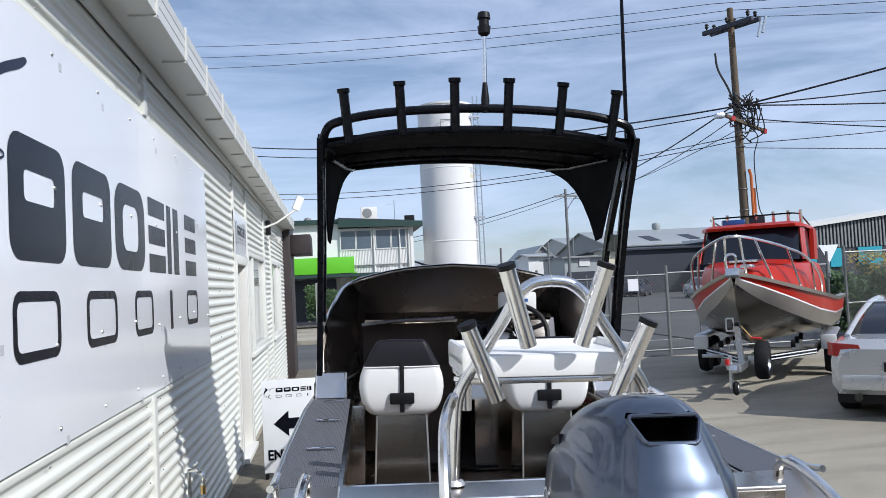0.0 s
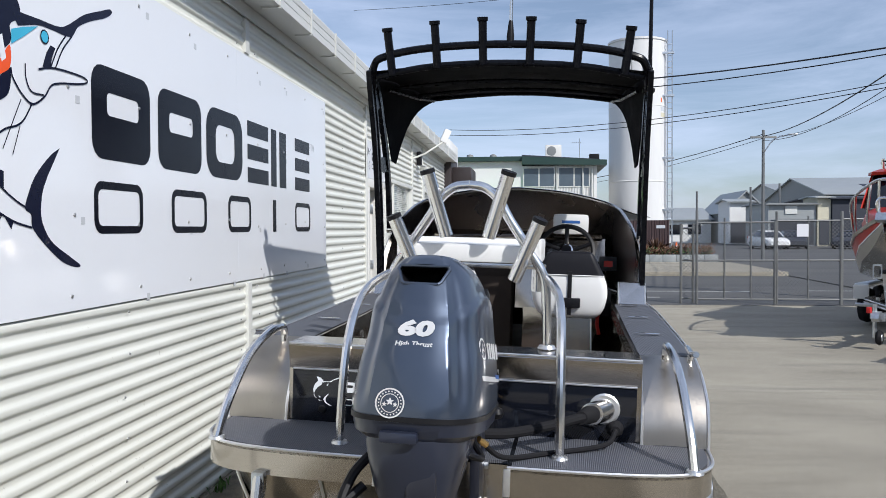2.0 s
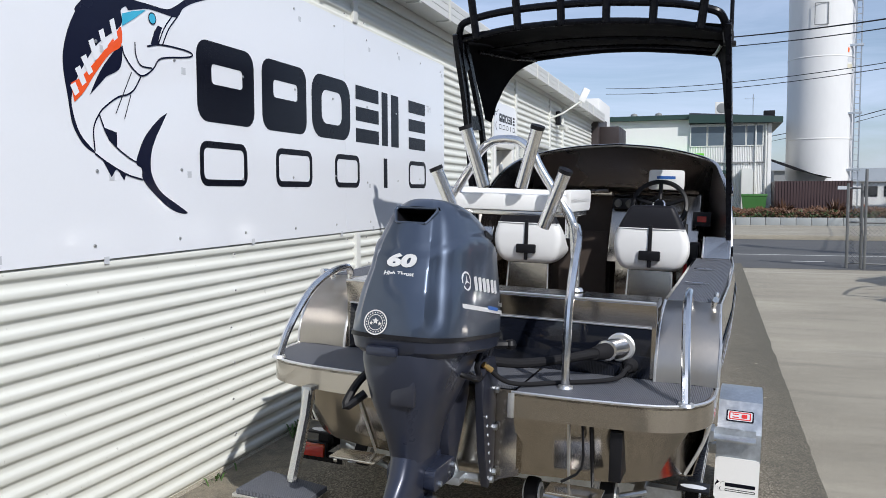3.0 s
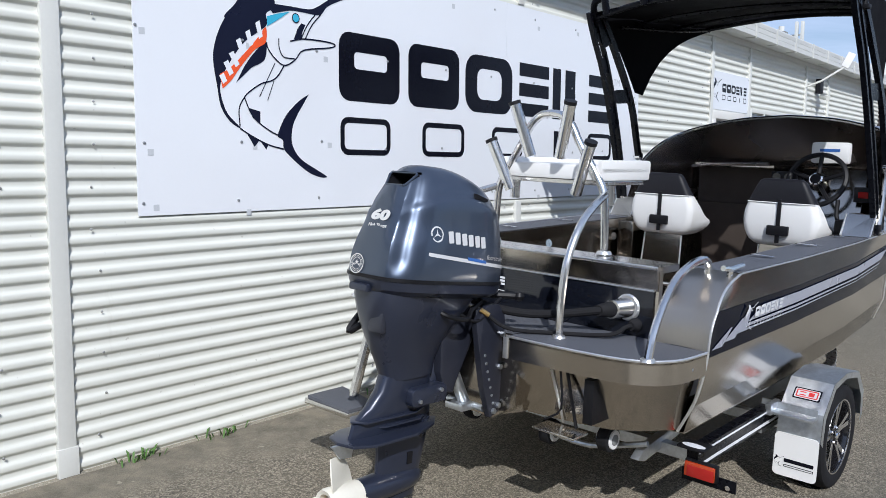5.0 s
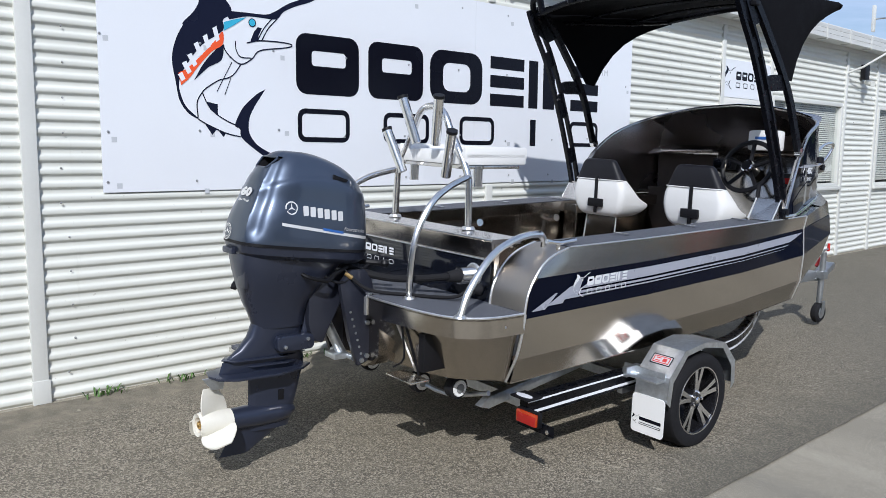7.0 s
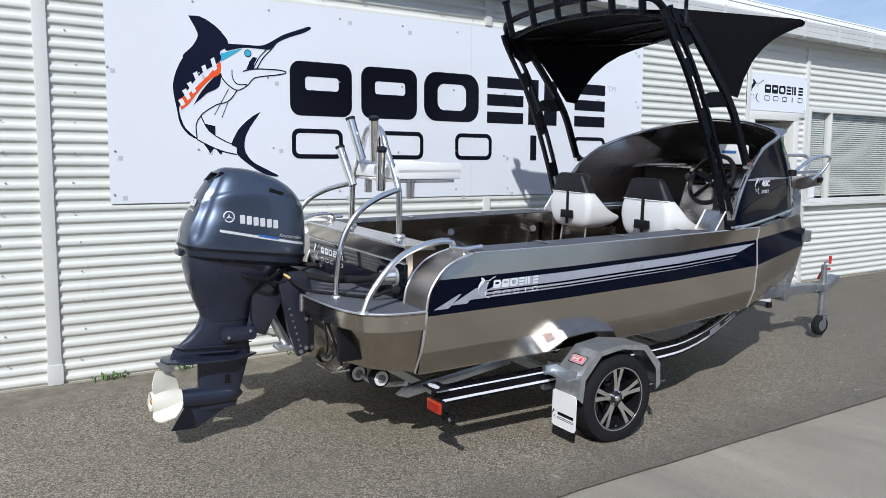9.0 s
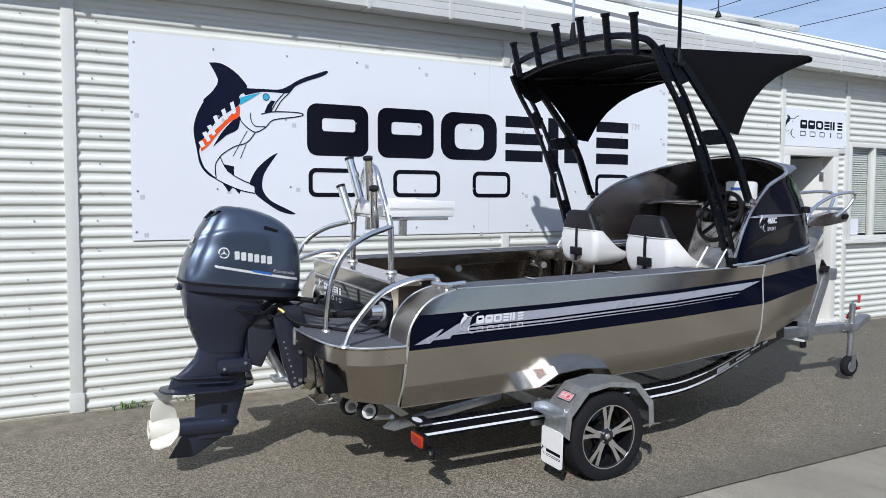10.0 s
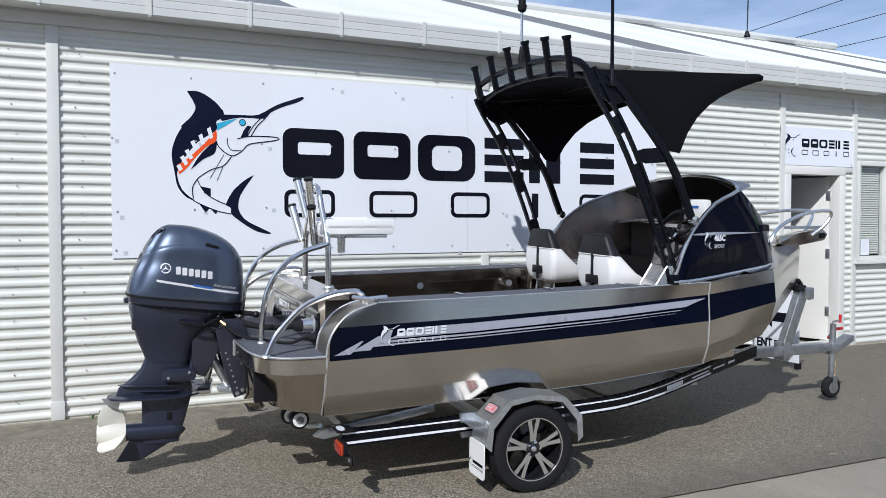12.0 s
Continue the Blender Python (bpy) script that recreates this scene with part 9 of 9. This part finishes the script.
def gable_shed(name, label, x0, x1, y0, y1, eave, ridge, wall, roof, along="x", doors=()):
    s = thing(name, label, "shed")
    part("wall", box(x0, y0, -0.05, x1, y1, eave), wall, s)
    if along == "x":
        ym = (y0 + y1) / 2
        part("gable", prism([(y0, eave), (ym, ridge - 0.1), (y1, eave)], x0, x1, "x"), wall, s)
        part("roof", sheet([[(x0 - 0.3, y0 - 0.4, eave - 0.05), (x1 + 0.3, y0 - 0.4, eave - 0.05)], [(x0 - 0.3, ym, ridge), (x1 + 0.3, ym, ridge)], [(x0 - 0.3, y1 + 0.4, eave - 0.05), (x1 + 0.3, y1 + 0.4, eave - 0.05)]], 0.12), roof, s)
    else:
        xm = (x0 + x1) / 2
        part("gable", prism([(x0, eave), (xm, ridge - 0.1), (x1, eave)], y0, y1, "y"), wall, s)
        part("roof", sheet([[(x0 - 0.3, y0 - 0.3, eave - 0.05), (x0 - 0.3, y1, eave - 0.05)], [(xm, y0 - 0.3, ridge), (xm, y1, ridge)], [(x1 + 0.3, y0 - 0.3, eave - 0.05), (x1 + 0.3, y1, eave - 0.05)]], 0.12), roof, s)
    for a, b, z0, z1, mt in doors:
        part("window" if z0 > 1 else "opening", box(a, y0 - 0.06, z0, b, y0 - 0.01, z1), mt, s)
    return s


def build_far_sheds():
    shed = gable_shed("grey_shed", "grey gabled workshop with a long pale roof", 31.0, 57.0, 87, 109, 5.1, 7.4, M["shed_grey"], M["shed_roof"], "x")
    for y in (93.0, 96.5, 100.0):
        part("window", box(30.92, y, 3.0, 30.99, y + 1.6, 4.3), M["panel_black"], shed)
    for x in (36.5, 41.5, 47.0):
        part("roof_light", sheet([[(x, 89.2, 5.63), (x + 1.4, 89.2, 5.63)], [(x, 93.0, 6.40), (x + 1.4, 93.0, 6.40)]], 0.05), M["shed_dark"], shed)
    low = gable_shed("low_shop", "low grey shop front with a pale fascia", 21.2, 25.2, 72.4, 80, 3.75, 3.8, M["shed_roof"], M["shed_grey"], "x", ((21.4, 25.0, 0.1, 2.3, M["shed_dark"]),))
    part("sign_panel", box(22.6, 72.3, 2.8, 23.6, 72.38, 3.5), M["white_trim"], low)
    gable_shed("cream_shop", "small cream shop front with a sign", 25.25, 26.35, 72.2, 76, 4.3, 4.4, M["shed_cream"], M["shed_roof"], "x", ((25.4, 26.2, 0.1, 2.2, M["shed_dark"]),))
    gable_shed("dark_shed", "dark blue flat shed beyond the fence", 26.4, 42, 72, 84, 4.2, 4.5, M["shed_dark"], M["shed_dark"], "x")
    gable_shed("house", "white weatherboard house with a grey gable", 21.0, 25.5, 88, 100, 3.2, 5.6, M["shed_grey"], M["shed_roof"], "y", ((22.0, 24.6, 0.2, 2.2, M["panel_black"]),))
    gable_shed("white_shop", "white shop with a sign panel", 20.4, 22.6, 83, 88, 4.3, 4.6, M["white_wall"], M["shed_roof"], "x", ((20.5, 22.5, 0.1, 2.2, M["shed_dark"]),))
    gable_shed("low_house", "low house with a pale roof", 15.0, 20.5, 92, 104, 2.6, 4.0, M["white_wall"], M["shed_roof"], "x", ((16, 17.4, 0.9, 2.0, M["panel_black"]), (18, 19.4, 0.9, 2.0, M["panel_black"])))
    gable_shed("far_shed", "pale industrial shed in the distance", 8.0, 14.5, 100, 120, 4.0, 5.2, M["shed_grey"], M["shed_roof"], "x")
    gable_shed("far_shed", "pale industrial shed in the distance", 36, 60, 118, 140, 6.5, 8.4, M["shed_roof"], M["shed_roof"], "x")
    for x in (41.0, 50.5):
        v = thing("shed_ventilator", "round ventilator on the shed roof", "vent", pose(x, 98, 7.3))
        part("cap", lathe([(0.0, 1.0), (0.5, 0.85), (0.55, 0.4), (0.35, 0.0)], (0, 0, 0), "z", 12), M["shed_roof"], v)
    t = thing("teal_workshop", "dark grey workshop with teal panels", "building")
    part("wall", prism([(35.6, -0.05), (64, -0.05), (64, 7.7), (35.6, 4.6)], 58, 78, "y"), M["shed_dark"], t)
    part("roof_edge", prism([(35.4, 4.62), (64.2, 7.78), (64.2, 8.08), (35.4, 4.92)], 57.6, 78.2, "y"), M["white_trim"], t)
    first = None
    for k in range(90):
        x = 37.2 + 0.3 * k
        if first is None:
            first = part("cladding_rib", box(0, 57.9, 3.1, 0.14, 57.99, 4.7), M["shed_grey"], t)
            rib = first
        else:
            rib = new("cladding_rib", first.data)
            rib.parent = t
        rib.matrix_local = Matrix.Translation((x, 0, 0.0)) @ Matrix.Translation((0, 0, 3.1)) @ Matrix.Diagonal((1, 1, (4.66 + 0.11 * (x - 36.3) - 3.1) / 1.6, 1)) @ Matrix.Translation((0, 0, -3.1))
    for x0, x1, z0, z1 in ((36.3, 37.05, 1.6, 4.55), (38.2, 39.15, 1.6, 3.05), (40.6, 42.6, 1.6, 3.05), (44.0, 46.0, 1.6, 3.05)):
        part("teal_panel", box(x0, 57.8, z0, x1, 57.95, z1), M["teal"], t)
    # a mast with panel aerials beyond the roof
    m = thing("phone_mast", "slim phone mast with white panel aerials", "mast", pose(-17.0, 60, 0))
    part("mast", tube([(0, 0, 0), (0, 0, 11.6)], 0.2, 10), M["white_trim"], m)
    part("head_frame", tube([(-1.6, 0, 10.9), (1.5, 0, 10.9)], 0.06, 8), M["galv"], m)
    for x in (-1.6, 1.1, 1.5):
        part("panel_aerial", box(x - 0.1, -0.3, 10.0, x + 0.1, 0.0, 11.8, 0.04), M["white_trim"], m)
    part("radio_unit", box(-0.4, -0.4, 10.2, 0.4, 0.3, 11.2, 0.05), M["shed_grey"], m)


build_white_building()
build_silo()
build_roadside()
build_far_sheds()
